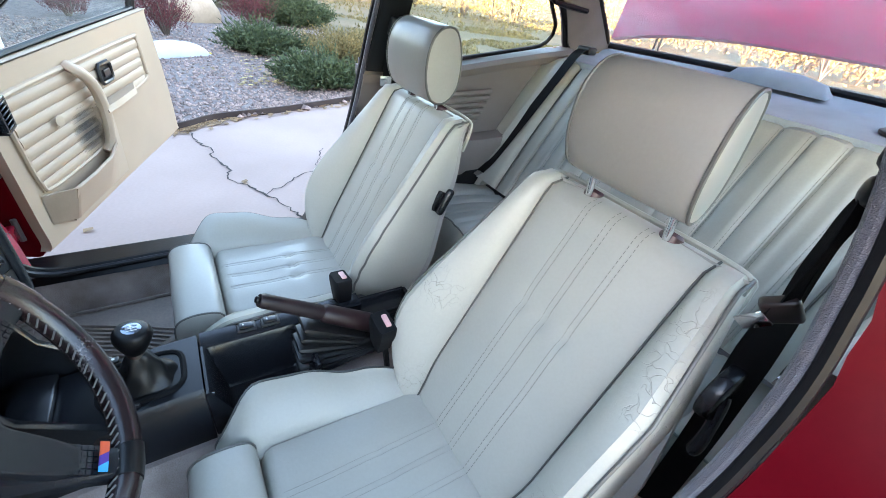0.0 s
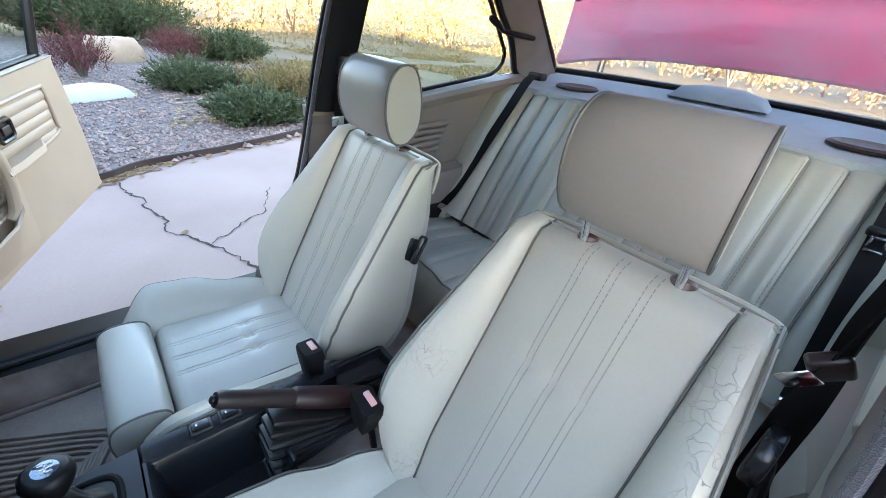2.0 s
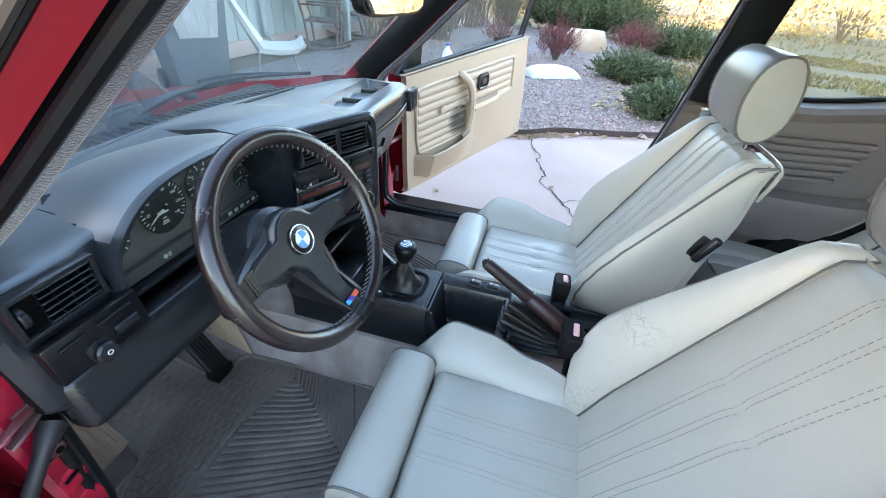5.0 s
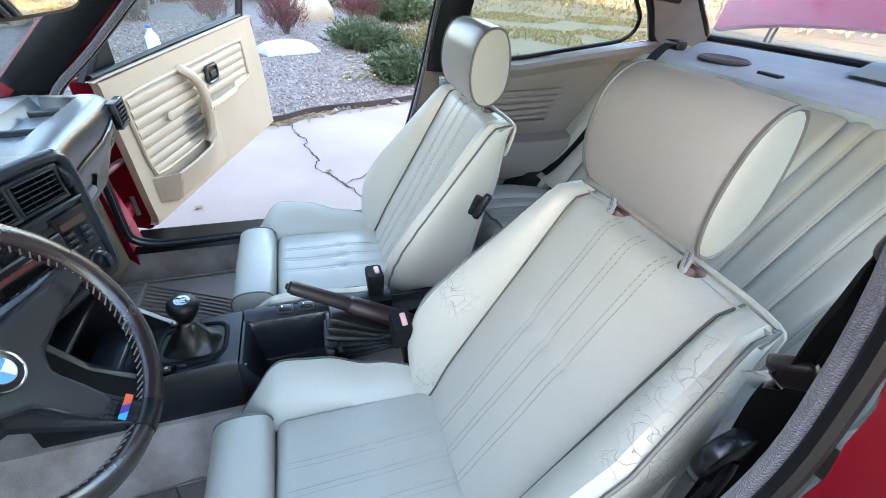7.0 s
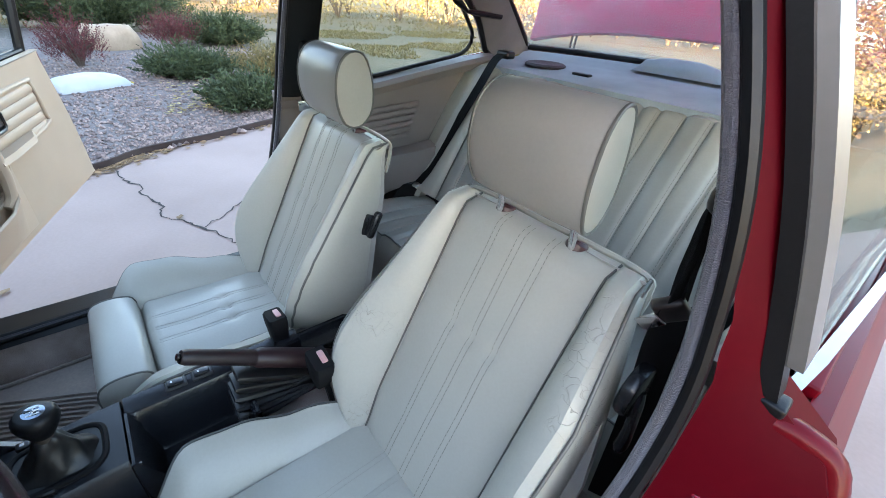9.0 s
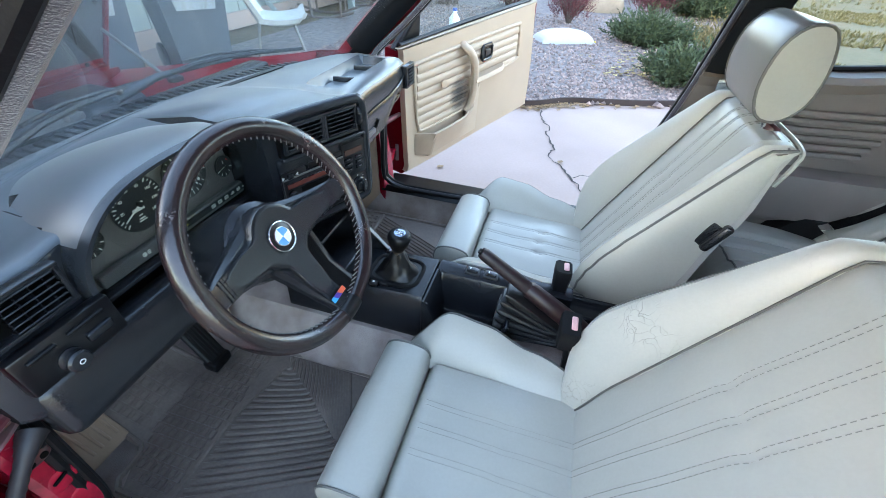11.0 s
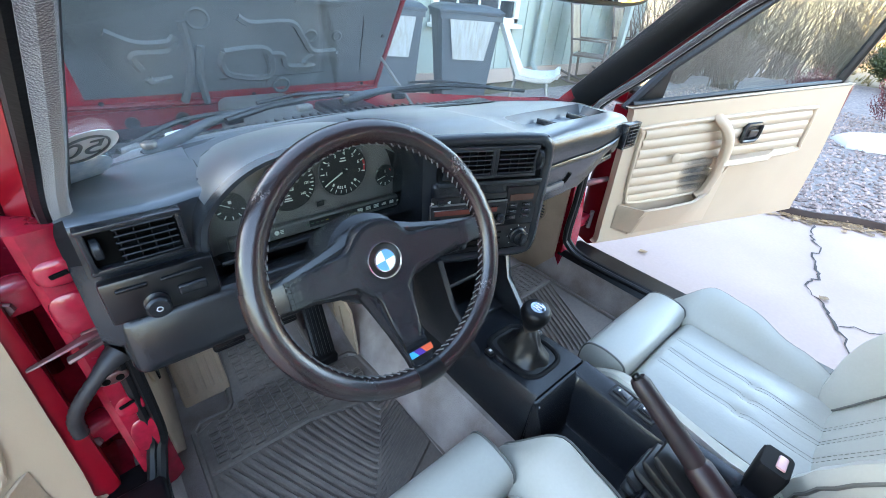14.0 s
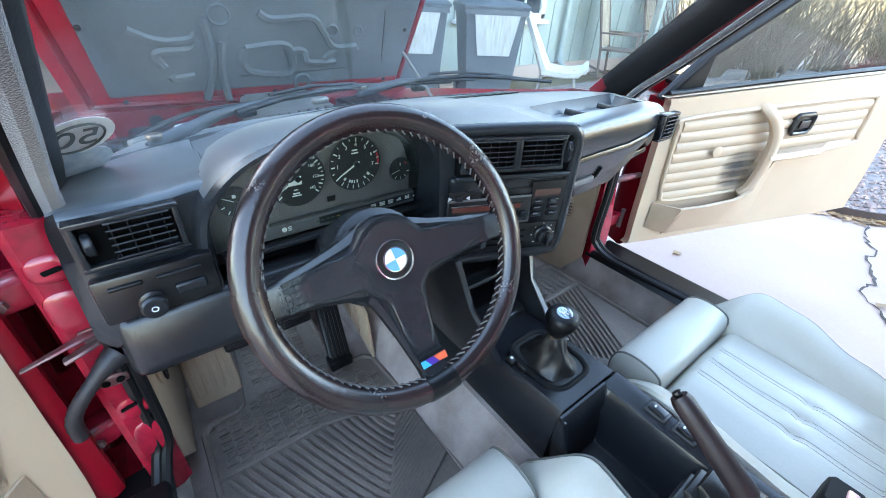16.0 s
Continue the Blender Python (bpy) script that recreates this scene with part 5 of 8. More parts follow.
def belts():
    # driver's belt: reel guide high on the pillar, tongue hanging, strap down to the sill
    t = thing("front_seat_belt", "black webbing seat belt hanging loose beside the driver's seat", "seat belt", "front seat belts", (-0.62, -0.93, 0.94))
    g = Vector((-0.594, -0.672, 1.10))
    part("guide", B(g + Vector((0, 0, -0.015)), (0.026, 0.034, 0.032), 0.011, 3, rot(14, 0, 12)), GLOSSBLACK, t, "black plastic belt guide")
    part("guide_shield", B(g + Vector((0.002, -0.006, 0.022)), (0.030, 0.038, 0.040), 0.012, 3, rot(24, 0, 12)), RUBBER, t)
    part("webbing", strap("webbing", [g + Vector((0.0, 0.004, -0.02)), (-0.592, -0.676, 1.05), (-0.590, -0.692, 0.985), (-0.590, -0.708, 0.925)], 0.026, [(0.5, 0.85, 0), (0.15, 1, 0), (0.6, 0.8, 0)], ""), BELT, t)
    part("folded_webbing", strap("webbing", [g + Vector((0.003, -0.004, -0.02)), (-0.586, -0.682, 1.05), (-0.584, -0.698, 0.985), (-0.588, -0.708, 0.925)], 0.018, [(0.9, -0.4, 0), (0.8, -0.6, 0), (1, 0, 0)], ""), BELT, t)
    part("lap_webbing", strap("webbing", [(-0.590, -0.710, 0.925), (-0.590, -0.722, 0.86), (-0.592, -0.745, 0.76), (-0.596, -0.765, 0.62), (-0.60, -0.78, 0.40)], 0.046, [(0.5, 0.85, 0), (0.85, 0.5, 0), (0.9, 0.4, 0), (0.9, 0.4, 0)], ""), BELT, t)
    tg = part("tongue", B((-0.586, -0.708, 0.922), (0.040, 0.018, 0.040), 0.006, 3, rot(-25, 35, 20)), mat("dark_brown_plastic", (0.02, 0.012, 0.012), 0.35, bump=0), t, "black tongue with steel plate")
    part("steel_plate", B((-0.571, -0.699, 0.895), (0.020, 0.003, 0.040), 0.001, 2, rot(-25, -30, 20)), CHROME, tg)
    # passenger's belt, behind the seat
    t = thing("front_seat_belt", "black webbing seat belt with steel tongue at the passenger pillar", "seat belt", "front seat belts", (0.66, -0.80, 0.9))
    g = Vector((0.60, -0.76, 1.07))
    part("guide", B(g, (0.04, 0.05, 0.06), 0.012, 3), GLOSSBLACK, t)
    part("webbing", strap("webbing", [g, (0.625, -0.76, 0.95), (0.64, -0.76, 0.75), (0.645, -0.76, 0.40)], 0.046, (0.1, 1, 0), ""), BELT, t)
    part("steel_plate", B((0.605, -0.735, 0.91), (0.004, 0.04, 0.03), 0.001), CHROME, t)
    # rear belts over the bench
    for sg, lab in ((1, "black rear seat belt lying down the passenger side of the bench"), (-1, "black rear seat belt lying down the driver's side of the bench")):
        t = thing("rear_seat_belt", lab, "seat belt", "rear seat belts", (sg * 0.56, -1.45, 1.0))
        part("shoulder_guide", B((sg * 0.565, -1.60, 1.045), (0.07, 0.05, 0.03), 0.01), GLOSSBLACK, t)
        part("webbing", strap("webbing", [(sg * 0.562, -1.605, 1.05), (sg * 0.565, -1.545, 1.03), (sg * 0.575, -1.47, 0.92), (sg * 0.59, -1.36, 0.755), (sg * 0.605, -1.255, 0.60), (sg * 0.61, -1.20, 0.545)], 0.046, (1, 0, 0), ""), BELT, t)
        if sg < 0:
            tg = part("tongue", B((-0.578, -1.425, 0.892), (0.06, 0.02, 0.022), 0.007, 3, rot(-30)), GLOSSBLACK, t)
            for u, w_, h_, dz in ((-0.013, 0.006, 0.034, 0), (0.013, 0.006, 0.034, 0), (0, 0.032, 0.008, -0.014), (0, 0.032, 0.012, 0.012)):
                part("steel_plate", B((-0.578 + u, -1.413 + dz * -0.5, 0.868 + dz), (w_, 0.003, h_), 0.001, 2, rot(-30)), CHROME, tg)
        part("steel_anchor", B((sg * 0.611, -1.185, 0.538), (0.045, 0.03, 0.004), 0.002, 2, rot(-20)), CHROME, t)


belts()


# ---- floor, mats, pedals ----
def cabin_floor():
    b = bmesh.new()
    xs = [-0.70, -0.66, -0.645, -0.62, -0.30, -0.17, -0.13, -0.09, 0.09, 0.13, 0.17, 0.30, 0.62, 0.645, 0.66, 0.70]
    zs = [0.30, 0.35, 0.345, 0.24, 0.24, 0.255, 0.34, 0.375, 0.375, 0.34, 0.255, 0.24, 0.24, 0.345, 0.35, 0.30]
    loops = []
    for y in (0.60, 0.3, 0, -0.3, -0.6, -0.9):
        loops.append([(x, y, z) for x, z in zip(xs, zs)])
    toe = [(x, 0.86, max(z, 0.24) + 0.30) for x, z in zip(xs, zs)]
    loft(b, [toe] + loops, False, False)
    f = setting("floor", b, CARPET, "brown grey carpet over the cabin floor and tunnel", "carpet")
    b = bmesh.new()
    rbox(b, (0, 0.875, 0.53), (1.4, 0.03, 0.50), 0)
    setting("firewall", b, BLACK, "dark bulkhead ahead of the footwells", "bulkhead")


cabin_floor()


def floor_mat(side, label):
    """A moulded rubber mat: a heel field of chevron ridges and a toe field of framed blocks."""
    m = thing("floor_mat", label, "floor mat", "floor mats", (side * 0.36, 0.25, 0.245))
    zf = lambda y: 0.262 + max(0.0, y - 0.47) * 0.55
    Q = lambda x, y, h=0.0: Vector((-side * x, y, zf(y) + h))
    ol = [(-0.160, -0.03), (-0.158, 0.22), (-0.172, 0.405), (-0.190, 0.424), (-0.262, 0.428), (-0.275, 0.66), (-0.30, 0.685), (-0.43, 0.69), (-0.457, 0.668), (-0.488, 0.45), (-0.50, 0.435), (-0.560, 0.432), (-0.576, 0.415), (-0.578, -0.03)]
    rows = []
    for k in range(19):
        y = lerp(-0.03, 0.688, k / 18)
        x1 = curve1([(-0.03, -0.16), (0.40, -0.170), (0.424, -0.20), (0.43, -0.265), (0.66, -0.275), (0.688, -0.31)], y)
        x0 = curve1([(-0.03, -0.578), (0.42, -0.574), (0.437, -0.492), (0.66, -0.458), (0.688, -0.425)], y)
        rows.append([Q(lerp(x0, x1, i / 4), y) for i in range(5)])
    part("mat_base", loft(bmesh.new(), [row + [q - Vector((0, 0, 0.010)) for q in row[::-1]] for row in rows]), MATRUBBER, m)
    rim = []
    for (xa, ya), (xb, yb) in zip(ol, ol[1:] + ol[:1]):
        rim += [Q(lerp(xa, xb, k / 4), lerp(ya, yb, k / 4), 0.003) for k in range(4)]
    part("mat_rim", tube(bmesh.new(), rim, 0.0065, 6, True), MATRUBBER, m)
    apex = lambda s_: (lerp(-0.205, -0.42, s_), lerp(0.245, -0.03, s_ ** 0.85))
    for k in range(21):
        x0 = -0.205 - 0.0185 * k
        s_ = k / 20
        xa, ya = apex(s_ * 0.98)
        ys = 0.250 + 0.034 * min(1.0, (-0.205 - x0) / 0.14)
        if x0 < -0.566:
            break
        pts = [Q(x0, ys, 0.003), Q(lerp(x0, xa, 0.5) - 0.003, lerp(ys, ya, 0.5), 0.003), Q(xa, ya, 0.003)]
        xr = min(-0.172, xa + 0.26)
        pts += [Q(lerp(xa, xr, 0.12), ya + 0.002, 0.003), Q(lerp(xa, xr, 0.5), lerp(ya, ya + (xr - xa) * 0.42, 0.42), 0.003), Q(xr, ya + (xr - xa) * 0.42, 0.003)]
        part("chevron_rib", tube(bmesh.new(), spline(pts, 14), 0.0058, 6, flat=0.8), MATRUBBER, m)
    part("field_bar", tube(bmesh.new(), [Q(-0.57, 0.300, 0.002), Q(-0.36, 0.298, 0.002), Q(-0.172, 0.246, 0.002)], 0.006, 6), MATRUBBER, m)
    v, f = [], []
    for i in range(17):
        for j in range(19):
            x, y = -0.566 + i * 0.0245, 0.316 + j * 0.0200 + (0.006 if i % 2 else 0.0)
            lo = curve1([(0.30, -0.566), (0.415, -0.562), (0.437, -0.478), (0.66, -0.446)], y)
            hi = curve1([(0.30, -0.185), (0.40, -0.190), (0.425, -0.225), (0.43, -0.285), (0.66, -0.292)], y)
            if not (lo + 0.010 < x < hi - 0.010 and y < 0.668) or (y < 0.32 and x > -0.30):
                continue
            o = len(v)
            for w_, h_, z_ in ((0.0108, 0.0082, 0.0), (0.0104, 0.0078, 0.0042), (0.0076, 0.0052, 0.0042), (0.0070, 0.0046, 0.0012)):
                v += [tuple(Q(x + a_ * w_, y + b_ * h_, z_)) for a_, b_ in ((-1, -1), (1, -1), (1, 1), (-1, 1))]
            f += [(o + 4 * l + a_, o + 4 * l + (a_ + 1) % 4, o + 4 * l + 4 + (a_ + 1) % 4, o + 4 * l + 4 + a_) for l in range(3) for a_ in range(4)] + [(o + 12, o + 13, o + 14, o + 15)]
    me = bpy.data.meshes.new("tread_block")
    me.from_pydata(v, [], f)
    me.materials.append(MATRUBBER)
    tr = new("tread_block", me)
    tr.parent, tr.matrix_parent_inverse = m, Matrix.Translation(-m.location)
    tagged(tr, kind="stuff")


floor_mat(-1, "ribbed dark rubber floor mat in the driver's footwell, dusty")
floor_mat(1, "ribbed brown rubber floor mat in the passenger footwell, dusty")


def pedals():
    a = thing("accelerator_pedal", "black ribbed floor-hinged accelerator pedal", "pedal", "pedals", (-0.19, 0.52, 0.29))
    ax = rot(-40, 0, -8)
    mid = Vector((-0.240, 0.505, 0.372))
    part("pedal_plate", B(mid, (0.056, 0.016, 0.25), 0.006, 3, ax), RUBBER, a)
    for u in (-0.018, -0.009, 0, 0.009, 0.018):
        part("rib", B(mid + ax @ Vector((u, -0.010, 0)), (0.004, 0.006, 0.22), 0.001, 1, ax), RUBBER, a)
    part("pedal_foot", B((-0.252, 0.432, 0.283), (0.06, 0.04, 0.03), 0.006), RUBBER, a)
    tp = thing("tunnel_trim", "tan plastic trim panel on the tunnel beside the accelerator", "trim panel", "", (-0.17, 0.45, 0.29))
    part("trim_plate", prism(bmesh.new(), [(-0.176, 0.395, 0.275), (-0.172, 0.43, 0.40), (-0.170, 0.60, 0.47), (-0.172, 0.60, 0.34)], (0.008, 0, 0), 0.002), BEIGE, tp)
    for k in (0.3, 0.6):
        part("pressed_line", tube(bmesh.new(), [(-0.1785, lerp(0.41, 0.57, k), lerp(0.30, 0.36, k)), (-0.1765, lerp(0.44, 0.58, k), lerp(0.375, 0.43, k))], 0.0018, 6), BEIGE_DARK, tp)
    for x, lab in ((-0.325, "black rubber brake pedal on a steel arm"), (-0.45, "black rubber clutch pedal on a steel arm")):
        p = thing("foot_pedal", lab, "pedal", "pedals", (x, 0.5, 0.45))
        pd = part("pedal_pad", B((x, 0.50, 0.425), (0.07, 0.02, 0.055), 0.007, 3, rot(-30)), RUBBER, p)
        for k in range(-2, 3):
            part("rib", B(Vector((x, 0.50, 0.425)) + rot(-30) @ Vector((0, -0.012, k * 0.01)), (0.06, 0.005, 0.004), 0.001, 1, rot(-30)), RUBBER, pd)
        part("pedal_arm", tube(bmesh.new(), spline([(x, 0.508, 0.43), (x, 0.56, 0.50), (x, 0.585, 0.62), (x, 0.58, 0.72)], 10), 0.009, 8), GREYMETAL, p)
    f = thing("footrest", "tan plastic ribbed driver's footrest", "footrest", "", (-0.53, 0.6, 0.28))
    part("footrest_plate", B((-0.525, 0.55, 0.37), (0.10, 0.022, 0.23), 0.008, 3, rot(-32)), BEIGE_DARK, f)
    for k in range(-2, 3):
        part("rib", B(Vector((-0.525 + k * 0.018, 0.55, 0.37)) + rot(-32) @ Vector((0, -0.013, 0)), (0.007, 0.006, 0.18), 0.002, 1, rot(-32)), BEIGE_DARK, f)
    for sg in (-1, 1):
        k = thing("kick_panel", "tan plastic kick panel with a round speaker grille", "kick panel", "kick panels", (sg * 0.645, 0.5, 0.3))
        part("panel", prism(bmesh.new(), [(sg * 0.616, 0.33, 0.34), (sg * 0.616, 0.335, 0.70), (sg * 0.59, 0.75, 0.70), (sg * 0.59, 0.75, 0.26), (sg * 0.608, 0.40, 0.25)], (-sg * 0.012, 0, 0), 0.003), BEIGE_DARK, k)
        n = Vector((-sg * 0.99, -0.12, 0))
        c = Vector((sg * 0.597, 0.45, 0.50))
        part("speaker_grille", disc(bmesh.new(), c, n, 0.055, 0.008, 28, 0.002), BEIGE_DARK, k)
        sl = bmesh.new()
        for i in range(-4, 5):
            L = math.sqrt(0.05 ** 2 - (i * 0.011) ** 2) if abs(i * 0.011) < 0.05 else 0
            if L:
                rbox(sl, c + n * 0.009 + Vector((0, 0, i * 0.011)), (0.003, 2 * L, 0.004), 0)
        part("grille_slots", sl, RUBBER, k)


pedals()


# ---- car body ----
def car_body():
    c = thing("car", "red two-door coupe body with bonnet and boot open", "car", "", (0, -0.4, 0.0))
    # roof: curved skin with headliner below
    def roof(z0):
        def f(i, j):
            x, y = lerp(-0.525, 0.525, i), lerp(-0.09, -1.58, j)
            k = (x / 0.525) ** 2
            return Vector((x, y + (0.05 if j < 0.5 else -0.16) * (1 - k) * abs(2 * j - 1), z0 + 0.055 * (1 - k) + 0.03 * math.sin(math.pi * j) - 0.02 * j - 0.03 * (1 - j) ** 4))
        return f
    part("roof", slab(bmesh.new(), roof(1.30), 14, 20, (0, 0, 0.02)), RED, c)
    part("headliner", slab(bmesh.new(), roof(1.275), 14, 20, (0, 0, 0.012)), HEADLINER, c)
    for sg in (-1, 1):
        S = lambda x, y, z: Vector((sg * x, y, z))
        # windscreen pillar: painted outside, black trim inside, grey fleece edge
        a0, a1 = S(0.622, 0.345, 0.87), S(0.522, -0.095, 1.275)
        along = [a0 - (a1 - a0) * 0.12, a0, lerp(a0, a1, 0.25), lerp(a0, a1, 0.5), lerp(a0, a1, 0.75), a1]
        part("windscreen_pillar", loft(bmesh.new(), [[p + S(0.008, -0.004, -0.004), p + S(0.030, 0.008, 0.004), p + S(0.034, 0.03, 0.02), p + S(0.016, 0.075, 0.055), p + S(-0.01, 0.065, 0.05)] for p in along]), LITRED, c)
        part("pillar_gutter", tube(bmesh.new(), [p + S(0.032, 0.010, 0.005) for p in along], 0.003, 6), RUBBER, c)
        part("pillar_bright_strip", tube(bmesh.new(), [p + S(0.037, 0.014, 0.008) for p in along], 0.0055, 8), STEEL, c, "bright metal drip strip")
        part("pillar_trim", loft(bmesh.new(), [[p + S(-0.022, 0.0, 0.0), p + S(-0.036, 0.018, 0.010), p + S(-0.040, 0.045, 0.03), p + S(-0.028, 0.064, 0.045), p + S(-0.006, 0.06, 0.04), p + S(0.0, 0.004, 0.002)] for p in along[1:]]), RUBBER, c, "black pillar trim")
        # door opening seal, all round
        e = -0.05 if sg > 0 else 0.0
        d = 1.0 if sg < 0 else 0.0
        seal = spline([S(0.618 - 0.004 * d, 0.31, 0.45), S(0.622 - 0.014 * d, 0.308, 0.62), S(0.624 - 0.022 * d, 0.316, 0.78), S(0.604 + 0.002 * d, 0.322, 0.872), S(0.57 + 0.006 * d, 0.18, 1.0), S(0.52 + 0.006 * d, -0.037, 1.2), S(0.503, -0.12, 1.268), S(0.497, -0.30, 1.287), S(0.503, -0.54, 1.290), S(0.532 - 0.018 * d, -0.645 + e, 1.27), S(0.572 - 0.012 * d, -0.652 + e, 1.20), S(0.632 - 0.002 * d, -0.645 + e, 1.07), S(0.672 - 0.005 * d, -0.632 + e, 0.93), S(0.680 - 0.003 * d, -0.60 + e, 0.78), S(0.678 - 0.007 * d, -0.55 + e, 0.62), S(0.672, -0.48 + e, 0.46), S(0.665, -0.40 + e, 0.375), S(0.660, -0.2, 0.366), S(0.655, 0.0, 0.365), S(0.648, 0.16, 0.366), S(0.640, 0.25, 0.374), S(0.626, 0.298, 0.405)], 130, True)
        part("door_seal", tube(bmesh.new(), [q + S(0.014 - 0.004 * d, 0, 0) for q in seal], 0.011 - 0.002 * d, 8, True), RUBBER, c, "black rubber door seal")
        k0 = next(k for k, q in enumerate(seal) if q.z > 0.80)
        k1 = next(k for k, q in enumerate(seal) if k > 60 and q.z < 0.40)
        part("fleece_edge", tube(bmesh.new(), [q + S(-0.004, 0, 0) for q in seal[k0:k1]], [0.012 if q.y > -0.1 and sg < 0 else 0.008 for q in seal[k0:k1]], 8), FLEECE, c, "grey fleece edging")
        part("seal_lip", tube(bmesh.new(), [q + S(-0.004, 0, 0) for q in seal[k1 - 1:] + seal[:k0 + 1]], 0.009, 8), RUBBER, c)
        # roof rail
        part("roof_rail", loft(bmesh.new(), [[S(0.505, y, z + 0.004), S(0.53, y, z - 0.006), S(0.565, y, z + 0.005), S(0.56, y, z + 0.04), S(0.51, y, z + 0.05)] for y, z in ((-0.08, 1.272), (-0.3, 1.287), (-0.6, 1.29), (-1.2, 1.28), (-1.72, 1.235))]), RED, c)
        # sill
        part("sill", loft(bmesh.new(), [[S(0.672, y, 0.20), S(0.672, y, 0.340), S(0.69, y, 0.352), S(0.745, y, 0.345), S(0.765, y, 0.33), S(0.77, y, 0.20)] for y in (0.42, 0.2, -0.3, -0.75)]), REDDUST, c)
        sc = 0.775 if sg > 0 else 0.715
        part("sill_cover", loft(bmesh.new(), [[S(0.628, y, 0.348), S(0.650, y, 0.364), S(sc, y, 0.356), S(sc, y, 0.348)] for y in (0.33, 0, -0.4, -0.72)]), RUBBER, c, "black sill cover strip")
        if sg < 0:
            part("sill_end_cover", B(S(0.668, 0.15, 0.374), (0.08, 0.24, 0.03), 0.008, 3), RUBBER, c)
        # rear pillar face of the door opening, red, with striker
        def jamb(i, j):
            z = lerp(0.36, 1.26, j)
            ins = curve1([(0.36, 0.69), (0.6, 0.70), (0.78, 0.704), (0.93, 0.696), (1.07, 0.656), (1.20, 0.596), (1.27, 0.556)], z) if sg > 0 else curve1([(0.36, 0.69), (0.6, 0.695), (0.78, 0.698), (0.90, 0.694), (0.974, 0.681), (1.056, 0.647), (1.125, 0.610), (1.18, 0.578), (1.27, 0.526)], z)
            wid = curve1([(0.36, 0.09), (0.72, 0.085), (0.88, 0.045), (0.97, 0.024), (1.27, 0.022)], z) if sg > 0 else curve1([(0.36, 0.14), (0.72, 0.145), (0.82, 0.135), (0.875, 0.11), (0.90, 0.050), (0.974, 0.034), (1.27, 0.032)], z)
            y = curve1([(0.36, -0.40), (0.46, -0.485), (0.62, -0.555), (0.78, -0.605), (0.93, -0.64), (1.07, -0.652), (1.27, -0.655)], z) + e
            return S(ins + wid * i, y - 0.03 * i, z)
        part("door_jamb", slab(bmesh.new(), jamb, 6, 26, (0, -0.05, 0)), SHADERED if sg < 0 else RUBBER, c)
        if sg < 0:
            part("lock_striker", lathe(bmesh.new(), S(0.735, -0.575, 0.66), (0, 1, 0.2), [(0.03, 0), (0.03, 0.008), (0.018, 0.012), (0.012, 0.03), (0.02, 0.032), (0.018, 0.036)], 20), CHROME, c, "chromed door striker")
            part("jamb_bracket", B(S(0.735, -0.62, 0.775), (0.05, 0.012, 0.02), 0.004, 2, rot(-12)), REDDUST, c)
        bt = [S(0.585, -0.675 + e, 1.285), S(0.684, -0.675 + e, 1.07), S(0.732, -0.672 + e, 0.94), S(0.742, -0.668 + e, 0.905)] if sg > 0 else [S(0.536, -0.672, 1.305), S(0.610, -0.672, 1.18), S(0.643, -0.672, 1.125), S(0.680, -0.672, 1.056), S(0.716, -0.670, 0.974), S(0.738, -0.668, 0.903)]
        part("pillar_weatherstrip", loft(bmesh.new(), [[p + S(-0.009, 0.006, 0), p + S(0.009, 0.004, 0), p + S(0.009, -0.028, 0), p + S(-0.007, -0.028, 0)] for p in spline(bt, 14)]), RUBBER, c)
        part("weatherstrip_foot", B(bt[-1] + S(0.004, -0.006, 0.002), (0.026, 0.03, 0.014), 0.004), RUBBER, c)
        part("pillar_bright_trim", loft(bmesh.new(), [[p + S(0.008, -0.006, 0), p + S(0.023, -0.008, 0), p + S(0.024, -0.060, 0), p + S(0.006, -0.060, 0)] for p in spline(bt[:-1] + [lerp(bt[-2], bt[-1], 0.35)], 14)]), DULLSTEEL, c, "bright metal window trim")
        fy, fx = (0.0, 0.0) if sg > 0 else (-0.026, 0.012)
        part("inner_pillar", loft(bmesh.new(), [[S(x + (0.02 if sg > 0 else -0.004), y + 0.012 + fy, z), S(x - 0.012 + fx, y + 0.008 + fy, z), S(x - 0.024 + fx, y - 0.02 + fy, z), S(x - 0.024 + fx, y - 0.085, z), S(x + (0.03 if sg > 0 else -0.004), y - 0.085, z)] for x, y, z in ((0.53, -0.665 + e, 1.27), (0.625, -0.66 + e, 1.07), (0.668, -0.645 + e, 0.93), (0.680, -0.62 + e, 0.80))[:4 if sg < 0 else 3]]), RUBBER if sg > 0 else HEADLINER, c)
        lo = 0.0 if sg > 0 else -0.053
        # quarter panel with wheel arch bulge, belt line and rear flank
        def flank(i, j):
            y = lerp(-0.70 + e, -2.65, i)
            z = lerp(0.30, 0.935 + lo, j)
            x = curve1([(0.30, 0.775), (0.55, 0.815), (0.75, 0.81), (0.935, 0.75)], z) - 0.06 * max(0, -y - 1.9) ** 2
            y2 = y + (0.10 * (1 - j) * (1 - i) if j < 0.6 and sg < 0 else 0.0)
            return S(x, y2 if i > 0 else y + (curve1([(0.30, 0.28), (0.6, 0.12), (0.8, 0.03), (1.0, -0.01)], z) if sg < 0 else 0), z)
        part("quarter_panel", slab(bmesh.new(), flank, 26, 14, (-sg * 0.02, 0, 0)), RED, c)
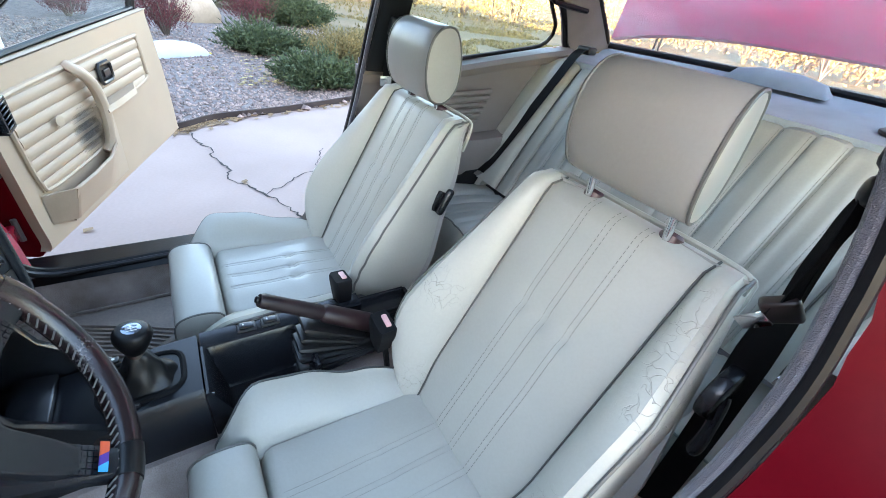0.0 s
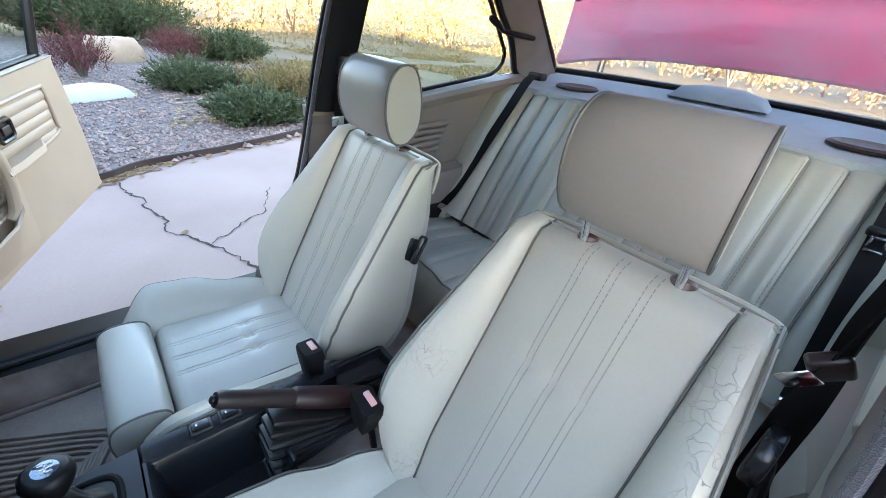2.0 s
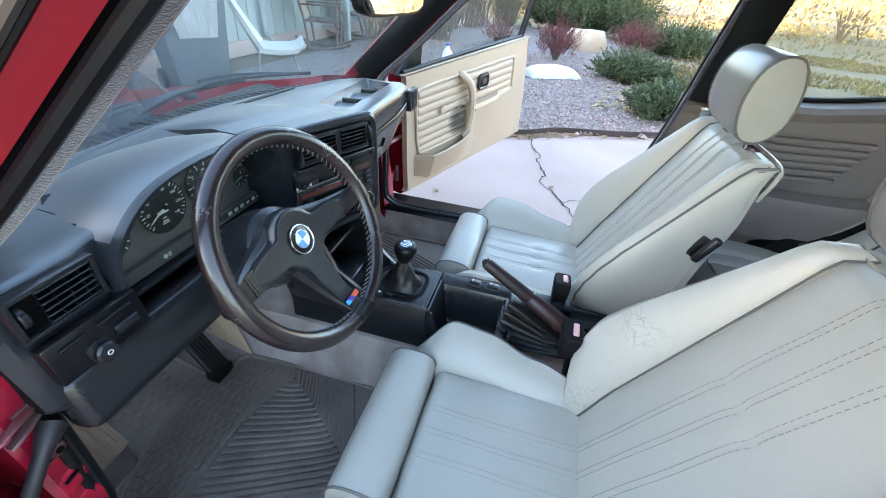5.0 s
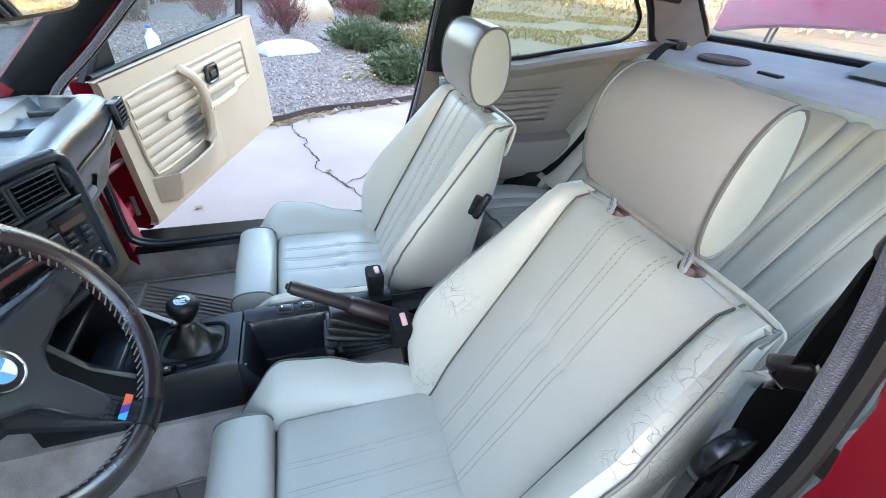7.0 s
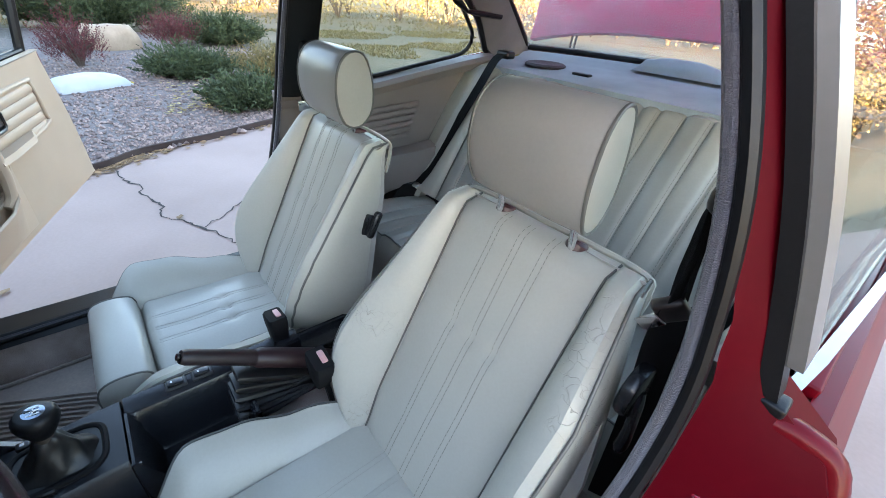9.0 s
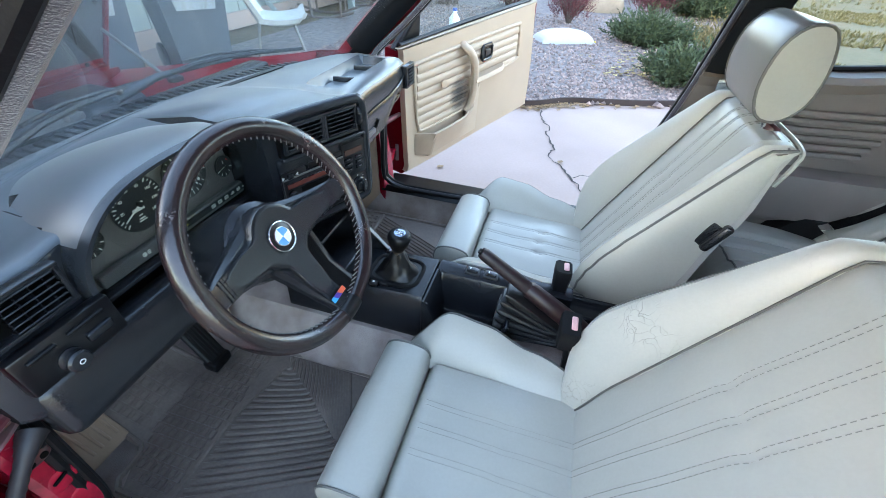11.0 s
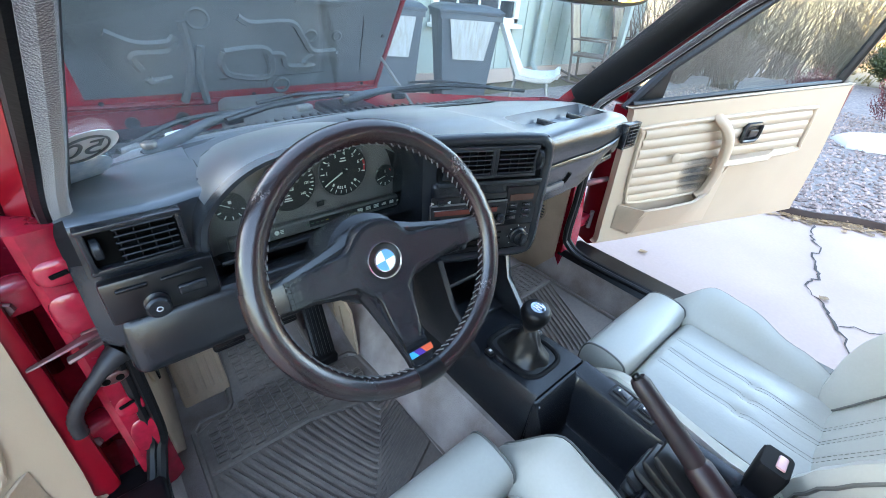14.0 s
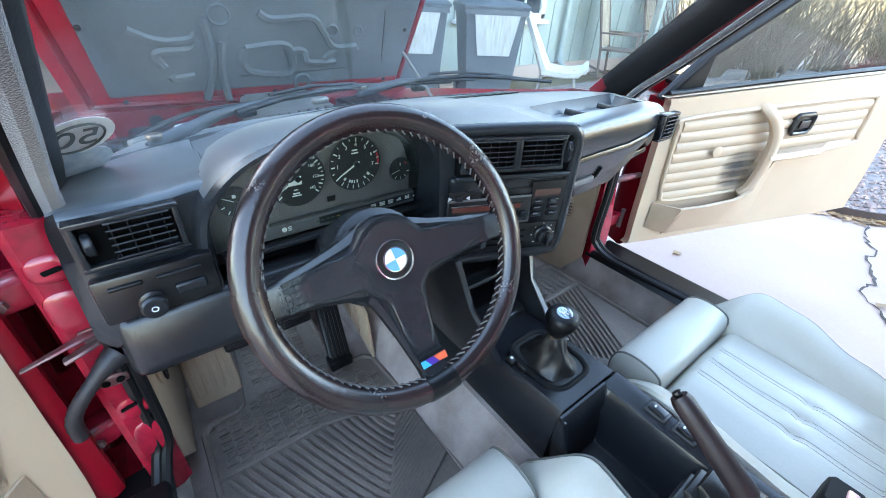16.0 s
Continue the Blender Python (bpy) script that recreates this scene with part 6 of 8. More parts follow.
        if sg < 0:
            part("panel_edge", tube(bmesh.new(), spline([S(0.790, -0.425, 0.36), S(0.800, -0.582, 0.60), S(0.798, -0.645, 0.78), S(0.780, -0.678, 0.862), S(0.748, -0.674, 0.884), S(0.715, -0.668, 0.886)], 24), 0.016, 10), RED, c, "rounded red edge of the quarter panel")
        part("belt_moulding", loft(bmesh.new(), [[S(x, y, z), S(x + 0.014, y, z - 0.004), S(x + 0.012, y, z - 0.026), S(x, y, z - 0.026)] for x, y, z in ((0.748 if sg > 0 else 0.712, -0.70, 0.955 + lo), (0.75 if sg > 0 else 0.724, -0.80, 0.956 + lo), (0.752, -1.2, 0.962 + lo), (0.745, -1.55, 0.966 + lo))]), mat("dull_bright_trim", (0.42, 0.42, 0.44), 0.25, 1.0, var=0.1, scale=12, bump=0), c, "bright belt-line moulding")
        # quarter window with hinged glass
        if sg > 0:
            W = [S(0.742, -0.79, 0.945), S(0.737, -1.06, 0.962), S(0.709, -1.46, 1.030), S(0.700, -1.492, 1.052), S(0.690, -1.505, 1.080), S(0.673, -1.492, 1.118), S(0.634, -1.385, 1.212), S(0.575, -1.225, 1.345), S(0.556, -0.77, 1.362)]
        else:
            W = [S(0.716, -0.735, 0.909), S(0.745, -1.50, 0.917), S(0.71, -1.50, 1.09), S(0.60, -1.36, 1.325), S(0.572, -0.73, 1.345)]
        gs = [q + S(-0.01, 0, 0) for a_, b_ in zip(W, W[1:] + W[:1]) for q in ((lerp(a_, b_, 0.1), lerp(a_, b_, 0.5), lerp(a_, b_, 0.9)) if sg > 0 else (lerp(a_, b_, 0.04), lerp(a_, b_, 0.3), lerp(a_, b_, 0.7), lerp(a_, b_, 0.96)))]
        gl = part("quarter_window", prism(bmesh.new(), W, (sg * 0.004, 0, 0)), GLASS, c, "hinged quarter window glass")
        gl.visible_shadow = False
        part("window_gasket", tube(bmesh.new(), gs, 0.008 if sg > 0 else 0.012, 8, True), RUBBER, gl)
        # hinged latch: knob on the glass, arm to the pillar
        lt = S(0.622, -1.375, 1.212)
        part("latch_knob", tube(bmesh.new(), spline([lt + S(0, 0.035, 0.022), lt + S(-0.012, 0.012, 0.006), lt + S(-0.01, -0.035, -0.022)], 8), [0.006, 0.011, 0.014, 0.014, 0.013, 0.011, 0.008, 0.006], 10), RUBBER, gl, "black latch knob")
        part("window_latch", tube(bmesh.new(), spline([lt + S(-0.008, -0.03, -0.020), lt + S(-0.002, -0.10, -0.026), lt + S(0.006, -0.235, -0.035)], 8), [0.006, 0.007, 0.009, 0.010, 0.0105, 0.0105, 0.0105, 0.010], 8), RUBBER, gl)
        # rear pillar, lined in cloth between two rubber edges, red outside
        fore = spline([S(0.712, -1.66, 1.015), S(0.700, -1.605, 1.048), S(0.688, -1.575, 1.085), S(0.650, -1.492, 1.172), S(0.612, -1.372, 1.257), S(0.558, -1.23, 1.385)], 14)
        aft = spline([S(0.705, -1.935, 1.035), S(0.694, -1.88, 1.068), S(0.650, -1.735, 1.175), S(0.607, -1.588, 1.28), S(0.560, -1.43, 1.392)], 14)
        part("rear_pillar_lining", slab(bmesh.new(), lambda i, j: lerp(fore[round(j * 13)], aft[round(j * 13)], i) + S(-0.012 - 0.010 * math.sin(math.pi * i), 0, 0), 6, 13, (sg * 0.01, 0, 0)), HEADLINER, c, "grey cloth pillar lining")
        part("rear_pillar", slab(bmesh.new(), lambda i, j: lerp(fore[round(j * 13)], aft[round(j * 13)], i) + S(0.014, 0, 0), 6, 13, (-sg * 0.01, 0, 0)), RED, c)
        part("pillar_gasket", tube(bmesh.new(), [q + S(-0.006, 0, 0) for q in fore], 0.0135, 8), RUBBER, c, "black rubber pillar edge")
        # sill of the opening, red under the glass
        part("window_sill", loft(bmesh.new(), [[S(x - 0.004, y, z - 0.006), S(x + 0.02, y, z - 0.010), S(x + 0.02, y, z - 0.03), S(x - 0.004, y, z - 0.03)] for x, y, z in ((0.742, -0.75, 0.937), (0.737, -1.06, 0.956), (0.712, -1.44, 1.020), (0.704, -1.60, 1.045))]) if sg > 0 else B(S(0.735, -1.1, 0.885), (0.02, 0.7, 0.02), 0.004), RED, c)
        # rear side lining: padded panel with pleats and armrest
        # darker on the passenger side; the driver's side takes the seat leather
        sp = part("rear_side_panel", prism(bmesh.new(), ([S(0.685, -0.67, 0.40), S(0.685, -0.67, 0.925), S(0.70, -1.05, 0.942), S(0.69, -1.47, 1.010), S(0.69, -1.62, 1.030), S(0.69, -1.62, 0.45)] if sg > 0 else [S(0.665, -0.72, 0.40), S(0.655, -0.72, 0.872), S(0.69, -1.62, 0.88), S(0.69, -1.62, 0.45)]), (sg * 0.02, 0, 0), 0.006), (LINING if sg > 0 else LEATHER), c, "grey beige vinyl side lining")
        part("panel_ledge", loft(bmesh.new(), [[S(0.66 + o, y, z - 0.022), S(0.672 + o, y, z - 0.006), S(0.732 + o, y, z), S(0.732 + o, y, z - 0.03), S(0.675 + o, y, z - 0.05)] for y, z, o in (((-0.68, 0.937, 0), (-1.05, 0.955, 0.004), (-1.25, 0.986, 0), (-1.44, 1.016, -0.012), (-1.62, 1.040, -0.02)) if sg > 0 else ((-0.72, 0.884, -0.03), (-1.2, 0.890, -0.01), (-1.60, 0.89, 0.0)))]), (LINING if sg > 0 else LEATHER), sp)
        for k in range(6 if sg > 0 else 0):
            z = 0.845 - k * 0.024
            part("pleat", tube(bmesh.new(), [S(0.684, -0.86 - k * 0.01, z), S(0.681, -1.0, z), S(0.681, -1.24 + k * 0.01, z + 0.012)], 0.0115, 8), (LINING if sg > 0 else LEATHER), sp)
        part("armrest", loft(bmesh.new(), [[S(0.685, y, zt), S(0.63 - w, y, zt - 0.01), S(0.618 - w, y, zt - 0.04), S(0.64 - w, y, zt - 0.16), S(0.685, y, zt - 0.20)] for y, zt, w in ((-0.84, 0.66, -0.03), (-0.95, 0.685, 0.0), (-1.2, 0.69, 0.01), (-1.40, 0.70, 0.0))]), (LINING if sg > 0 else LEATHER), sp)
        # body side ahead of the door: hinge pillar and wing
        if sg < 0:
            ring_ = ((0.606, 0.318, 0.3), (0.622, 0.306, 0.3), (0.648, 0.302, 0.6), (0.658, 0.308, 0.6), (0.666, 0.42, 1), (0.79, 0.45, 1), (0.79, 0.50, 1), (0.62, 0.50, 1))
        else:
            ring_ = ((0.634, 0.318, 0.3), (0.66, 0.31, 0.3), (0.698, 0.30, 0.6), (0.706, 0.315, 0.6), (0.712, 0.42, 1), (0.79, 0.44, 1), (0.79, 0.50, 1), (0.68, 0.50, 1))
        lean = lambda z: curve1([(0.30, 0.0), (0.45, 0.01), (0.66, 0.06), (0.86, 0.13)], z) if sg > 0 else 0.0
        hp = part("hinge_pillar", loft(bmesh.new(), [[S(x, y + lean(z) * k, z) for x, y, k in ring_] for z in (0.30, 0.45, 0.66, 0.86 if sg < 0 else 0.80)]), REDDUST, c, "dusty red hinge pillar")
        if sg < 0:
            # pressings, slot and brackets on the driver's pillar
            def boss(x, y, z, sx, sz, depth, m, name):
                b_ = bmesh.new()
                loft(b_, [[Vector((-x + math.copysign(abs(math.cos(a)) ** 0.7, math.cos(a)) * sx * k, y - depth * h_, z + math.copysign(abs(math.sin(a)) ** 0.7, math.sin(a)) * sz * k)) for a in (2 * math.pi * q / 28 for q in range(28))] for k, h_ in ((1.0, -0.3), (0.95, 0.35), (0.8, 0.75), (0.5, 0.97), (0.05, 1.0))])
                return part(name, b_, m, hp)
            boss(0.632, 0.304, 0.735, 0.024, 0.034, 0.007, REDDUST, "pressed_dome")
            boss(0.630, 0.306, 0.800, 0.024, 0.020, 0.007, REDDUST, "hinge_plate")
            part("hinge_slot", B((-0.628, 0.298, 0.800), (0.020, 0.004, 0.007), 0.002, 2, rot(0, -12, 0)), VENTDARK, hp)
            boss(0.631, 0.305, 0.535, 0.021, 0.022, 0.004, REDDUST, "hinge_bracket")
            part("bracket_slot", B((-0.632, 0.2985, 0.545), (0.022, 0.004, 0.006), 0.002, 2, rot(0, -14, 0)), VENTDARK, hp)
            boss(0.630, 0.305, 0.455, 0.022, 0.042, 0.004, REDDUST, "pressed_panel")
            pl = boss(0.631, 0.303, 0.606, 0.020, 0.012, 0.006, GREASE, "oval_plate")
            for u in (-0.009, 0.008):
                part("plate_hole", disc(bmesh.new(), Vector((-0.631 + u, 0.2985, 0.606)), (0, -1, 0), 0.0052, 0.003, 14), VENTDARK, pl)
            part("door_check", tube(bmesh.new(), spline([(-0.612, 0.300, 0.700), (-0.640, 0.288, 0.700), (-0.668, 0.284, 0.694), (-0.70, 0.288, 0.682)], 14), [0.007, 0.008, 0.0085, 0.008, 0.0075, 0.007, 0.0065, 0.006, 0.006, 0.0055, 0.005, 0.005, 0.0045, 0.004], 8, flat=0.5), GREASE, c, "greasy grey door check arm")
            part("check_strap", tube(bmesh.new(), spline([(-0.612, 0.298, 0.686), (-0.640, 0.287, 0.682), (-0.660, 0.286, 0.676)], 8), 0.007, 8, flat=0.6), GREASE, c)
            part("check_plate", B((-0.624, 0.298, 0.692), (0.026, 0.006, 0.030), 0.003, 2, rot(0, -8, 0)), GREASE, c)
            part("wiring_boot", tube(bmesh.new(), spline([(-0.612, 0.300, 0.650), (-0.630, 0.290, 0.642), (-0.655, 0.284, 0.620), (-0.676, 0.284, 0.595), (-0.690, 0.290, 0.565), (-0.694, 0.296, 0.53)], 30), [0.019 - 0.0095 * min(1, k / 9) + 0.0010 * (k % 2) for k in range(30)], 12), mat("grey_rubber", (0.022, 0.020, 0.023), 0.55, var=0.2, scale=20), c, "grey ribbed rubber wiring boot")
            for z in (0.475, 0.76):
                h = part("door_hinge", B((-0.700, 0.345, z), (0.075, 0.045, 0.045), 0.010, 3, rot(0, 0, 18)), REDDUST, c)
                part("hinge_pin", tube(bmesh.new(), [(-0.728, 0.322, z - 0.036), (-0.728, 0.322, z + 0.036)], 0.009, 10), GREYMETAL, h)
                part("hinge_bolt", disc(bmesh.new(), Vector((-0.690, 0.322, z)), (-0.3, -1, 0), 0.009, 0.007, 6, 0.001), GREASE, h)
            for z0, z1 in ((0.70, 0.56), (0.43, 0.33)):
                part("pressed_rib", tube(bmesh.new(), [(-0.702, 0.425, z0), (-0.706, 0.425, z1)], 0.010, 8), SHADERED, c)
        else:
            for z in (0.45, 0.73):
                h = part("door_hinge", B(S(0.755, 0.345 + (z - 0.45) * 0.2, z), (0.06, 0.05, 0.045), 0.008), REDDUST, c)
                part("hinge_pin", tube(bmesh.new(), [S(0.785, 0.32 + (z - 0.45) * 0.2, z - 0.035), S(0.785, 0.32 + (z - 0.45) * 0.2, z + 0.035)], 0.008, 8), GREYMETAL, h)
            part("door_check", tube(bmesh.new(), [S(0.70, 0.345, 0.60), S(0.735, 0.325, 0.612), S(0.80, 0.30, 0.62)], [0.009, 0.012, 0.008], 8), GREASE, c, "greasy door check strap")
        def wing(i, j):
            y, z = lerp(0.40, 1.85, i), lerp(0.30, 0.885 if sg < 0 else 0.845, j)
            return S(curve1([(0.3, 0.79), (0.6, 0.825), (0.885, 0.765)], z) - 0.05 * i * i, y, z - 0.27 * max(0, i - 0.12) ** 0.9 * j)
        part("front_wing", slab(bmesh.new(), wing, 14, 10, (-sg * 0.02, 0, 0)), RED, c)
        part("inner_wing", slab(bmesh.new(), lambda i, j: S(lerp(0.74, 0.56, j), lerp(0.62, 1.8, i), lerp(0.83 - 0.21 * i, 0.60, j)), 8, 5, (0, 0, -0.02)), LITRED, c)
    # rear end: deck, shelf, window
    part("parcel_shelf", slab(bmesh.new(), lambda i, j: Vector((lerp(-0.66, 0.66, i), lerp(-1.565, -1.865, j) - 0.18 * (1 - (2 * i - 1) ** 2) * j, 1.002 + 0.030 * j + (0.014 if j > 0.82 else 0))), 14, 12, (0, 0, -0.03)), SHELF, c, "grey felt parcel shelf")
    for x in (-0.42, 0.42):
        sp = part("shelf_speaker", lathe(bmesh.new(), Vector((x * 1.08, -1.73, 1.012)), (0, 0, 1), [(0.085, 0), (0.086, 0.008), (0.076, 0.014), (0.05, 0.010), (0.001, 0.009)], 30), mat("brown_grille", (0.028, 0.014, 0.015), 0.5, fine=500, bump=0.6), c)
    part("shelf_vent", B((0.25, -1.70, 1.013), (0.075, 0.03, 0.012), 0.004), RUBBER, c)
    part("brake_lamp_cover", loft(bmesh.new(), [[Vector((x, y + 0.09, 1.036)) + Vector((0, 0, h * math.sin(math.pi * k / 8))) + Vector((0, 0.05 * math.cos(math.pi * k / 8), 0)) for k in range(9)] for x, y, h in ((-0.17, -2.05, 0.005), (-0.14, -2.05, 0.040), (-0.06, -2.05, 0.055), (0.06, -2.05, 0.055), (0.14, -2.05, 0.040), (0.17, -2.05, 0.005))]), SHELF, c, "grey felt cover of the high brake lamp")
    def rwin(i, j):
        x = lerp(-0.694, 0.694, i) * lerp(1.0, 0.807, j)
        k = 1 - (2 * i - 1) ** 2
        return Vector((x, lerp(-1.885, -1.43, j) - lerp(0.165, 0.10, j) * k, lerp(1.058, 1.392, j) + 0.03 * k * j))
    g = part("rear_window", slab(bmesh.new(), rwin, 12, 8, (0, -0.003, 0.003)), HAZIER, c, "rear window with fine heater lines")
    g.visible_shadow = False
    hm = mat("heater_wire", (0.30, 0.13, 0.14), 0.6, bump=0)
    for k in range(1, 12):
        part("heater_wire", tube(bmesh.new(), [rwin(i / 12, k / 12) + Vector((0, 0.002, 0)) for i in range(13)], 0.00028, 4), hm, g)
    part("rear_gasket", tube(bmesh.new(), [rwin(i / 12, 0) for i in range(13)] + [rwin(1, j / 8) for j in range(1, 9)] + [rwin(i / 12, 1) for i in range(11, -1, -1)] + [rwin(0, j / 8) for j in range(7, 0, -1)], 0.014, 8, True), RUBBER, g)
    part("rear_deck", slab(bmesh.new(), lambda i, j: Vector((lerp(-0.74, 0.74, i), lerp(-1.885, -2.36, j) - lerp(0.18, 0.05, j) * (1 - (2 * i - 1) ** 2), 0.985 - 0.02 * j)), 10, 3, (0, 0, -0.03)), RED, c)
    def boot(i, j):
        x = lerp(-0.74, 0.74, i)
        k = abs(x / 0.74)
        return Vector((x * (1 + 0.02 * j), lerp(-1.95, -2.10, j) - 0.12 * (1 - k * k), lerp(1.155, 1.85, j) - 0.07 * k ** 3 * (1 - j)))
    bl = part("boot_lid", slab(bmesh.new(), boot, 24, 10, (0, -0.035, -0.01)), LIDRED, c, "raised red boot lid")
    for sg in (-1, 1):
        for e in (0, 0.022):
            part("boot_hinge", tube(bmesh.new(), spline([(sg * (0.54 + e), -2.16, 0.96), (sg * (0.54 + e), -2.04, 1.03), (sg * (0.54 + e), -2.05, 1.17)], 8), 0.006, 6), RUBBER, bl, "black boot lid hinge arm")
    part("tail_panel", B((0, -2.72, 0.62), (1.42, 0.06, 0.62), 0.03), RED, c)
    part("under_floor", B((0, -0.6, 0.21), (1.40, 4.1, 0.04), 0.01), RUBBER, c)
    # screen and scuttle
    def screen(i, j):
        x = lerp(-0.625, 0.625, i) * lerp(1.0, 0.80, j)
        k = 1 - (2 * i - 1) ** 2
        return Vector((x, lerp(0.415, -0.06, j) + 0.17 * k * (1 - j) + 0.07 * k * j, lerp(0.862, 1.285, j) + 0.045 * k * j))
    w = part("windscreen", slab(bmesh.new(), screen, 16, 10, (0, 0.003, 0.003)), HAZY, c, "clear windscreen with two round stickers")
    w.visible_shadow = False
    part("screen_gasket", tube(bmesh.new(), [screen(i / 16, 0) for i in range(17)] + [screen(1, j / 10) for j in range(1, 11)] + [screen(i / 16, 1) for i in range(15, -1, -1)] + [screen(0, j / 10) for j in range(9, 0, -1)], 0.011, 8, True), RUBBER, w)
    part("scuttle", slab(bmesh.new(), lambda i, j: screen(i, 0) + Vector((0, 0.012 + 0.13 * j, -0.012 - 0.02 * j)), 16, 4, (0, 0, -0.02)), RUBBER, c, "black scuttle grille below the windscreen")
    gr = bmesh.new()
    for k in range(46):
        i = 0.08 + 0.84 * k / 45
        p = screen(i, 0)
        rbox(gr, p + Vector((0, 0.085, -0.018)), (0.010, 0.07, 0.006), 0)
    part("scuttle_slats", gr, GLOSSBLACK, c)
    arm = mat("dusty_wiper_grey", (0.035, 0.042, 0.05), 0.5, var=0.15, scale=20)
    for p0, p1, p2 in (((-0.47, 0.50, 0.872), (-0.265, 0.645, 0.885), (0.07, 0.71, 0.88)), ((0.0, 0.70, 0.872), (0.22, 0.70, 0.885), (0.52, 0.60, 0.88))):
        p0, p1, p2 = Vector(p0), Vector(p1), Vector(p2)
        wp = part("wiper", tube(bmesh.new(), [p0 + Vector((-0.02, -0.006, -0.004)), p0, lerp(p0, p1, 0.5) + Vector((0, 0, 0.008)), p1, lerp(p1, p2, 0.4)], [0.008, 0.013, 0.009, 0.006, 0.004], 10), arm, c, "grey wiper arm at rest")
        part("blade", tube(bmesh.new(), [lerp(p0, p2, f) + Vector((0, 0.035 * math.sin(math.pi * f), 0.016 * math.sin(math.pi * f))) for f in (0.25, 0.45, 0.65, 0.85, 1.0, 1.12)], 0.006, 6), RUBBER, wp)
        part("blade_bridge", tube(bmesh.new(), [lerp(p0, p2, f) + Vector((0, 0.05 * math.sin(math.pi * f), 0.026 * math.sin(math.pi * f))) for f in (0.4, 0.6, 0.8, 0.95)], 0.004, 6), RUBBER, wp)
        part("arm_nut", disc(bmesh.new(), p0 + Vector((-0.008, -0.003, 0.006)), (0, 0, 1), 0.012, 0.010, 16, 0.003), STEEL, wp)
    for k, (x, y, m) in enumerate(((-0.50, 0.55, GREYMETAL), (-0.42, 0.60, WHITE), (-0.30, 0.66, RUBBER), (-0.12, 0.70, GREYMETAL), (-0.56, 0.50, REDDUST), (0.18, 0.72, RUBBER))):
        part("scuttle_clip", B((x, y, 0.862), (0.04, 0.022, 0.016), 0.005, 2, rot(0, 0, 35 - k * 9)), m, c)
    part("scuttle_cable", tube(bmesh.new(), spline([(-0.52, 0.54, 0.865), (-0.40, 0.64, 0.878), (-0.22, 0.70, 0.872), (0.02, 0.74, 0.876), (0.3, 0.72, 0.87)], 24), 0.005, 6), RUBBER, c)
    # engine bay
    part("engine_bay_floor", B((0, 1.25, 0.42), (1.1, 1.2, 0.06), 0.01), RUBBER, c)
    part("bulkhead_rail", B((0, 0.82, 0.765), (1.36, 0.05, 0.05), 0.01), RUBBER, c)
    part("engine_block", B((0.02, 1.25, 0.58), (0.30, 0.66, 0.26), 0.04), GREYMETAL, c)
    for x, y, sx, sy, sz in ((-0.44, 0.98, 0.2, 0.2, 0.16), (-0.42, 1.35, 0.2, 0.26, 0.2), (0.42, 1.0, 0.18, 0.24, 0.18), (0.42, 1.45, 0.24, 0.3, 0.2)):
        part("engine_box", B((x, y, 0.55), (sx, sy, sz), 0.02), RUBBER, c)
    for k in range(5):
        part("hose", tube(bmesh.new(), spline([(-0.5 + k * 0.22, 0.90, 0.62), (-0.42 + k * 0.2, 1.0, 0.68), (-0.4 + k * 0.21, 1.15, 0.66), (-0.3 + k * 0.18, 1.3, 0.62)], 14), 0.014, 8), RUBBER, c)
    part("nose_panel", B((0, 1.84, 0.56), (1.45, 0.05, 0.30), 0.02), RED, c)
    # bonnet, hinged at the nose, standing open
    h0, ang = Vector((0.085, 1.66, 0.655)), radians(66)
    du, dn = Vector((0, -math.cos(ang), math.sin(ang))), Vector((0, -math.sin(ang), -math.cos(ang)))
    def bon(x, a, d=0.0):
        return h0 + Vector((x, 0, 0)) + du * a + dn * d
    bt = part("bonnet", slab(bmesh.new(), lambda i, j: bon(lerp(-0.84 * lerp(0.86, 1.0, j), lerp(0.588, 0.70, j), i), 1.12 * j, 0.02 * (2 * i - 1) ** 2), 12, 10, -dn * 0.012), LITRED, c, "open red bonnet with black felt lining")
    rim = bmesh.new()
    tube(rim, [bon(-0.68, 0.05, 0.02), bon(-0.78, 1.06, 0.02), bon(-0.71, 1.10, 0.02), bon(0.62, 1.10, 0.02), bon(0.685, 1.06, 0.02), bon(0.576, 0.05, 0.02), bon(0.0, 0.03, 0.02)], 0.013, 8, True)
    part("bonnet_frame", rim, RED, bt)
    lin = part("bonnet_lining", slab(bmesh.new(), lambda i, j: bon(lerp(-0.665 * lerp(0.93, 1.05, j), lerp(0.562, 0.665, j), i), lerp(0.085, 1.04, j), 0.016 + 0.004 * noise.noise(Vector((i * 6, j * 5, 1)))), 20, 16, dn * 0.01), mat("black_felt", (0.035, 0.042, 0.046), 0.75, scale=5, fine=120, bump=0.5, col2=(0.065, 0.075, 0.08)), bt, "black quilted bonnet felt")
    # pressed ridges, rings and creases in the felt
    def em(u, v):
        return bon(lerp(-0.71, 0.62, u), lerp(0.03, 0.39, v), 0.025)
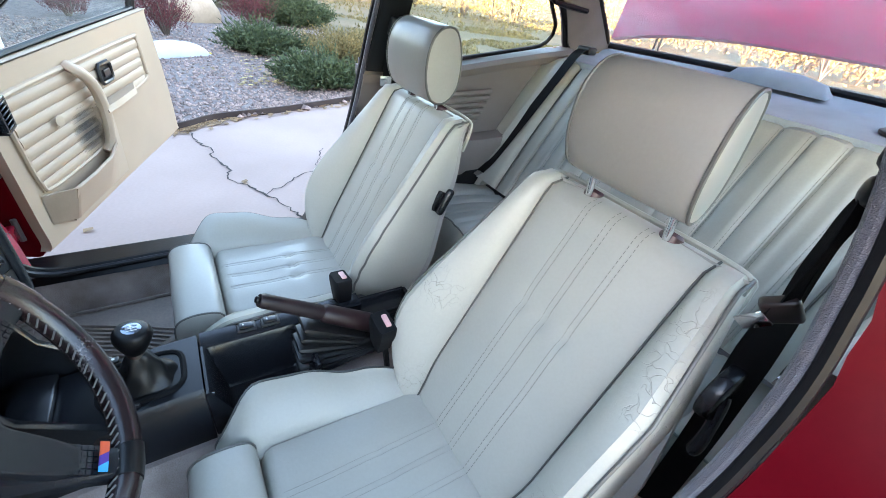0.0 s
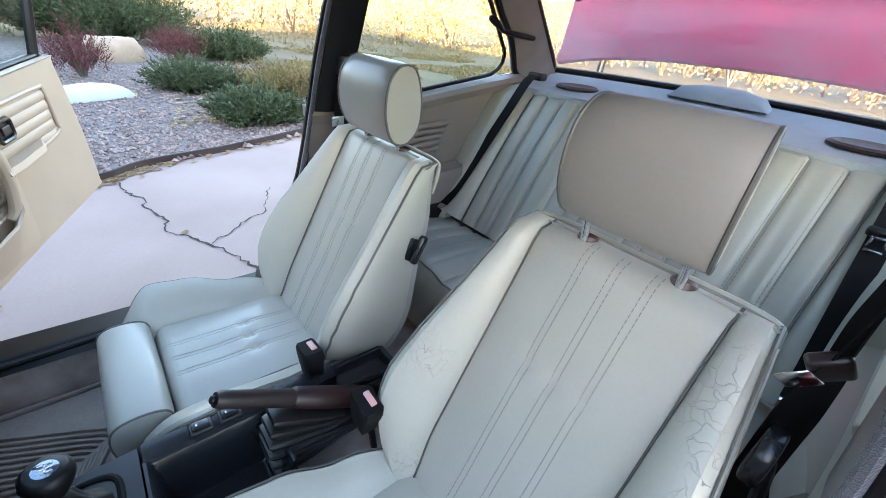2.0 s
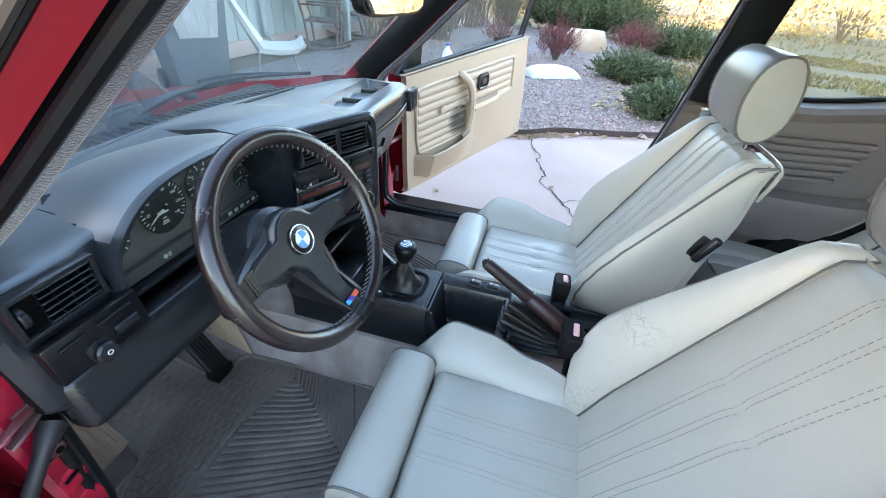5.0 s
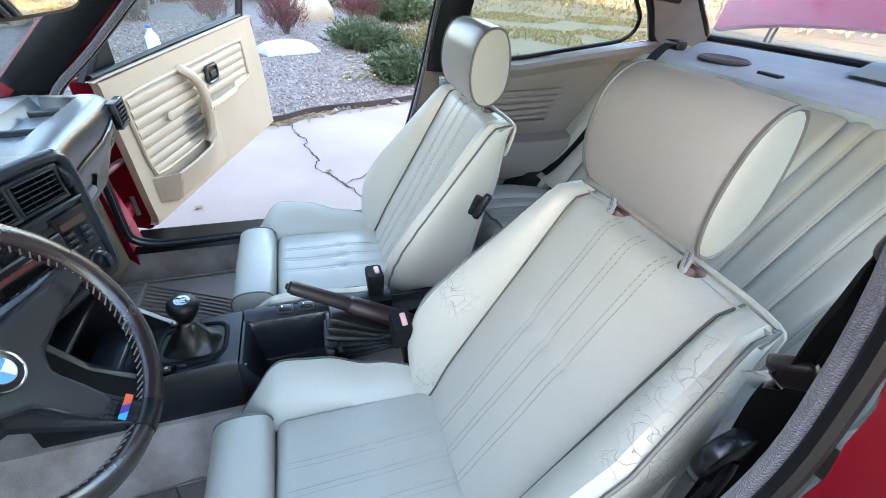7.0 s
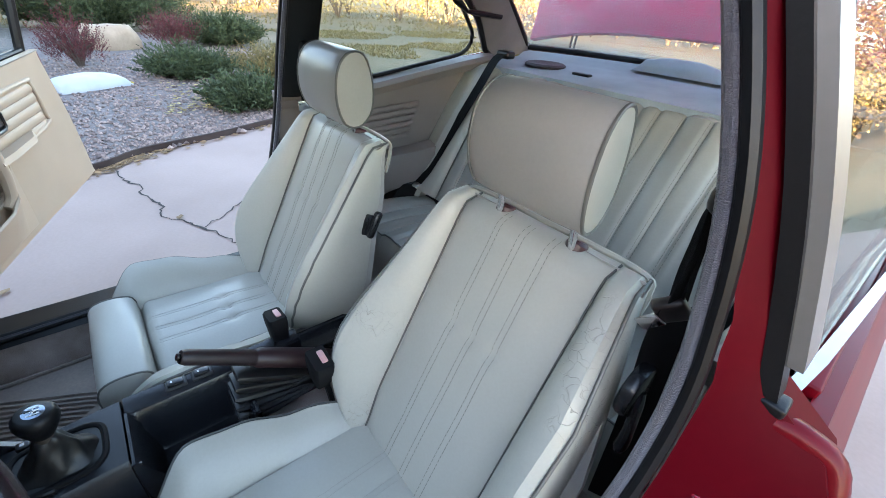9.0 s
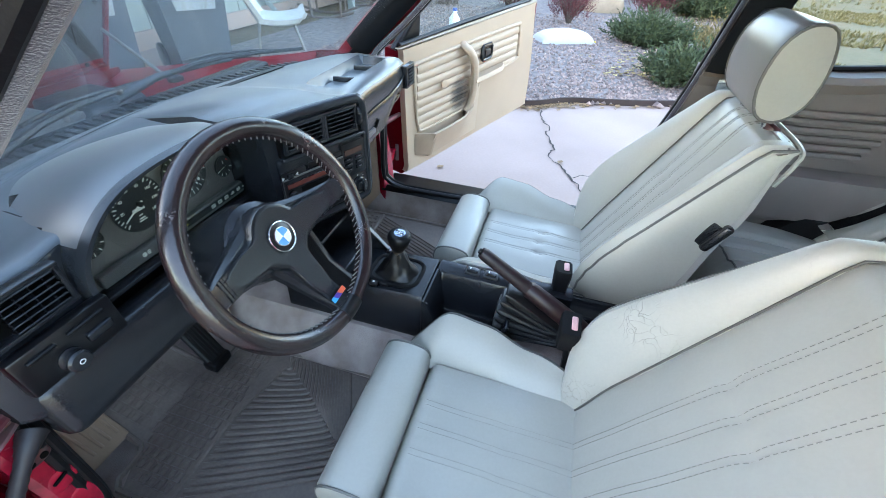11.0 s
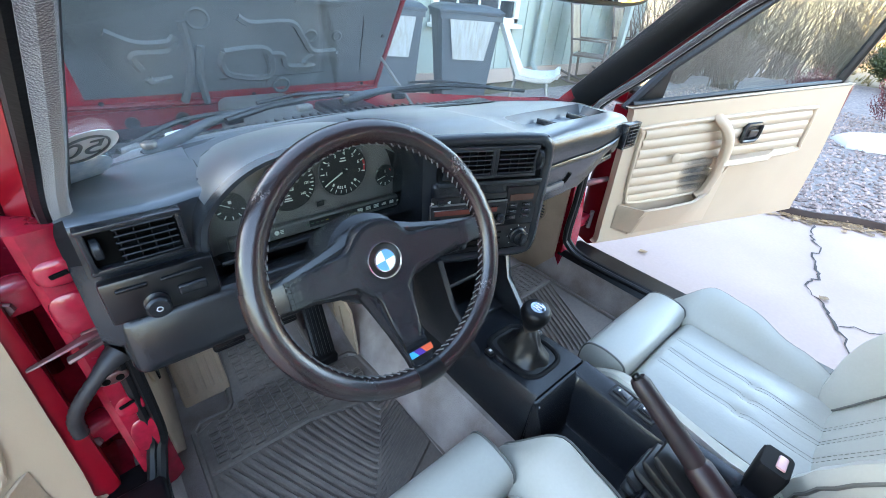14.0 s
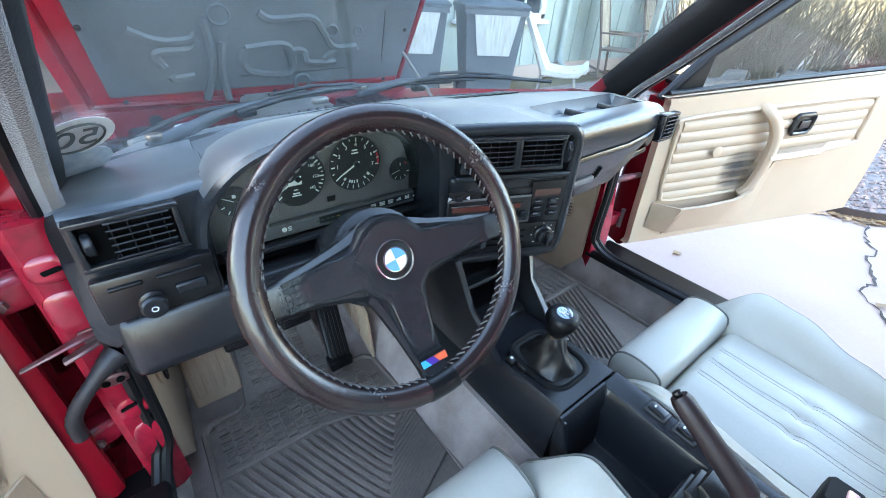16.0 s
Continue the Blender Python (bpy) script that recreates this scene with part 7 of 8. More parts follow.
    R = ((0.15, 0.83, 0.21, 0.72, 0.28, 0.73, 0.30, 0.80), (0.21, 0.45, 0.20, 0.60, 0.28, 0.63, 0.30, 0.74), (0.22, 0.36, 0.23, 0.32, 0.28, 0.34), (0.42, 0.62, 0.54, 0.64, 0.55, 0.32, 0.44, 0.34, 0.41, 0.48, 0.42, 0.62),
         (0.46, 1.0, 0.50, 0.93, 0.61, 0.95, 0.65, 0.80, 0.69, 0.61, 0.77, 0.61), (0.55, 0.58, 0.59, 0.57, 0.61, 0.43, 0.70, 0.42), (0.66, 0.46, 0.70, 0.56, 0.78, 0.56), (0.30, 0.05, 0.33, 0.5, 0.32, 0.95), (0.36, 0.02, 0.35, 0.4, 0.36, 0.7),
         (0.20, 1.25, 0.40, 1.25, 0.44, 1.5, 0.60, 1.5), (0.62, 1.2, 0.80, 1.22, 0.82, 1.45), (0.25, 1.8, 0.42, 1.8, 0.45, 2.05, 0.70, 2.05), (0.15, 2.3, 0.5, 2.35, 0.8, 2.3))
    for r_ in R:
        q = [em(r_[k], r_[k + 1]) for k in range(0, len(r_), 2)]
        part("felt_ridge", tube(bmesh.new(), spline(q, 6 * len(q)), 0.015, 6), lin.data.materials[0], lin)
    for u, v, r_ in ((0.36, 0.97, 0.035), (0.68, 0.80, 0.024), (0.59, 0.18, 0.034), (0.77, 0.80, 0.018), (0.5, 1.75, 0.03)):
        q = em(u, v)
        part("felt_ring", tube(bmesh.new(), [q + Vector((math.cos(k * 0.35) * r_, 0, 0)) + du * math.sin(k * 0.35) * r_ for k in range(18)], 0.007, 6, True), lin.data.materials[0], lin)
    for r_ in ((0.86, 1.05, 0.87, 0.7, 0.88, 0.32), (0.40, 0.30, 0.6, 0.31, 0.74, 0.33), (0.53, 0.6, 0.545, 0.4, 0.54, 0.2)):
        part("felt_crease", tube(bmesh.new(), spline([em(r_[k], r_[k + 1]) for k in range(0, 6, 2)], 12), 0.003, 5), RUBBER, lin)
    for u, v in ((0.06, 0.85), (0.1, 0.1), (0.95, 0.8), (0.9, 0.12), (0.5, 0.08)):
        part("felt_clip", disc(bmesh.new(), em(u, v), dn, 0.009, 0.006, 12, 0.002), RUBBER, lin)
    # red front panel below the bonnet with pressed holes
    fp = part("front_panel", slab(bmesh.new(), lambda i, j: Vector((lerp(-0.66, 0.72, i), 1.60 + 0.03 * j + 0.01 * math.sin(i * 9), lerp(0.48, 0.665, j))), 16, 6, (0, 0.01, 0)), RED, c, "dusty red front panel with pressed holes")
    for x, z, r_ in ((-0.42, 0.625, 0.024), (-0.25, 0.625, 0.026), (-0.05, 0.62, 0.022), (0.2, 0.625, 0.024), (0.42, 0.625, 0.024)):
        part("panel_hole", disc(bmesh.new(), Vector((x, 1.612, z)), (0, -1, 0), r_, 0.004, 20), RUBBER, fp)
    for x in (-0.42, -0.26, -0.02, 0.24):
        part("panel_slot", B((x, 1.598, 0.555), (0.075, 0.004, 0.03), 0.001), RUBBER, fp)
    part("gas_strut", tube(bmesh.new(), [(0.66, 1.28, 0.66), (0.655, 1.575, 0.85)], 0.007, 8), GREYMETAL, bt, "grey gas strut")
    # wheels
    for sg in (-1, 1):
        for y in (1.25, -1.32):
            wv = part("wheel", lathe(bmesh.new(), Vector((sg * 0.62, y, 0.305)), (sg, 0, 0), [(0.20, 0), (0.30, 0.01), (0.307, 0.03), (0.307, 0.16), (0.30, 0.18), (0.20, 0.19), (0.19, 0.17), (0.02, 0.16)], 36), RUBBER, c)
            part("wheel_disc", lathe(bmesh.new(), Vector((sg * 0.77, y, 0.305)), (sg, 0, 0), [(0.19, 0), (0.185, 0.02), (0.06, 0.035), (0.01, 0.035)], 30), STEEL, wv)
    # the roof line rises from the windscreen towards the rear header
    high = {"roof", "headliner", "roof_rail", "door_seal", "fleece_edge", "seal_lip", "door_jamb", "pillar_weatherstrip", "pillar_bright_trim", "inner_pillar"}
    for ob in c.children_recursive:
        if ob.name.split(".")[0] in high:
            for q in ob.data.vertices:
                f = min(1.0, max(0.0, (-0.1 - q.co.y) / 0.5))
                far = curve1([(-1.2, 0.10), (-0.65, 0.0), (-0.30, -0.045), (-0.12, -0.03), (0.05, 0.0)], q.co.y)
                q.co.z += lerp(0.10 * f * f * (3 - 2 * f), far, curve1([(0.1, 0.0), (0.45, 1.0)], q.co.x)) * max(0.0, (q.co.z - 0.97) / 0.30)
        if ob.name.split(".")[0] in high | {"weatherstrip_foot", "lock_striker", "jamb_bracket"}:
            for q in ob.data.vertices:
                if q.co.x < -0.4:
                    f = min(1.0, max(0.0, (-0.2 - q.co.y) / 0.4))
                    q.co.x += 0.028 * f * f * (3 - 2 * f)
    # stickers
    for u, v, r, m in ((0.036, 0.175, 0.043, WHITE), (0.035, 0.065, 0.042, mat("blue_white_sticker", (0.6, 0.66, 0.7), 0.4, col2=(0.35, 0.45, 0.55), scale=40, bump=0))):
        p = screen(u, v)
        n = (screen(u + 0.02, v) - p).cross(screen(u, v + 0.05) - p).normalized()
        if n.y > 0:
            n = -n
        st = part("sticker", disc(bmesh.new(), p + n * 0.004, n, r, 0.0008, 32), m, w, "round white windscreen sticker")
        if m is WHITE:
            xx = Vector((0, 0, 1)).cross(n).normalized()
            yy = n.cross(xx)
            t = Matrix((( -xx.x, yy.x, n.x, 0), (-xx.y, yy.y, n.y, 0), (-xx.z, yy.z, n.z, 0), (0, 0, 0, 1)))
            part("sticker_ring", tube(bmesh.new(), [p + n * 0.006 + (xx * math.cos(a) + yy * math.sin(a)) * r * 0.72 for a in (2 * math.pi * k / 24 for k in range(24))], 0.0016, 4, True), mat("sticker_ink", (0.12, 0.14, 0.15), 0.5, bump=0), st)
            text("sticker_number", "50", st, p + n * 0.0062, 0.052, bpy.data.materials["sticker_ink"], t)
    return c


car_body()


def door(sg, ang, label):
    """A front door, open on its hinges, as seen from the cabin side."""
    h = Vector((0.79, 0.285, 0)) if sg > 0 else Vector((-0.730, 0.304, 0))
    A = Vector((sg * math.cos(ang), -math.sin(ang), 0))
    D = Vector((sg * math.sin(ang), math.cos(ang), 0))
    d = thing("car_door", label, "car door", "car doors", (h.x, h.y, 0.36))
    P = lambda a, z, k=0.0: h + A * a + D * k + Vector((0, 0, z + 0.09 * a))
    turn = rot(0, 0, -sg * math.degrees(ang)) @ rot(0, -sg * 5, 0)
    ol = [(-0.01, 0.35), (0.97, 0.355), (1.0, 0.50), (0.97, 0.86), (0.0, 0.855), (-0.01, 0.6)]
    part("door_shell", prism(bmesh.new(), [P(a, z, 0.006) for a, z in ol], D * 0.10, 0.012), RED, d, "red painted door shell")
    ol = spline([(0.0, 0.40, 0), (0.03, 0.374, 0), (0.5, 0.368, 0), (0.92, 0.362, 0), (0.955, 0.39, 0), (0.945, 0.60, 0), (0.90, 0.85, 0), (0.875, 0.874, 0), (0.4, 0.872, 0), (0.0, 0.868, 0), (-0.02, 0.85, 0), (-0.012, 0.6, 0)], 64, True)
    if sg < 0:
        part("door_edge", loft(bmesh.new(), [[P(-0.042, z, 0.0), P(-0.036, z, -0.014), P(-0.022, z, -0.018), P(0.002, z, -0.010), P(0.002, z, 0.05), P(-0.042, z, 0.05)] for z in (0.37, 0.6, 0.85)]), LITRED, d, "bright red edge of the door")
    pan = part("door_panel", prism(bmesh.new(), [P(q.x, q.y, -0.022) for q in ol], D * 0.028, 0.007), BEIGE, d, "beige vinyl door panel")
    frame_ = spline([(0.055, 0.56, 0), (0.04, 0.68, 0), (0.035, 0.78, 0), (0.06, 0.806, 0), (0.40, 0.81, 0), (0.74, 0.808, 0), (0.775, 0.79, 0), (0.79, 0.68, 0), (0.77, 0.645, 0), (0.52, 0.625, 0), (0.43, 0.60, 0), (0.40, 0.545, 0), (0.34, 0.53, 0), (0.10, 0.53, 0)], 80, True)
    part("inset_border", tube(bmesh.new(), [P(q.x, q.y, -0.024) for q in frame_], 0.008, 8, True), BEIGE, pan)
    for k in range(8):
        z = 0.545 + 0.0335 * k
        a1 = 0.40 if z < 0.62 else 0.77
        part("pleat", tube(bmesh.new(), [P(0.052, z, -0.020), P(0.066, z, -0.0215), P(a1 - 0.02, z, -0.0215), P(a1, z, -0.020)], 0.0075, 10, flat=2.2), BEIGE, pan)
    pull = [(0.325, 0.815, -0.026), (0.325, 0.805, -0.042), (0.345, 0.785, -0.053), (0.375, 0.745, -0.056), (0.39, 0.70, -0.056), (0.395, 0.655, -0.055), (0.395, 0.60, -0.052), (0.385, 0.545, -0.046), (0.36, 0.52, -0.040)]
    part("door_pull", tube(bmesh.new(), [P(*q) for q in spline(pull, 26)], [0.017 + 0.004 * math.sin(k / 25 * 3.1) for k in range(26)], 10, flat=0.85), BEIGE, pan)
    part("armrest", loft(bmesh.new(), [[P(a, z, -0.02), P(a, z + 0.004, -0.02 - w), P(a, z - 0.014, -0.026 - w), P(a, z - 0.045, -0.02)] for a, z, w in ((0.385, 0.665, 0.05), (0.46, 0.662, 0.05), (0.60, 0.660, 0.042), (0.66, 0.660, 0.010))]), BEIGE, pan)
    part("pocket_lip", loft(bmesh.new(), [[P(a, 0.395, -0.028), P(a, zt, -0.028 - w), P(a, zt + 0.005, -0.022 - w), P(a, zt, -0.014 - w), P(a, 0.395, -0.012)] for a, zt, w in ((0.12, 0.51, 0.042), (0.22, 0.512, 0.048), (0.33, 0.516, 0.045), (0.385, 0.54, 0.04), (0.41, 0.585, 0.028), (0.47, 0.63, 0.006))]), BEIGE, pan)
    part("pocket_end", prism(bmesh.new(), [P(0.035, 0.435, -0.024), P(0.035, 0.53, -0.024), P(0.125, 0.512, -0.070), P(0.125, 0.40, -0.035)], A * 0.012, 0.003), BEIGE_DARK, pan)
    # shadow of the door pull and pocket, painted as a patch on the panel
    part("grime_patch", slab(bmesh.new(), lambda i, j: P(lerp(0.25, 0.395, i), lerp(0.525, 0.69, j), -0.0302), 6, 6, D * 0.002), PULLSHADE, pan, "soft shade painted behind the door pull")
    hd = part("handle_bezel", tube(bmesh.new(), [P(0.50 + u * 0.036, 0.745 + v * 0.029, -0.034) for u, v in ((-1, -0.7), (-1, 0.7), (-0.75, 1), (0.75, 1), (1, 0.7), (1, -0.7), (0.75, -1), (-0.75, -1))], 0.0075, 8, True), GLOSSBLACK, pan, "black frame of the inner handle")
    part("handle_recess", B(P(0.50, 0.745, -0.025), (0.070, 0.014, 0.055), 0.004, 2, turn), RUBBER, hd)
    part("handle_lever", B(P(0.510, 0.742, -0.034), (0.040, 0.006, 0.026), 0.005, 3, turn), mat("brown_black_plastic", (0.035, 0.026, 0.024), 0.35, bump=0), hd)
    part("winder_blank", disc(bmesh.new(), P(0.20, 0.69, -0.036), -D, 0.018, 0.005, 20, 0.002), BEIGE, pan)
    # window: frame and glass
    fr = [P(0.0, 0.85, 0.05), P(0.12, 0.97, 0.045), P(0.42, 1.18, 0.0), P(0.54, 1.21, -0.005), P(0.93, 1.20, -0.012), P(0.955, 1.17, -0.01), P(0.905, 0.87, 0.03)]
    part("window_frame", tube(bmesh.new(), fr, 0.016, 8), RUBBER, d, "black window frame")
    g = part("window_glass", prism(bmesh.new(), [P(0.12, 0.85, 0.055), P(0.14, 0.96, 0.045), P(0.44, 1.18, 0.0), P(0.94, 1.19, -0.01), P(0.90, 0.85, 0.035)], D * 0.004), GLASS, d)
    g.visible_shadow = False
    part("glass_seal", tube(bmesh.new(), [P(0.0, 0.872, 0.02), P(0.4, 0.878, 0.02), P(0.89, 0.878, 0.02)], 0.009, 8), RUBBER, d)
    part("mirror_sail", prism(bmesh.new(), [P(0.0, 0.87, 0.04), P(0.13, 0.87, 0.04), P(0.13, 0.97, 0.035)], D * 0.01), RUBBER, d)
    mr = part("wing_mirror", B(P(0.13, 0.885, 0.17), (0.17, 0.09, 0.10), 0.03, 4, turn), RED, d, "red wing mirror housing")
    part("mirror_glass", B(P(0.13, 0.885, 0.122), (0.145, 0.004, 0.08), 0.002, 2, turn), MIRROR, mr)
    part("mirror_arm", tube(bmesh.new(), [P(0.08, 0.885, 0.05), P(0.10, 0.885, 0.14)], 0.018, 8), RUBBER, mr)
    return d


door(1, radians(23.9), "open red passenger door with beige vinyl panel")
door(-1, radians(23.9), "open red driver's door with beige vinyl panel")


def cabin_mirror():
    m = thing("cabin_mirror", "black framed interior mirror on the windscreen header", "mirror", "", (0.0, 0.0, 1.22))
    c = Vector((0.005, 0.03, 1.165))
    r = rot(-3, 0, -11)
    part("mirror_housing", loft(bmesh.new(), [[c + r @ Vector((0.105 * math.copysign(abs(math.cos(a)) ** 0.45, math.cos(a)) * k, y, 0.034 * math.copysign(abs(math.sin(a)) ** 0.6, math.sin(a)) * k)) for a in (2 * math.pi * q / 40 for q in range(40))] for k, y in ((0.97, -0.004), (1.0, 0.004), (0.95, 0.02), (0.7, 0.03))]), RUBBER, m)
    part("mirror_glass", loft(bmesh.new(), [[c + r @ Vector((0.098 * math.copysign(abs(math.cos(a)) ** 0.45, math.cos(a)), y, 0.029 * math.copysign(abs(math.sin(a)) ** 0.6, math.sin(a)))) for a in (2 * math.pi * q / 40 for q in range(40))] for y in (-0.0055, -0.004)]), MIRROR, m, "", False)
    part("mirror_arm", tube(bmesh.new(), [c + r @ Vector((0, 0.026, 0)), c + Vector((0.01, 0.05, 0.05)), Vector((0.0, 0.045, 1.275))], [0.012, 0.009, 0.014], 10), RUBBER, m)


cabin_mirror()


# ---- outdoors ----
LAWN = mat("dry_lawn", (0.155, 0.108, 0.055), 0.95, scale=0.9, fine=9, bump=0.6, dist=0.03, col2=(0.085, 0.072, 0.03))
GRAVEL = mat("grey_gravel", (0.275, 0.215, 0.186), 0.9, scale=14, fine=45, bump=1.0, dist=0.02, col2=(0.12, 0.11, 0.11))
SIDING = mat("grey_green_siding", (0.30, 0.33, 0.30), 0.75, var=0.06, scale=3, fine=60, stretch=(1, 1, 0.15))
STONE = mat("crushed_stone", (0.36, 0.278, 0.24), 0.85, var=0.1, scale=4, fine=30)
CRACK = mat("crack_dirt", (0.05, 0.04, 0.035), 0.95)
TWIG = mat("bare_twig", (0.15, 0.115, 0.09), 0.85, scale=8)
EDGE = [(3.20, 3.6), (3.12, 2.4), (2.98, 1.2), (2.95, 0.05), (3.22, -0.4), (3.42, -1.05), (3.84, -2.0), (4.6, -3.4), (5.6, -5.5), (6.5, -9.0)]


def vary(m, a, b_, isl=True):
    """Let colour differ from piece to piece between two tones."""
    nt = m.node_tree
    b = nt.nodes["Principled BSDF"]
    old = b.inputs["Base Color"].links[0].from_socket
    g = nt.nodes.new("ShaderNodeNewGeometry")
    mx = nt.nodes.new("ShaderNodeMix")
    mx.data_type = "RGBA"
    mx.inputs["A"].default_value, mx.inputs["B"].default_value = (*a, 1), (*b_, 1)
    nt.links.new(g.outputs["Random Per Island"], mx.inputs["Factor"])
    m2 = nt.nodes.new("ShaderNodeMix")
    m2.data_type, m2.blend_type = "RGBA", "MULTIPLY"
    m2.inputs["Factor"].default_value = 1.0
    nt.links.new(old, m2.inputs["A"])
    nt.links.new(mx.outputs["Result"], m2.inputs["B"])
    nt.links.new(m2.outputs["Result"], b.inputs["Base Color"])
    return m


vary(STONE, (0.45, 0.43, 0.45), (1.35, 1.25, 1.2))
JUNIPER = vary(mat("juniper_green", (0.052, 0.078, 0.032), 0.75, scale=3), (0.5, 0.6, 0.5), (1.6, 1.4, 1.2))
BARBERRY = vary(mat("barberry_red", (0.13, 0.035, 0.04), 0.7, scale=3), (0.5, 0.5, 0.5), (1.5, 1.2, 1.1))
GOLD = vary(mat("yellow_leaf", (0.46, 0.37, 0.165), 0.7, scale=9), (0.5, 0.4, 0.3), (1.25, 1.2, 1.1))
DRYGRASS = vary(mat("dry_grass_blade", (0.22, 0.165, 0.07), 0.8, scale=3), (0.5, 0.6, 0.5), (1.2, 1.15, 1.0))


def soup(name, verts, faces, material, parent=None, kind=""):
    me = bpy.data.meshes.new(name)
    me.from_pydata(verts, [], faces)
    me.materials.append(material)
    ob = new(name, me)
    if parent:
        ob.parent = parent
        ob.matrix_parent_inverse = Matrix.Translation(-parent.location)
    if kind:
        ob["kind"] = kind
    return ob


def sheet(name, pts, z, material, label, cat):
    b = bmesh.new()
    prism(b, [(x, y, z - 0.04) for x, y in pts], (0, 0, 0.04))
    return setting(name, b, material, label, cat, False)


b = bmesh.new()
grid(b, lambda i, j: Vector((lerp(-400, 400, i), lerp(-400, 400, j), -0.05)), 60, 60)
setting("ground", b, LAWN, "dry autumn lawn and bare soil reaching the horizon", "lawn")
edge = spline([(x, y, 0) for x, y in EDGE], 60)
drive = sheet("driveway", [(-9, 9.0), (-9, -5.0), (-4, -5.2), (0, -5.8), (2.6, -5.4), (4.0, -4.2)] + [(q.x, q.y) for q in edge[::-1] if q.y > -3.0] + [(3.2, 9.0)], 0.0, CONCRETE, "pale pinkish concrete driveway with dark cracks", "driveway")
sheet("gravel_bed", [(q.x + 0.03, q.y) for q in edge[:44]] + [(5.2, -3.2), (7.6, -3.1), (10.5, -3.2), (13, -1), (13.5, 3.5)], 0.01, GRAVEL, "grey crushed gravel bed behind the edging", "gravel")

# cracks in the slab
rnd = random.Random(7)


def crack(pts, w):
    p = [Vector((x, y, 0)) for x, y in pts]
    fine = []
    for a, c in zip(p, p[1:]):
        n = max(2, int((c - a).length / 0.035))
        for k in range(n):
            q = lerp(a, c, k / n)
            fine.append(q + Vector((rnd.uniform(-0.018, 0.018), rnd.uniform(-0.018, 0.018), 0)))
    fine.append(p[-1])
    b = bmesh.new()
    prev = None
    for i, q in enumerate(fine):
        d = (fine[min(i + 1, len(fine) - 1)] - fine[max(i - 1, 0)]).normalized()
        s_ = Vector((-d.y, d.x, 0)) * w * rnd.uniform(0.35, 1.3)
        cur = (b.verts.new(q - s_ + Vector((0, 0, 0.004))), b.verts.new(q + s_ + Vector((0, 0, 0.004))))
        if prev:
            b.faces.new((prev[0], prev[1], cur[1], cur[0]))
        prev = cur
    part("crack", b, CRACK, drive, "dark jagged crack", False)


crack([(2.93, -0.17), (2.75, -0.20), (2.52, -0.28), (2.38, -0.27), (2.13, -0.36), (2.03, -0.31), (1.90, -0.39), (1.72, -0.50), (1.56, -0.56), (1.315, -0.65), (0.9, -0.85), (0.4, -1.2)], 0.0062)
crack([(1.72, -0.50), (1.90, -0.70), (2.0, -0.86), (2.4, -1.05)], 0.004)
crack([(-1.4, -1.9), (-1.15, -2.3), (-1.2, -2.9), (-1.6, -3.6), (-1.4, -4.6)], 0.008)

# edging strip
b = bmesh.new()
loft(b, [[(q.x - 0.006, q.y, -0.02), (q.x - 0.006, q.y, 0.055), (q.x + 0.012, q.y, 0.055), (q.x + 0.012, q.y, -0.02)] for q in edge])
setting("edging", b, mat("rusty_brown_edging", (0.055, 0.035, 0.03), 0.8, scale=9), "dark brown metal edging strip along the gravel", "edging")


def edge_x(y):
    return min(edge, key=lambda q: abs(q.y - y)).x


# stones
def stones(n, size, seed, band=None):
    r = random.Random(seed)
    v, f = [], []
    while len(f) < n * 8:
        y = r.uniform(-2.9, 2.6)
        x = edge_x(y) + (r.random() ** 1.7 * 5.5 if band is None else r.uniform(-band, band * 0.3)) + 0.03
        s_ = size * r.uniform(0.5, 1.5)
        o = len(v)
        t = r.uniform(0, 6.3)
        q = [(math.cos(t) * s_, math.sin(t) * s_, 0), (-math.sin(t) * s_ * 0.8, math.cos(t) * s_ * 0.8, 0), (-math.cos(t) * s_, -math.sin(t) * s_, 0.2 * s_), (math.sin(t) * s_ * 0.7, -math.cos(t) * s_ * 0.7, 0), (0.2 * s_, 0.1 * s_, 0.7 * s_), (0, 0, -0.6 * s_)]
        v += [(x + a * r.uniform(0.7, 1.2), y + c * r.uniform(0.7, 1.2), 0.016 + d) for a, c, d in q]
        f += [(o + a, o + (a + 1) % 4, o + 4) for a in range(4)] + [(o + (a + 1) % 4, o + a, o + 5) for a in range(4)]
    return v, f


v, f = stones(15000, 0.017, 3)
tagged(soup("gravel_stone", v, f, STONE), "loose grey and pinkish crushed stones lying in the bed", "gravel", kind="stuff")


def flat_leaves(n, size, seed, where):
    r = random.Random(seed)
    v, f = [], []
    for _ in range(n):
        x, y, z = where(r)
        t, s_ = r.uniform(0, 6.3), size * r.uniform(0.6, 1.4)
        o = len(v)
        for a, d, h in ((0, 1, 0.1), (0.8, 0.3, 0.35), (0.5, -0.6, 0.1), (0, -1, 0.3), (-0.6, -0.5, 0.15), (-0.8, 0.35, 0.4)):
            v.append((x + (a * math.cos(t) - d * math.sin(t)) * s_, y + (a * math.sin(t) + d * math.cos(t)) * s_, z + h * s_ * r.uniform(0.5, 1.2)))
        f += [(o, o + 1, o + 2, o + 3), (o, o + 3, o + 4, o + 5)]
    return v, f


def by_edge(r):
    y = r.choice((r.uniform(-2.2, 0.2), r.gauss(-0.22, 0.12)))
    return edge_x(y) + r.gauss(-0.02, 0.06), y, 0.006


DEADLEAF = vary(mat("dead_leaf", (0.36, 0.235, 0.12), 0.75, scale=9), (0.4, 0.35, 0.3), (1.35, 1.3, 1.3))
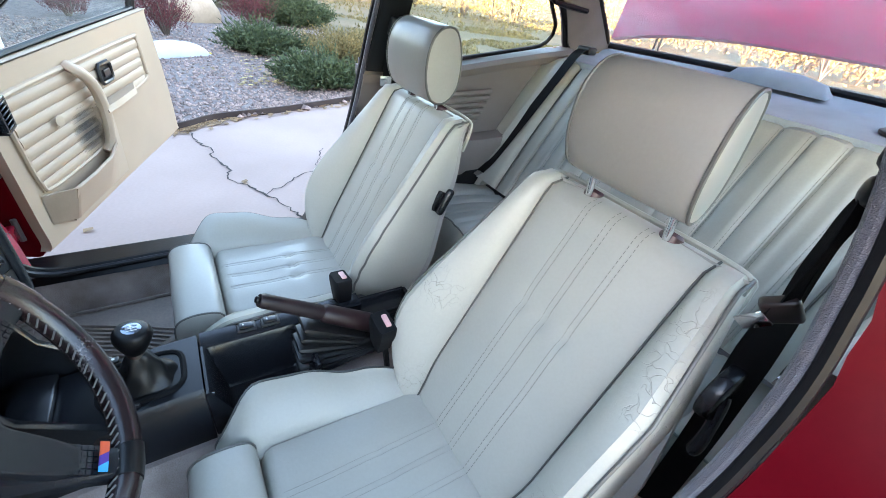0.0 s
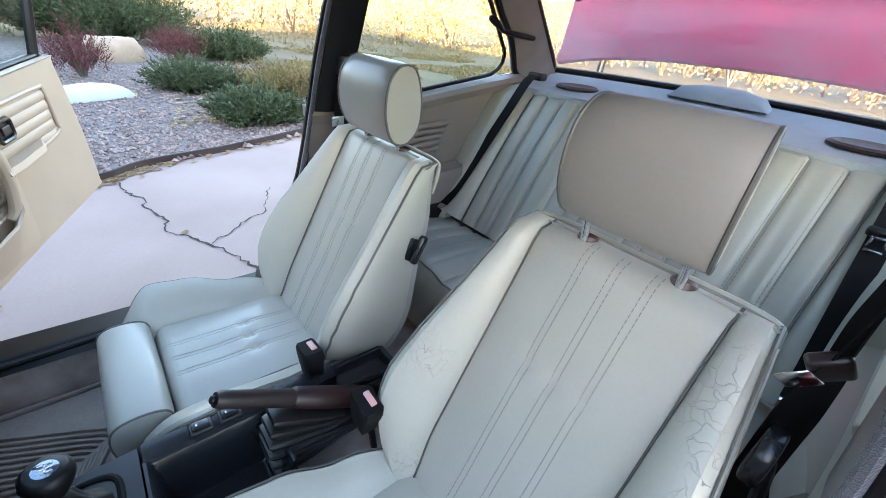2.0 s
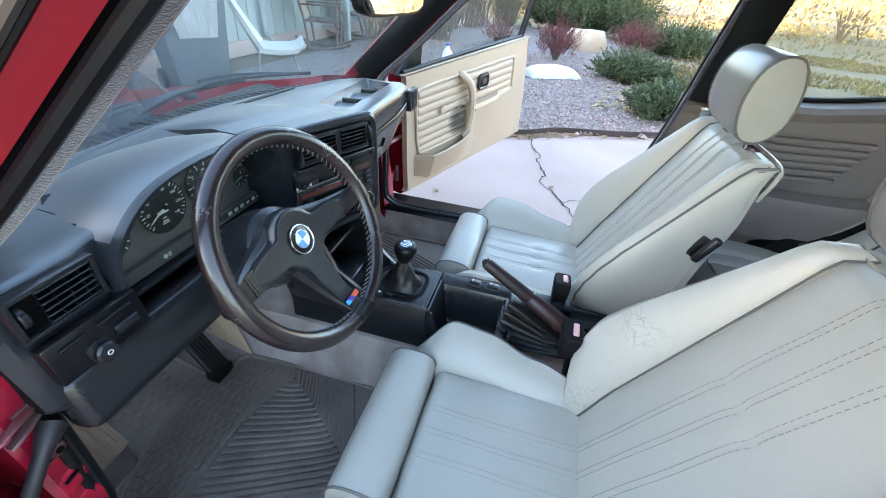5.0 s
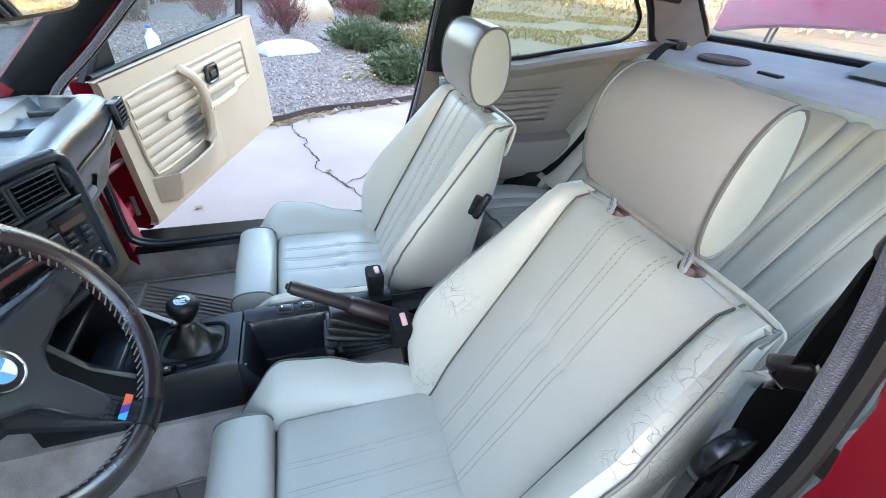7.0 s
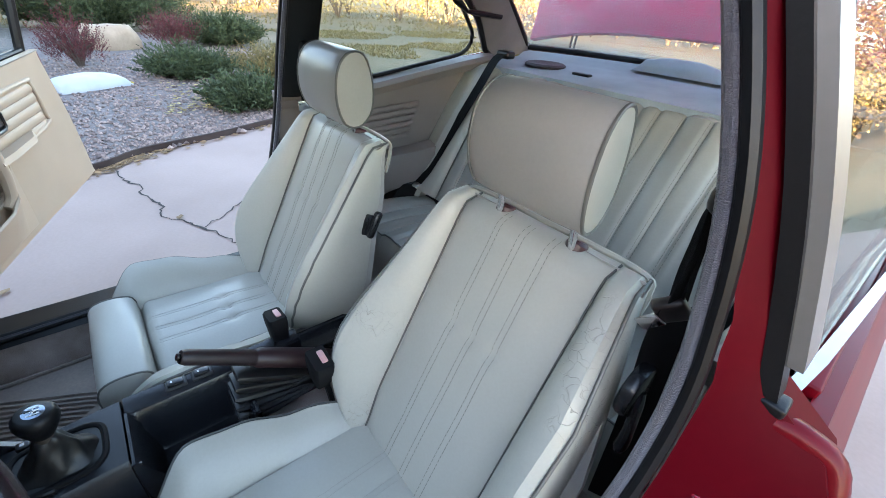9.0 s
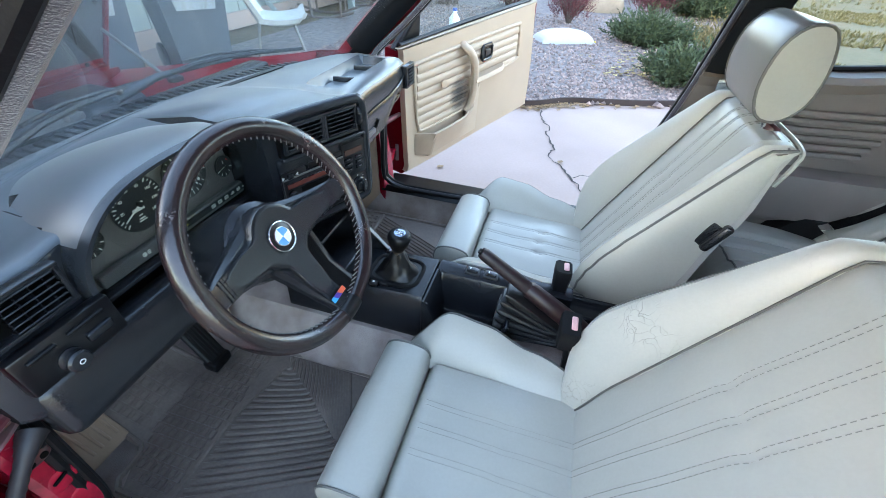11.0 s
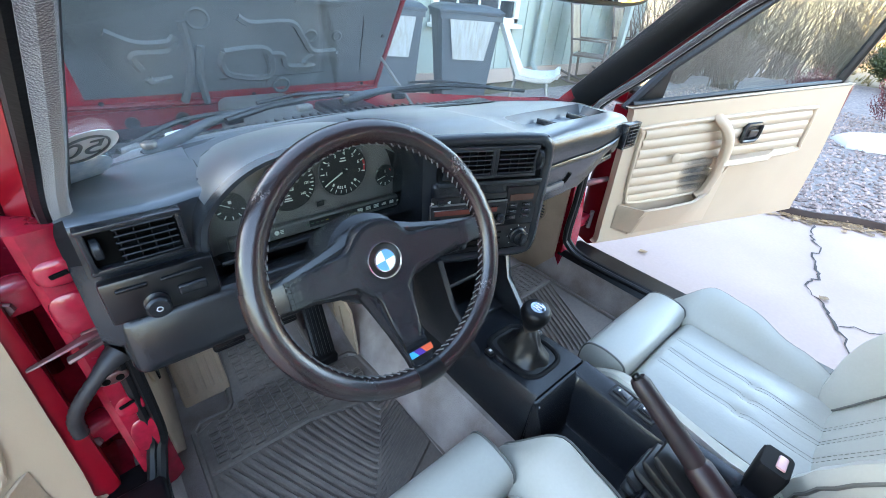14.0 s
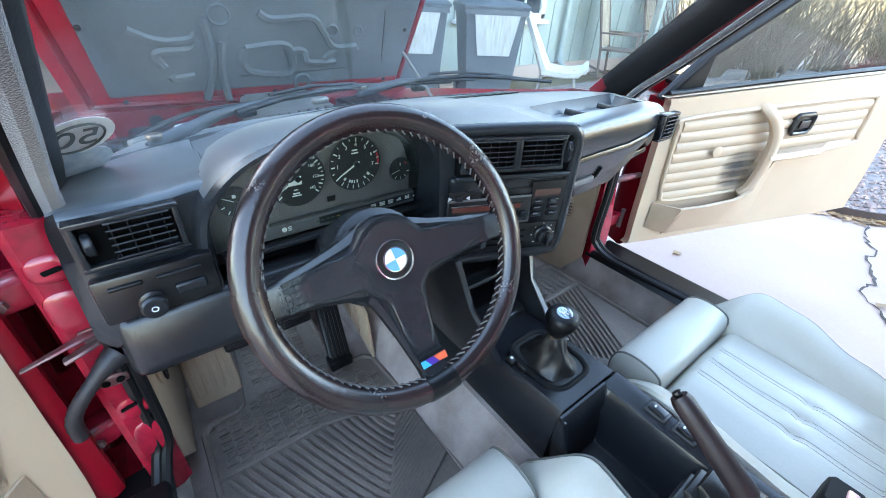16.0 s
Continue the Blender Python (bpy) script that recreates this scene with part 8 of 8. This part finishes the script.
v, f = flat_leaves(300, 0.023, 5, by_edge)
tagged(soup("fallen_leaf", v, f, DEADLEAF), "yellow and brown fallen leaves along the edging", "leaves", kind="stuff")
v, f = flat_leaves(480, 0.026, 6, lambda r: (4.3 + abs(r.gauss(0, 0.75)), r.gauss(-1.7, 0.45), 0.03))
tagged(soup("fallen_leaf", v, f, GOLD), "yellow fallen leaves caught round the juniper", "leaves", kind="stuff")
v, f = flat_leaves(3, 0.022, 8, lambda r: (r.uniform(1.2, 2.8), r.uniform(-1.2, 0.4), 0.006))
tagged(soup("fallen_leaf", v, f, DEADLEAF), "few pale leaves on the concrete", "leaves", kind="stuff")
v, f = stones(60, 0.035, 12, 0.10)
tagged(soup("edge_stone", v, f, STONE), "larger stones lying along the edging", "stones", kind="stuff")


def shrub(name, label, x, y, r0, h, n, material, seed, upright=0.3, leaf=0.03, stems=9, dens=9):
    """A shrub: stems and a crown of many small needle or leaf pieces on sprays."""
    s_ = thing(name, label, "shrub", "", (x, y, 0.0))
    r = random.Random(seed)
    st = bmesh.new()
    sv, sf = [], []
    for k in range(stems):
        a = 6.283 * k / stems + r.uniform(-0.3, 0.3)
        e = Vector((x + math.cos(a) * r0 * 0.6, y + math.sin(a) * r0 * 0.6, h * r.uniform(0.4, 0.7)))
        tube(st, spline([(x + math.cos(a) * 0.02, y + math.sin(a) * 0.02, 0.0), lerp(Vector((x, y, 0.05)), e, 0.5) + Vector((0, 0, 0.05)), e], 5), [0.016, 0.013, 0.010, 0.008, 0.004], 5)
    part("stem", st, TWIG, s_)
    for _ in range(n):
        a, q = r.uniform(0, 6.283), r.random() ** 0.5
        lump = 0.8 + 0.75 * noise.noise(Vector((math.cos(a) * 2.3 + seed * 3.1, math.sin(a) * 2.3, seed)))
        base = Vector((x + math.cos(a) * q * r0 * 0.75 * lump, y + math.sin(a) * q * r0 * 0.75 * lump, h * (0.12 + 0.6 * r.random() * (1 - 0.6 * q * q) * (0.6 + 0.8 * lump))))
        d = Vector((math.cos(a) * q + r.uniform(-0.4, 0.4), math.sin(a) * q + r.uniform(-0.4, 0.4), upright + r.uniform(0, 0.5))).normalized()
        L = r0 * r.uniform(0.25, 0.8)
        for k in range(dens):
            p = base + d * L * k / dens
            w = Vector((r.uniform(-1, 1), r.uniform(-1, 1), r.uniform(-0.5, 1)))
            w = (w.normalized() + d * 1.1).normalized() * leaf * r.uniform(0.7, 1.4)
            t = w.cross(Vector((r.uniform(-1, 1), r.uniform(-1, 1), r.uniform(-1, 1)))).normalized() * leaf * 0.22
            o = len(sv)
            sv += [tuple(p - t), tuple(p + w), tuple(p + t)]
            sf.append((o, o + 1, o + 2))
    soup("crown", sv, sf, material, s_)
    return s_


shrub("juniper", "low spreading green juniper in the gravel bed", 4.50, -1.66, 0.52, 0.15, 1500, JUNIPER, 1, 0.12, 0.05)
shrub("juniper", "low green juniper behind the white bag", 6.5, -1.45, 0.58, 0.18, 1300, JUNIPER, 2, 0.15, 0.055)
shrub("juniper", "broad green juniper at the lawn's edge", 10.0, -2.80, 0.8, 0.36, 2000, JUNIPER, 3, 0.25, 0.065)
shrub("juniper", "tall dark green juniper clump behind the boulder", 13.4, -1.0, 1.6, 0.75, 3200, JUNIPER, 4, 0.4, 0.085)
shrub("juniper", "dark green juniper beside the tall clump", 14.0, -0.1, 1.1, 0.7, 2200, JUNIPER, 9, 0.4, 0.085)
shrub("barberry_bush", "upright dark red barberry bush", 7.6, -0.20, 0.45, 0.74, 520, BARBERRY, 5, 1.1, 0.032, 18, 8)
shrub("barberry_bush", "dark red barberry bush beside the boulder", 9.7, -1.80, 0.55, 0.55, 620, BARBERRY, 6, 0.9, 0.036, 18, 8)
shrub("barberry_bush", "small red barberry bush at the bed's far end", 9.0, 1.1, 0.4, 0.45, 380, BARBERRY, 8, 1.1, 0.032, 14, 8)
shrub("dry_bush", "straw coloured dry bush behind the juniper", 5.9, -2.45, 0.6, 0.24, 900, DRYGRASS, 7, 0.5, 0.045)


def thicket():
    t = thing("bare_thicket", "dense thicket of bare grey brown twigs in front of the fence", "shrub", "", (9.5, 2.6, 0))
    r = random.Random(21)
    for c in range(15):
        x, y = 7.9 + c * 0.42 + r.uniform(-0.3, 0.3), 3.3 - c * 0.12 + r.uniform(-0.8, 0.5)
        b = bmesh.new()
        for k in range(40):
            a = r.uniform(0, 6.283)
            L = r.uniform(0.7, 2.7)
            d = Vector((math.cos(a) * r.uniform(0.1, 0.6), math.sin(a) * r.uniform(0.1, 0.6), 1)).normalized()
            p0 = Vector((x + r.uniform(-0.2, 0.2), y + r.uniform(-0.2, 0.2), 0))
            p1 = p0 + d * L * 0.5 + Vector((r.uniform(-0.1, 0.1), r.uniform(-0.1, 0.1), 0))
            p2 = p1 + d * L * 0.5 + Vector((r.uniform(-0.3, 0.3), r.uniform(-0.3, 0.3), 0))
            tube(b, [p0, p1, p2], [0.012, 0.008, 0.003], 4)
            for q in range(7):
                s0 = lerp(p0, p1, r.uniform(0.2, 1)) if r.random() < 0.5 else lerp(p1, p2, r.random())
                e = s0 + Vector((r.uniform(-0.35, 0.35), r.uniform(-0.35, 0.35), r.uniform(0, 0.4)))
                tube(b, [s0, lerp(s0, e, 0.5) + Vector((r.uniform(-0.05, 0.05), 0, 0)), e], [0.005, 0.004, 0.002], 3)
        part("branch_cluster", b, TWIG, t)


thicket()

# boulder and bag
bo = tagged(part("boulder", bmesh.new(), mat("tan_sandstone", (0.48, 0.36, 0.26), 0.85, scale=3, fine=20, bump=0.5, dist=0.02), None), "long flat-topped tan sandstone boulder lying in the bed", "boulder")
b = bmesh.new()
bmesh.ops.create_icosphere(b, subdivisions=4, radius=1)
for q in b.verts:
    k = 1 + 0.18 * noise.noise(q.co * 1.3) + 0.06 * noise.noise(q.co * 4)
    q.co = Vector((9.55 + q.co.x * 0.32 * k, -0.78 + q.co.y * 0.44 * k, 0.14 + max(-0.6, min(0.62, q.co.z)) * 0.42 * k))
b.to_mesh(bo.data)
bo.data.shade_smooth()
b.free()
bag = thing("filled_bag", "plump white plastic sack with yellow edge lying flat", "bag", "", (6.0, -0.2, 0.02))


def sack(i, j):
    u, w = 2 * i - 1, 2 * j - 1
    k = max(0.0, (1 - abs(u) ** 3) * (1 - abs(w) ** 3)) ** 0.5
    t = radians(-62)
    x, y = u * 0.40, w * 0.24 * (1 - 0.12 * u * u)
    return Vector((6.0 + x * math.cos(t) - y * math.sin(t), -0.2 + x * math.sin(t) + y * math.cos(t), 0.035 + 0.13 * k + 0.008 * noise.noise(Vector((u * 3, w * 3, 0)))))


part("sack_body", slab(bmesh.new(), sack, 24, 16, (0, 0, -0.02)), mat("white_woven_plastic", (0.52, 0.53, 0.55), 0.45, var=0.05, scale=8, fine=90), bag)
part("yellow_seam", tube(bmesh.new(), [sack(1, j / 8) + Vector((0, 0, 0.004)) for j in range(9)], 0.012, 6), mat("yellow_plastic", (0.7, 0.52, 0.08), 0.5), bag)


# lawn tufts
def tufts(n, seed, box, h, material, label):
    r = random.Random(seed)
    v, f = [], []
    for _ in range(n):
        x, y = r.uniform(box[0], box[1]), r.uniform(box[2], box[3])
        if noise.noise(Vector((x * 0.5, y * 0.5, seed))) < -0.15:
            continue
        for k in range(4):
            a = r.uniform(0, 6.283)
            p = Vector((x + r.uniform(-0.04, 0.04), y + r.uniform(-0.04, 0.04), -0.05))
            e = p + Vector((math.cos(a) * h * 0.6, math.sin(a) * h * 0.6, h * r.uniform(0.5, 1.3)))
            s_ = Vector((-math.sin(a), math.cos(a), 0)) * 0.012
            o = len(v)
            v += [tuple(p - s_), tuple(p + s_), tuple(e)]
            f.append((o, o + 1, o + 2))
    tagged(soup("grass_tuft", v, f, material), label, "grass", kind="stuff")


tufts(9000, 31, (5.3, 14, -13, -3.3), 0.06, DRYGRASS, "tufts of dry yellow green grass on the lawn")
tufts(5000, 32, (14, 34, -24, 2), 0.12, DRYGRASS, "longer dry grass farther out on the lawn")


# distance: pale bare and golden trees, a field fence
def tree(x, y, h, seed, material, name, label):
    t = thing(name, label, "tree", "", (x, y, 0))
    r = random.Random(seed)
    b = bmesh.new()
    tube(b, [(x, y, -0.1), (x + r.uniform(-0.2, 0.2), y, h * 0.35), (x + r.uniform(-0.3, 0.3), y + 0.2, h * 0.8)], [0.22, 0.16, 0.05], 8)
    tips = []
    for k in range(14):
        a = r.uniform(0, 6.283)
        z0 = h * r.uniform(0.2, 0.7)
        e = Vector((x + math.cos(a) * h * r.uniform(0.15, 0.4), y + math.sin(a) * h * r.uniform(0.15, 0.4), z0 + h * r.uniform(0.1, 0.35)))
        tube(b, [(x, y, z0), lerp(Vector((x, y, z0)), e, 0.5) + Vector((0, 0, 0.2)), e], [0.07, 0.045, 0.015], 5)
        tips.append(e)
    part("trunk", b, TWIG, t)
    v, f = [], []
    for e in tips:
        for k in range(150):
            p = e + Vector((r.gauss(0, 1), r.gauss(0, 1), r.gauss(0, 0.7))) * h * 0.10
            w = Vector((r.uniform(-1, 1), r.uniform(-1, 1), r.uniform(-1, 1))).normalized() * 0.13
            q = w.cross(Vector((r.uniform(-1, 1), r.uniform(-1, 1), r.uniform(-1, 1)))).normalized() * 0.09
            o = len(v)
            v += [tuple(p - w), tuple(p + q), tuple(p + w), tuple(p - q)]
            f.append((o, o + 1, o + 2, o + 3))
    soup("crown", v, f, material, t)


for k, (x, y, h) in enumerate(((30, -8, 6), (36, -16, 7), (34, -28, 8), (24, -36, 7), (12, -40, 8), (2, -42, 7), (-8, -38, 8), (20, -22, 4), (38, 2, 7), (-18, -30, 8), (44, -6, 8))):
    tree(x, y, h, 50 + k, GOLD if k % 3 else DRYGRASS, "golden_tree", "distant tree with sparse golden autumn leaves")
# golden brush along the far edge of the field
rb = random.Random(77)
bv, bf, bt_ = [], [], bmesh.new()
for k in range(62):
    u = k / 61
    c0 = Vector((lerp(34, -9, u) + rb.uniform(-2, 2), lerp(4, -19, u) - 13 * math.sin(u * 3.14) + rb.uniform(-2, 2), 0))
    hh = rb.uniform(1.3, 3.0)
    for q in range(6):
        e = c0 + Vector((rb.uniform(-1, 1) * hh * 0.5, rb.uniform(-1, 1) * hh * 0.5, hh * rb.uniform(0.7, 1.15)))
        tube(bt_, [c0, lerp(c0, e, 0.5) + Vector((rb.uniform(-0.1, 0.1), 0, 0.1)), e], [0.04, 0.025, 0.008], 4)
    for q in range(330):
        p = c0 + Vector((rb.gauss(0, 0.42), rb.gauss(0, 0.42), 0.55 + rb.gauss(0, 0.24))) * hh
        if p.z < 0.02:
            continue
        w = Vector((rb.uniform(-1, 1), rb.uniform(-1, 1), rb.uniform(-1, 1))).normalized() * rb.uniform(0.05, 0.11)
        n = w.cross(Vector((rb.uniform(-1, 1), rb.uniform(-1, 1), rb.uniform(-1, 1)))).normalized() * 0.05
        o = len(bv)
        bv += [tuple(p - w), tuple(p + n), tuple(p + w), tuple(p - n)]
        bf.append((o, o + 1, o + 2, o + 3))
brush = tagged(part("field_brush", bt_, TWIG, None), "thicket of golden autumn brush along the field", "brush", "", "stuff")
soup("foliage", bv, bf, GOLD, brush)
fence = thing("field_fence", "distant weathered post and rail fence across the field", "fence", "", (15, -26, 0))
fp = [Vector((30 - k * 3.0, -24 - 2.5 * math.sin(k * 0.35), 0)) for k in range(14)]
for p in fp:
    part("post", B(p + Vector((0, 0, 0.5)), (0.12, 0.12, 1.2), 0.01), TWIG, fence)
for a, c in zip(fp, fp[1:]):
    for z in (0.5, 0.95):
        part("rail", tube(bmesh.new(), [a + Vector((0, 0, z)), c + Vector((0, 0, z))], 0.045, 6), TWIG, fence)

# low hills
b = bmesh.new()
loft(b, [[(math.cos(a) * R, math.sin(a) * R, z + (9 * noise.noise(Vector((math.cos(a) * 3, math.sin(a) * 3, 5))) if z > 0 else 0)) for a in (radians(-175 + k * 2.5) for k in range(91))] for R, z in ((180, -0.2), (260, 11), (330, 24))], False, False)
setting("backdrop", b, mat("hazy_dry_hills", (0.20, 0.14, 0.065), 0.95, scale=0.02, fine=0.3, col2=(0.14, 0.15, 0.09)), "dry brush covered hills far behind the field", "hills")


# ---- house front ----
def house():
    h = thing("house", "low house with grey green vertical board siding and open garage", "house", "", (4, 4, 0))
    WY = 4.3
    part("wall", B((5.1, WY + 0.1, 1.35), (7.4, 0.16, 2.7), 0), SIDING, h)
    for k in range(25):
        part("batten", B((1.5 + k * 0.3, WY + 0.014, 1.35), (0.018, 0.018, 2.7), 0.002, 1), SIDING, h)
    part("plinth", B((5.1, WY, 0.08), (7.4, 0.06, 0.2), 0.005), CONCRETE, h)
    wn = part("window", B((4.0, WY + 0.01, 1.35), (1.5, 0.06, 1.0), 0.005), mat("dark_pane", (0.03, 0.035, 0.04), 0.05, bump=0), h, "white framed window with small panes")
    fr = bmesh.new()
    for x, z, sx, sz in ((4.0, 0.83, 1.66, 0.09), (4.0, 1.87, 1.66, 0.09), (3.22, 1.35, 0.09, 1.1), (4.78, 1.35, 0.09, 1.1)):
        rbox(fr, (x, WY - 0.03, z), (sx, 0.06, sz), 0.005)
    part("window_frame", fr, WHITE, wn)
    for x in (3.6, 4.0, 4.4):
        part("glazing_bar", B((x, WY - 0.03, 1.35), (0.025, 0.03, 1.0), 0.003), WHITE, wn)
    for z in (1.1, 1.35, 1.6):
        part("glazing_bar", B((4.0, WY - 0.03, z), (1.5, 0.03, 0.025), 0.003), WHITE, wn)
    part("sill", B((4.0, WY - 0.06, 0.77), (1.75, 0.12, 0.05), 0.006), WHITE, wn)
    # roof and eaves
    sh = mat("brown_shingle", (0.12, 0.10, 0.09), 0.9, scale=3, fine=20)
    part("roof", prism(bmesh.new(), [(-9.8, 3.4, 2.62), (9.2, 3.4, 2.62), (9.2, 9.5, 5.0), (-9.8, 9.5, 5.0)], (0, 0, 0.15)), sh, h)
    part("far_roof", prism(bmesh.new(), [(-9.8, 9.5, 5.0), (9.2, 9.5, 5.0), (9.2, 15.5, 2.6), (-9.8, 15.5, 2.6)], (0, 0, 0.15)), sh, h)
    part("fascia", B((-0.3, 3.39, 2.66), (19, 0.04, 0.22), 0.004), SIDING, h)
    part("downspout", tube(bmesh.new(), [(5.35, WY - 0.06, 2.6), (5.35, WY - 0.06, 0.25), (5.32, WY - 0.2, 0.12)], 0.04, 8), mat("grey_green_metal", (0.3, 0.34, 0.33), 0.5), h)
    part("porch_post", B((6.75, WY - 0.75, 1.3), (0.10, 0.10, 2.6), 0.008), bpy.data.materials["grey_green_metal"], h)
    # garage to the left of the wall
    gl = mat("garage_wall", (0.34, 0.34, 0.33), 0.9, scale=1.5)
    part("garage_back", B((-4.2, 9.4, 1.35), (11.2, 0.12, 2.7), 0), gl, h)
    part("garage_side", B((1.36, 6.9, 1.35), (0.12, 5.0, 2.7), 0), gl, h)
    part("garage_far_side", B((-9.6, 6.9, 1.35), (0.12, 5.0, 2.7), 0), gl, h)
    part("garage_ceiling", B((-4.2, 6.9, 2.55), (11.0, 5.0, 0.08), 0), gl, h)
    part("end_wall", B((8.75, 9.3, 1.35), (0.16, 10.0, 2.7), 0), SIDING, h)
    part("back_wall", B((-0.4, 14.6, 1.35), (18.4, 0.16, 2.7), 0), SIDING, h)


house()


def bin_(x, y, turn, label):
    t = thing("wheelie_bin", label, "bin", "wheelie bins", (x, y, 0))
    grey = mat("blue_grey_bin", (0.055, 0.068, 0.082), 0.55, var=0.06)
    r = rot(0, 0, turn)
    Q = lambda a, b_, z: Vector((x, y, 0)) + r @ Vector((a, b_, z * 0.92))
    part("body", loft(bmesh.new(), [[Q(u * w, v_ * d, z) for u, v_ in ((-1, -1), (-0.3, -1.04), (0.3, -1.04), (1, -1), (1, 1), (-1, 1))] for w, d, z in ((0.22, 0.25, 0.02), (0.235, 0.27, 0.3), (0.27, 0.31, 0.75), (0.29, 0.335, 1.0), (0.31, 0.355, 1.0), (0.31, 0.355, 1.05))]), grey, t)
    part("lid", loft(bmesh.new(), [[Q(u * w, v_ * d, z) for u, v_ in ((-1, -1), (1, -1), (1, 1), (-1, 1))] for w, d, z in ((0.32, 0.37, 1.052), (0.325, 0.375, 1.08), (0.27, 0.32, 1.12), (0.2, 0.25, 1.135))]), grey, t)
    lb = part("pale_label", prism(bmesh.new(), [Q(-0.16, -0.336, 0.62), Q(0.16, -0.336, 0.62), Q(0.22, -0.375, 1.0), Q(-0.22, -0.375, 1.0)], r @ Vector((0, -0.004, 0))), mat("pale_streaked_panel", (0.25, 0.24, 0.215), 0.5, scale=6, stretch=(8, 8, 0.6), col2=(0.35, 0.37, 0.4)), t, "pale streaked front panel")
    part("handle", tube(bmesh.new(), [Q(-0.22, 0.40, 1.02), Q(0.22, 0.40, 1.02)], 0.016, 8), grey, t)
    for u in (-0.27, 0.27):
        part("wheel", disc(bmesh.new(), Q(u, 0.27, 0.12), r @ Vector((1, 0, 0)), 0.12, 0.04, 20, 0.01), RUBBER, t)
    return t


bin_(2.05, 3.55, -30, "grey blue wheelie bin with pale front panel")
bin_(2.72, 3.18, -30, "dark blue wheelie bin with pale front panel")


def white_chair(x, y, turn):
    t = thing("plastic_chair", "white moulded plastic shell chair beside the bins", "chair", "", (x, y, 0))
    r = rot(0, 0, turn)
    Q = lambda a, b_, z: Vector((x, y, 0)) + r @ Vector((a, b_, z))

    def seat(i, j):
        a = (2 * i - 1)
        if j < 0.5:
            q = j / 0.5
            return Q(a * lerp(0.30, 0.27, q), lerp(-0.34, 0.14, q), 0.43 + 0.05 * a * a * (1 - 0.3 * q) - 0.03 * math.sin(q * 3.1) + (0.03 if q < 0.1 else 0))
        q = (j - 0.5) / 0.5
        return Q(a * lerp(0.27, 0.15, q ** 1.5), 0.14 + 0.22 * q - 0.06 * a * a * (1 - q), 0.43 + 0.02 * (1 - q) + 0.52 * q)
    part("shell", slab(bmesh.new(), seat, 14, 30, (0, 0.03, -0.045)), mat("chalky_white_plastic", (0.55, 0.55, 0.52), 0.5, var=0.05), t)
    for a, b_ in ((-0.2, -0.24), (0.2, -0.24), (-0.2, 0.16), (0.2, 0.16)):
        part("leg", tube(bmesh.new(), [Q(a * 0.8, b_ * 0.8, 0.42), Q(a * 1.15, b_ * 1.25, 0.0)], 0.014, 8), GREYMETAL, t)


white_chair(3.32, 2.70, 36)


def rocking_chair(x, y, turn, label):
    t = thing("rocking_chair", label, "rocking chair", "rocking chairs", (x, y, 0))
    wood = mat("weathered_wood", (0.16, 0.12, 0.10), 0.8, scale=6, stretch=(1, 1, 0.2))
    r = rot(0, 0, turn)
    Q = lambda a, b_, z: Vector((x, y, 0)) + r @ Vector((a, b_, z))
    for a in (-0.26, 0.26):
        part("rocker", tube(bmesh.new(), spline([Q(a, -0.45, 0.10), Q(a, -0.15, 0.02), Q(a, 0.2, 0.02), Q(a, 0.55, 0.12)], 12), 0.02, 6), wood, t)
        part("front_leg", tube(bmesh.new(), [Q(a, -0.24, 0.03), Q(a, -0.26, 0.64)], 0.022, 6), wood, t)
        part("back_leg", tube(bmesh.new(), [Q(a, 0.22, 0.03), Q(a, 0.26, 0.45), Q(a, 0.42, 1.12)], 0.022, 6), wood, t)
        part("arm", B(Q(a, 0.0, 0.65), (0.09, 0.58, 0.025), 0.006, 2, r), wood, t)
    part("seat", B(Q(0, 0.0, 0.42), (0.54, 0.52, 0.03), 0.008, 2, r), wood, t)
    for k in range(6):
        # back slats paler than the frame: sunlight put into their colour
        part("back_slat", B(Q(-0.2 + k * 0.08, 0.345, 0.80), (0.06, 0.015, 0.72), 0.004, 2, r @ rot(-14)), mat("sunlit_wood", (0.42, 0.33, 0.24), 0.8, scale=5) if k == 0 else bpy.data.materials["sunlit_wood"], t)
    part("top_rail", B(Q(0, 0.43, 1.15), (0.56, 0.03, 0.09), 0.008, 2, r), wood, t)


rocking_chair(6.1, 3.65, 20, "weathered wooden rocking chair on the porch")
rocking_chair(7.6, 3.75, 10, "second weathered wooden rocking chair farther along the porch")
jug = thing("water_bottle", "small white bottle with blue cap on the ground", "bottle", "", (5.6, 1.35, 0.01))
part("bottle_body", lathe(bmesh.new(), Vector((5.6, 1.35, 0.01)), (0, 0, 1), [(0.07, 0), (0.075, 0.02), (0.075, 0.22), (0.03, 0.28), (0.03, 0.31)], 18), WHITE, jug)
part("cap", lathe(bmesh.new(), Vector((5.6, 1.35, 0.32)), (0, 0, 1), [(0.034, 0), (0.034, 0.03), (0.03, 0.034)], 16), mat("blue_cap", (0.05, 0.12, 0.4), 0.4), jug)
cart = thing("garage_cart", "dark metal cart with clutter in the garage", "cart", "", (-2.2, 7.5, 0))
for z in (0.25, 0.6, 0.95):
    part("shelf", B((-2.2, 7.5, z), (1.2, 0.5, 0.03), 0.004), RUBBER, cart)
for a in (-0.58, 0.58):
    for c in (-0.23, 0.23):
        part("upright", B((-2.2 + a, 7.5 + c, 0.5), (0.03, 0.03, 1.0), 0.003), GREYMETAL, cart)
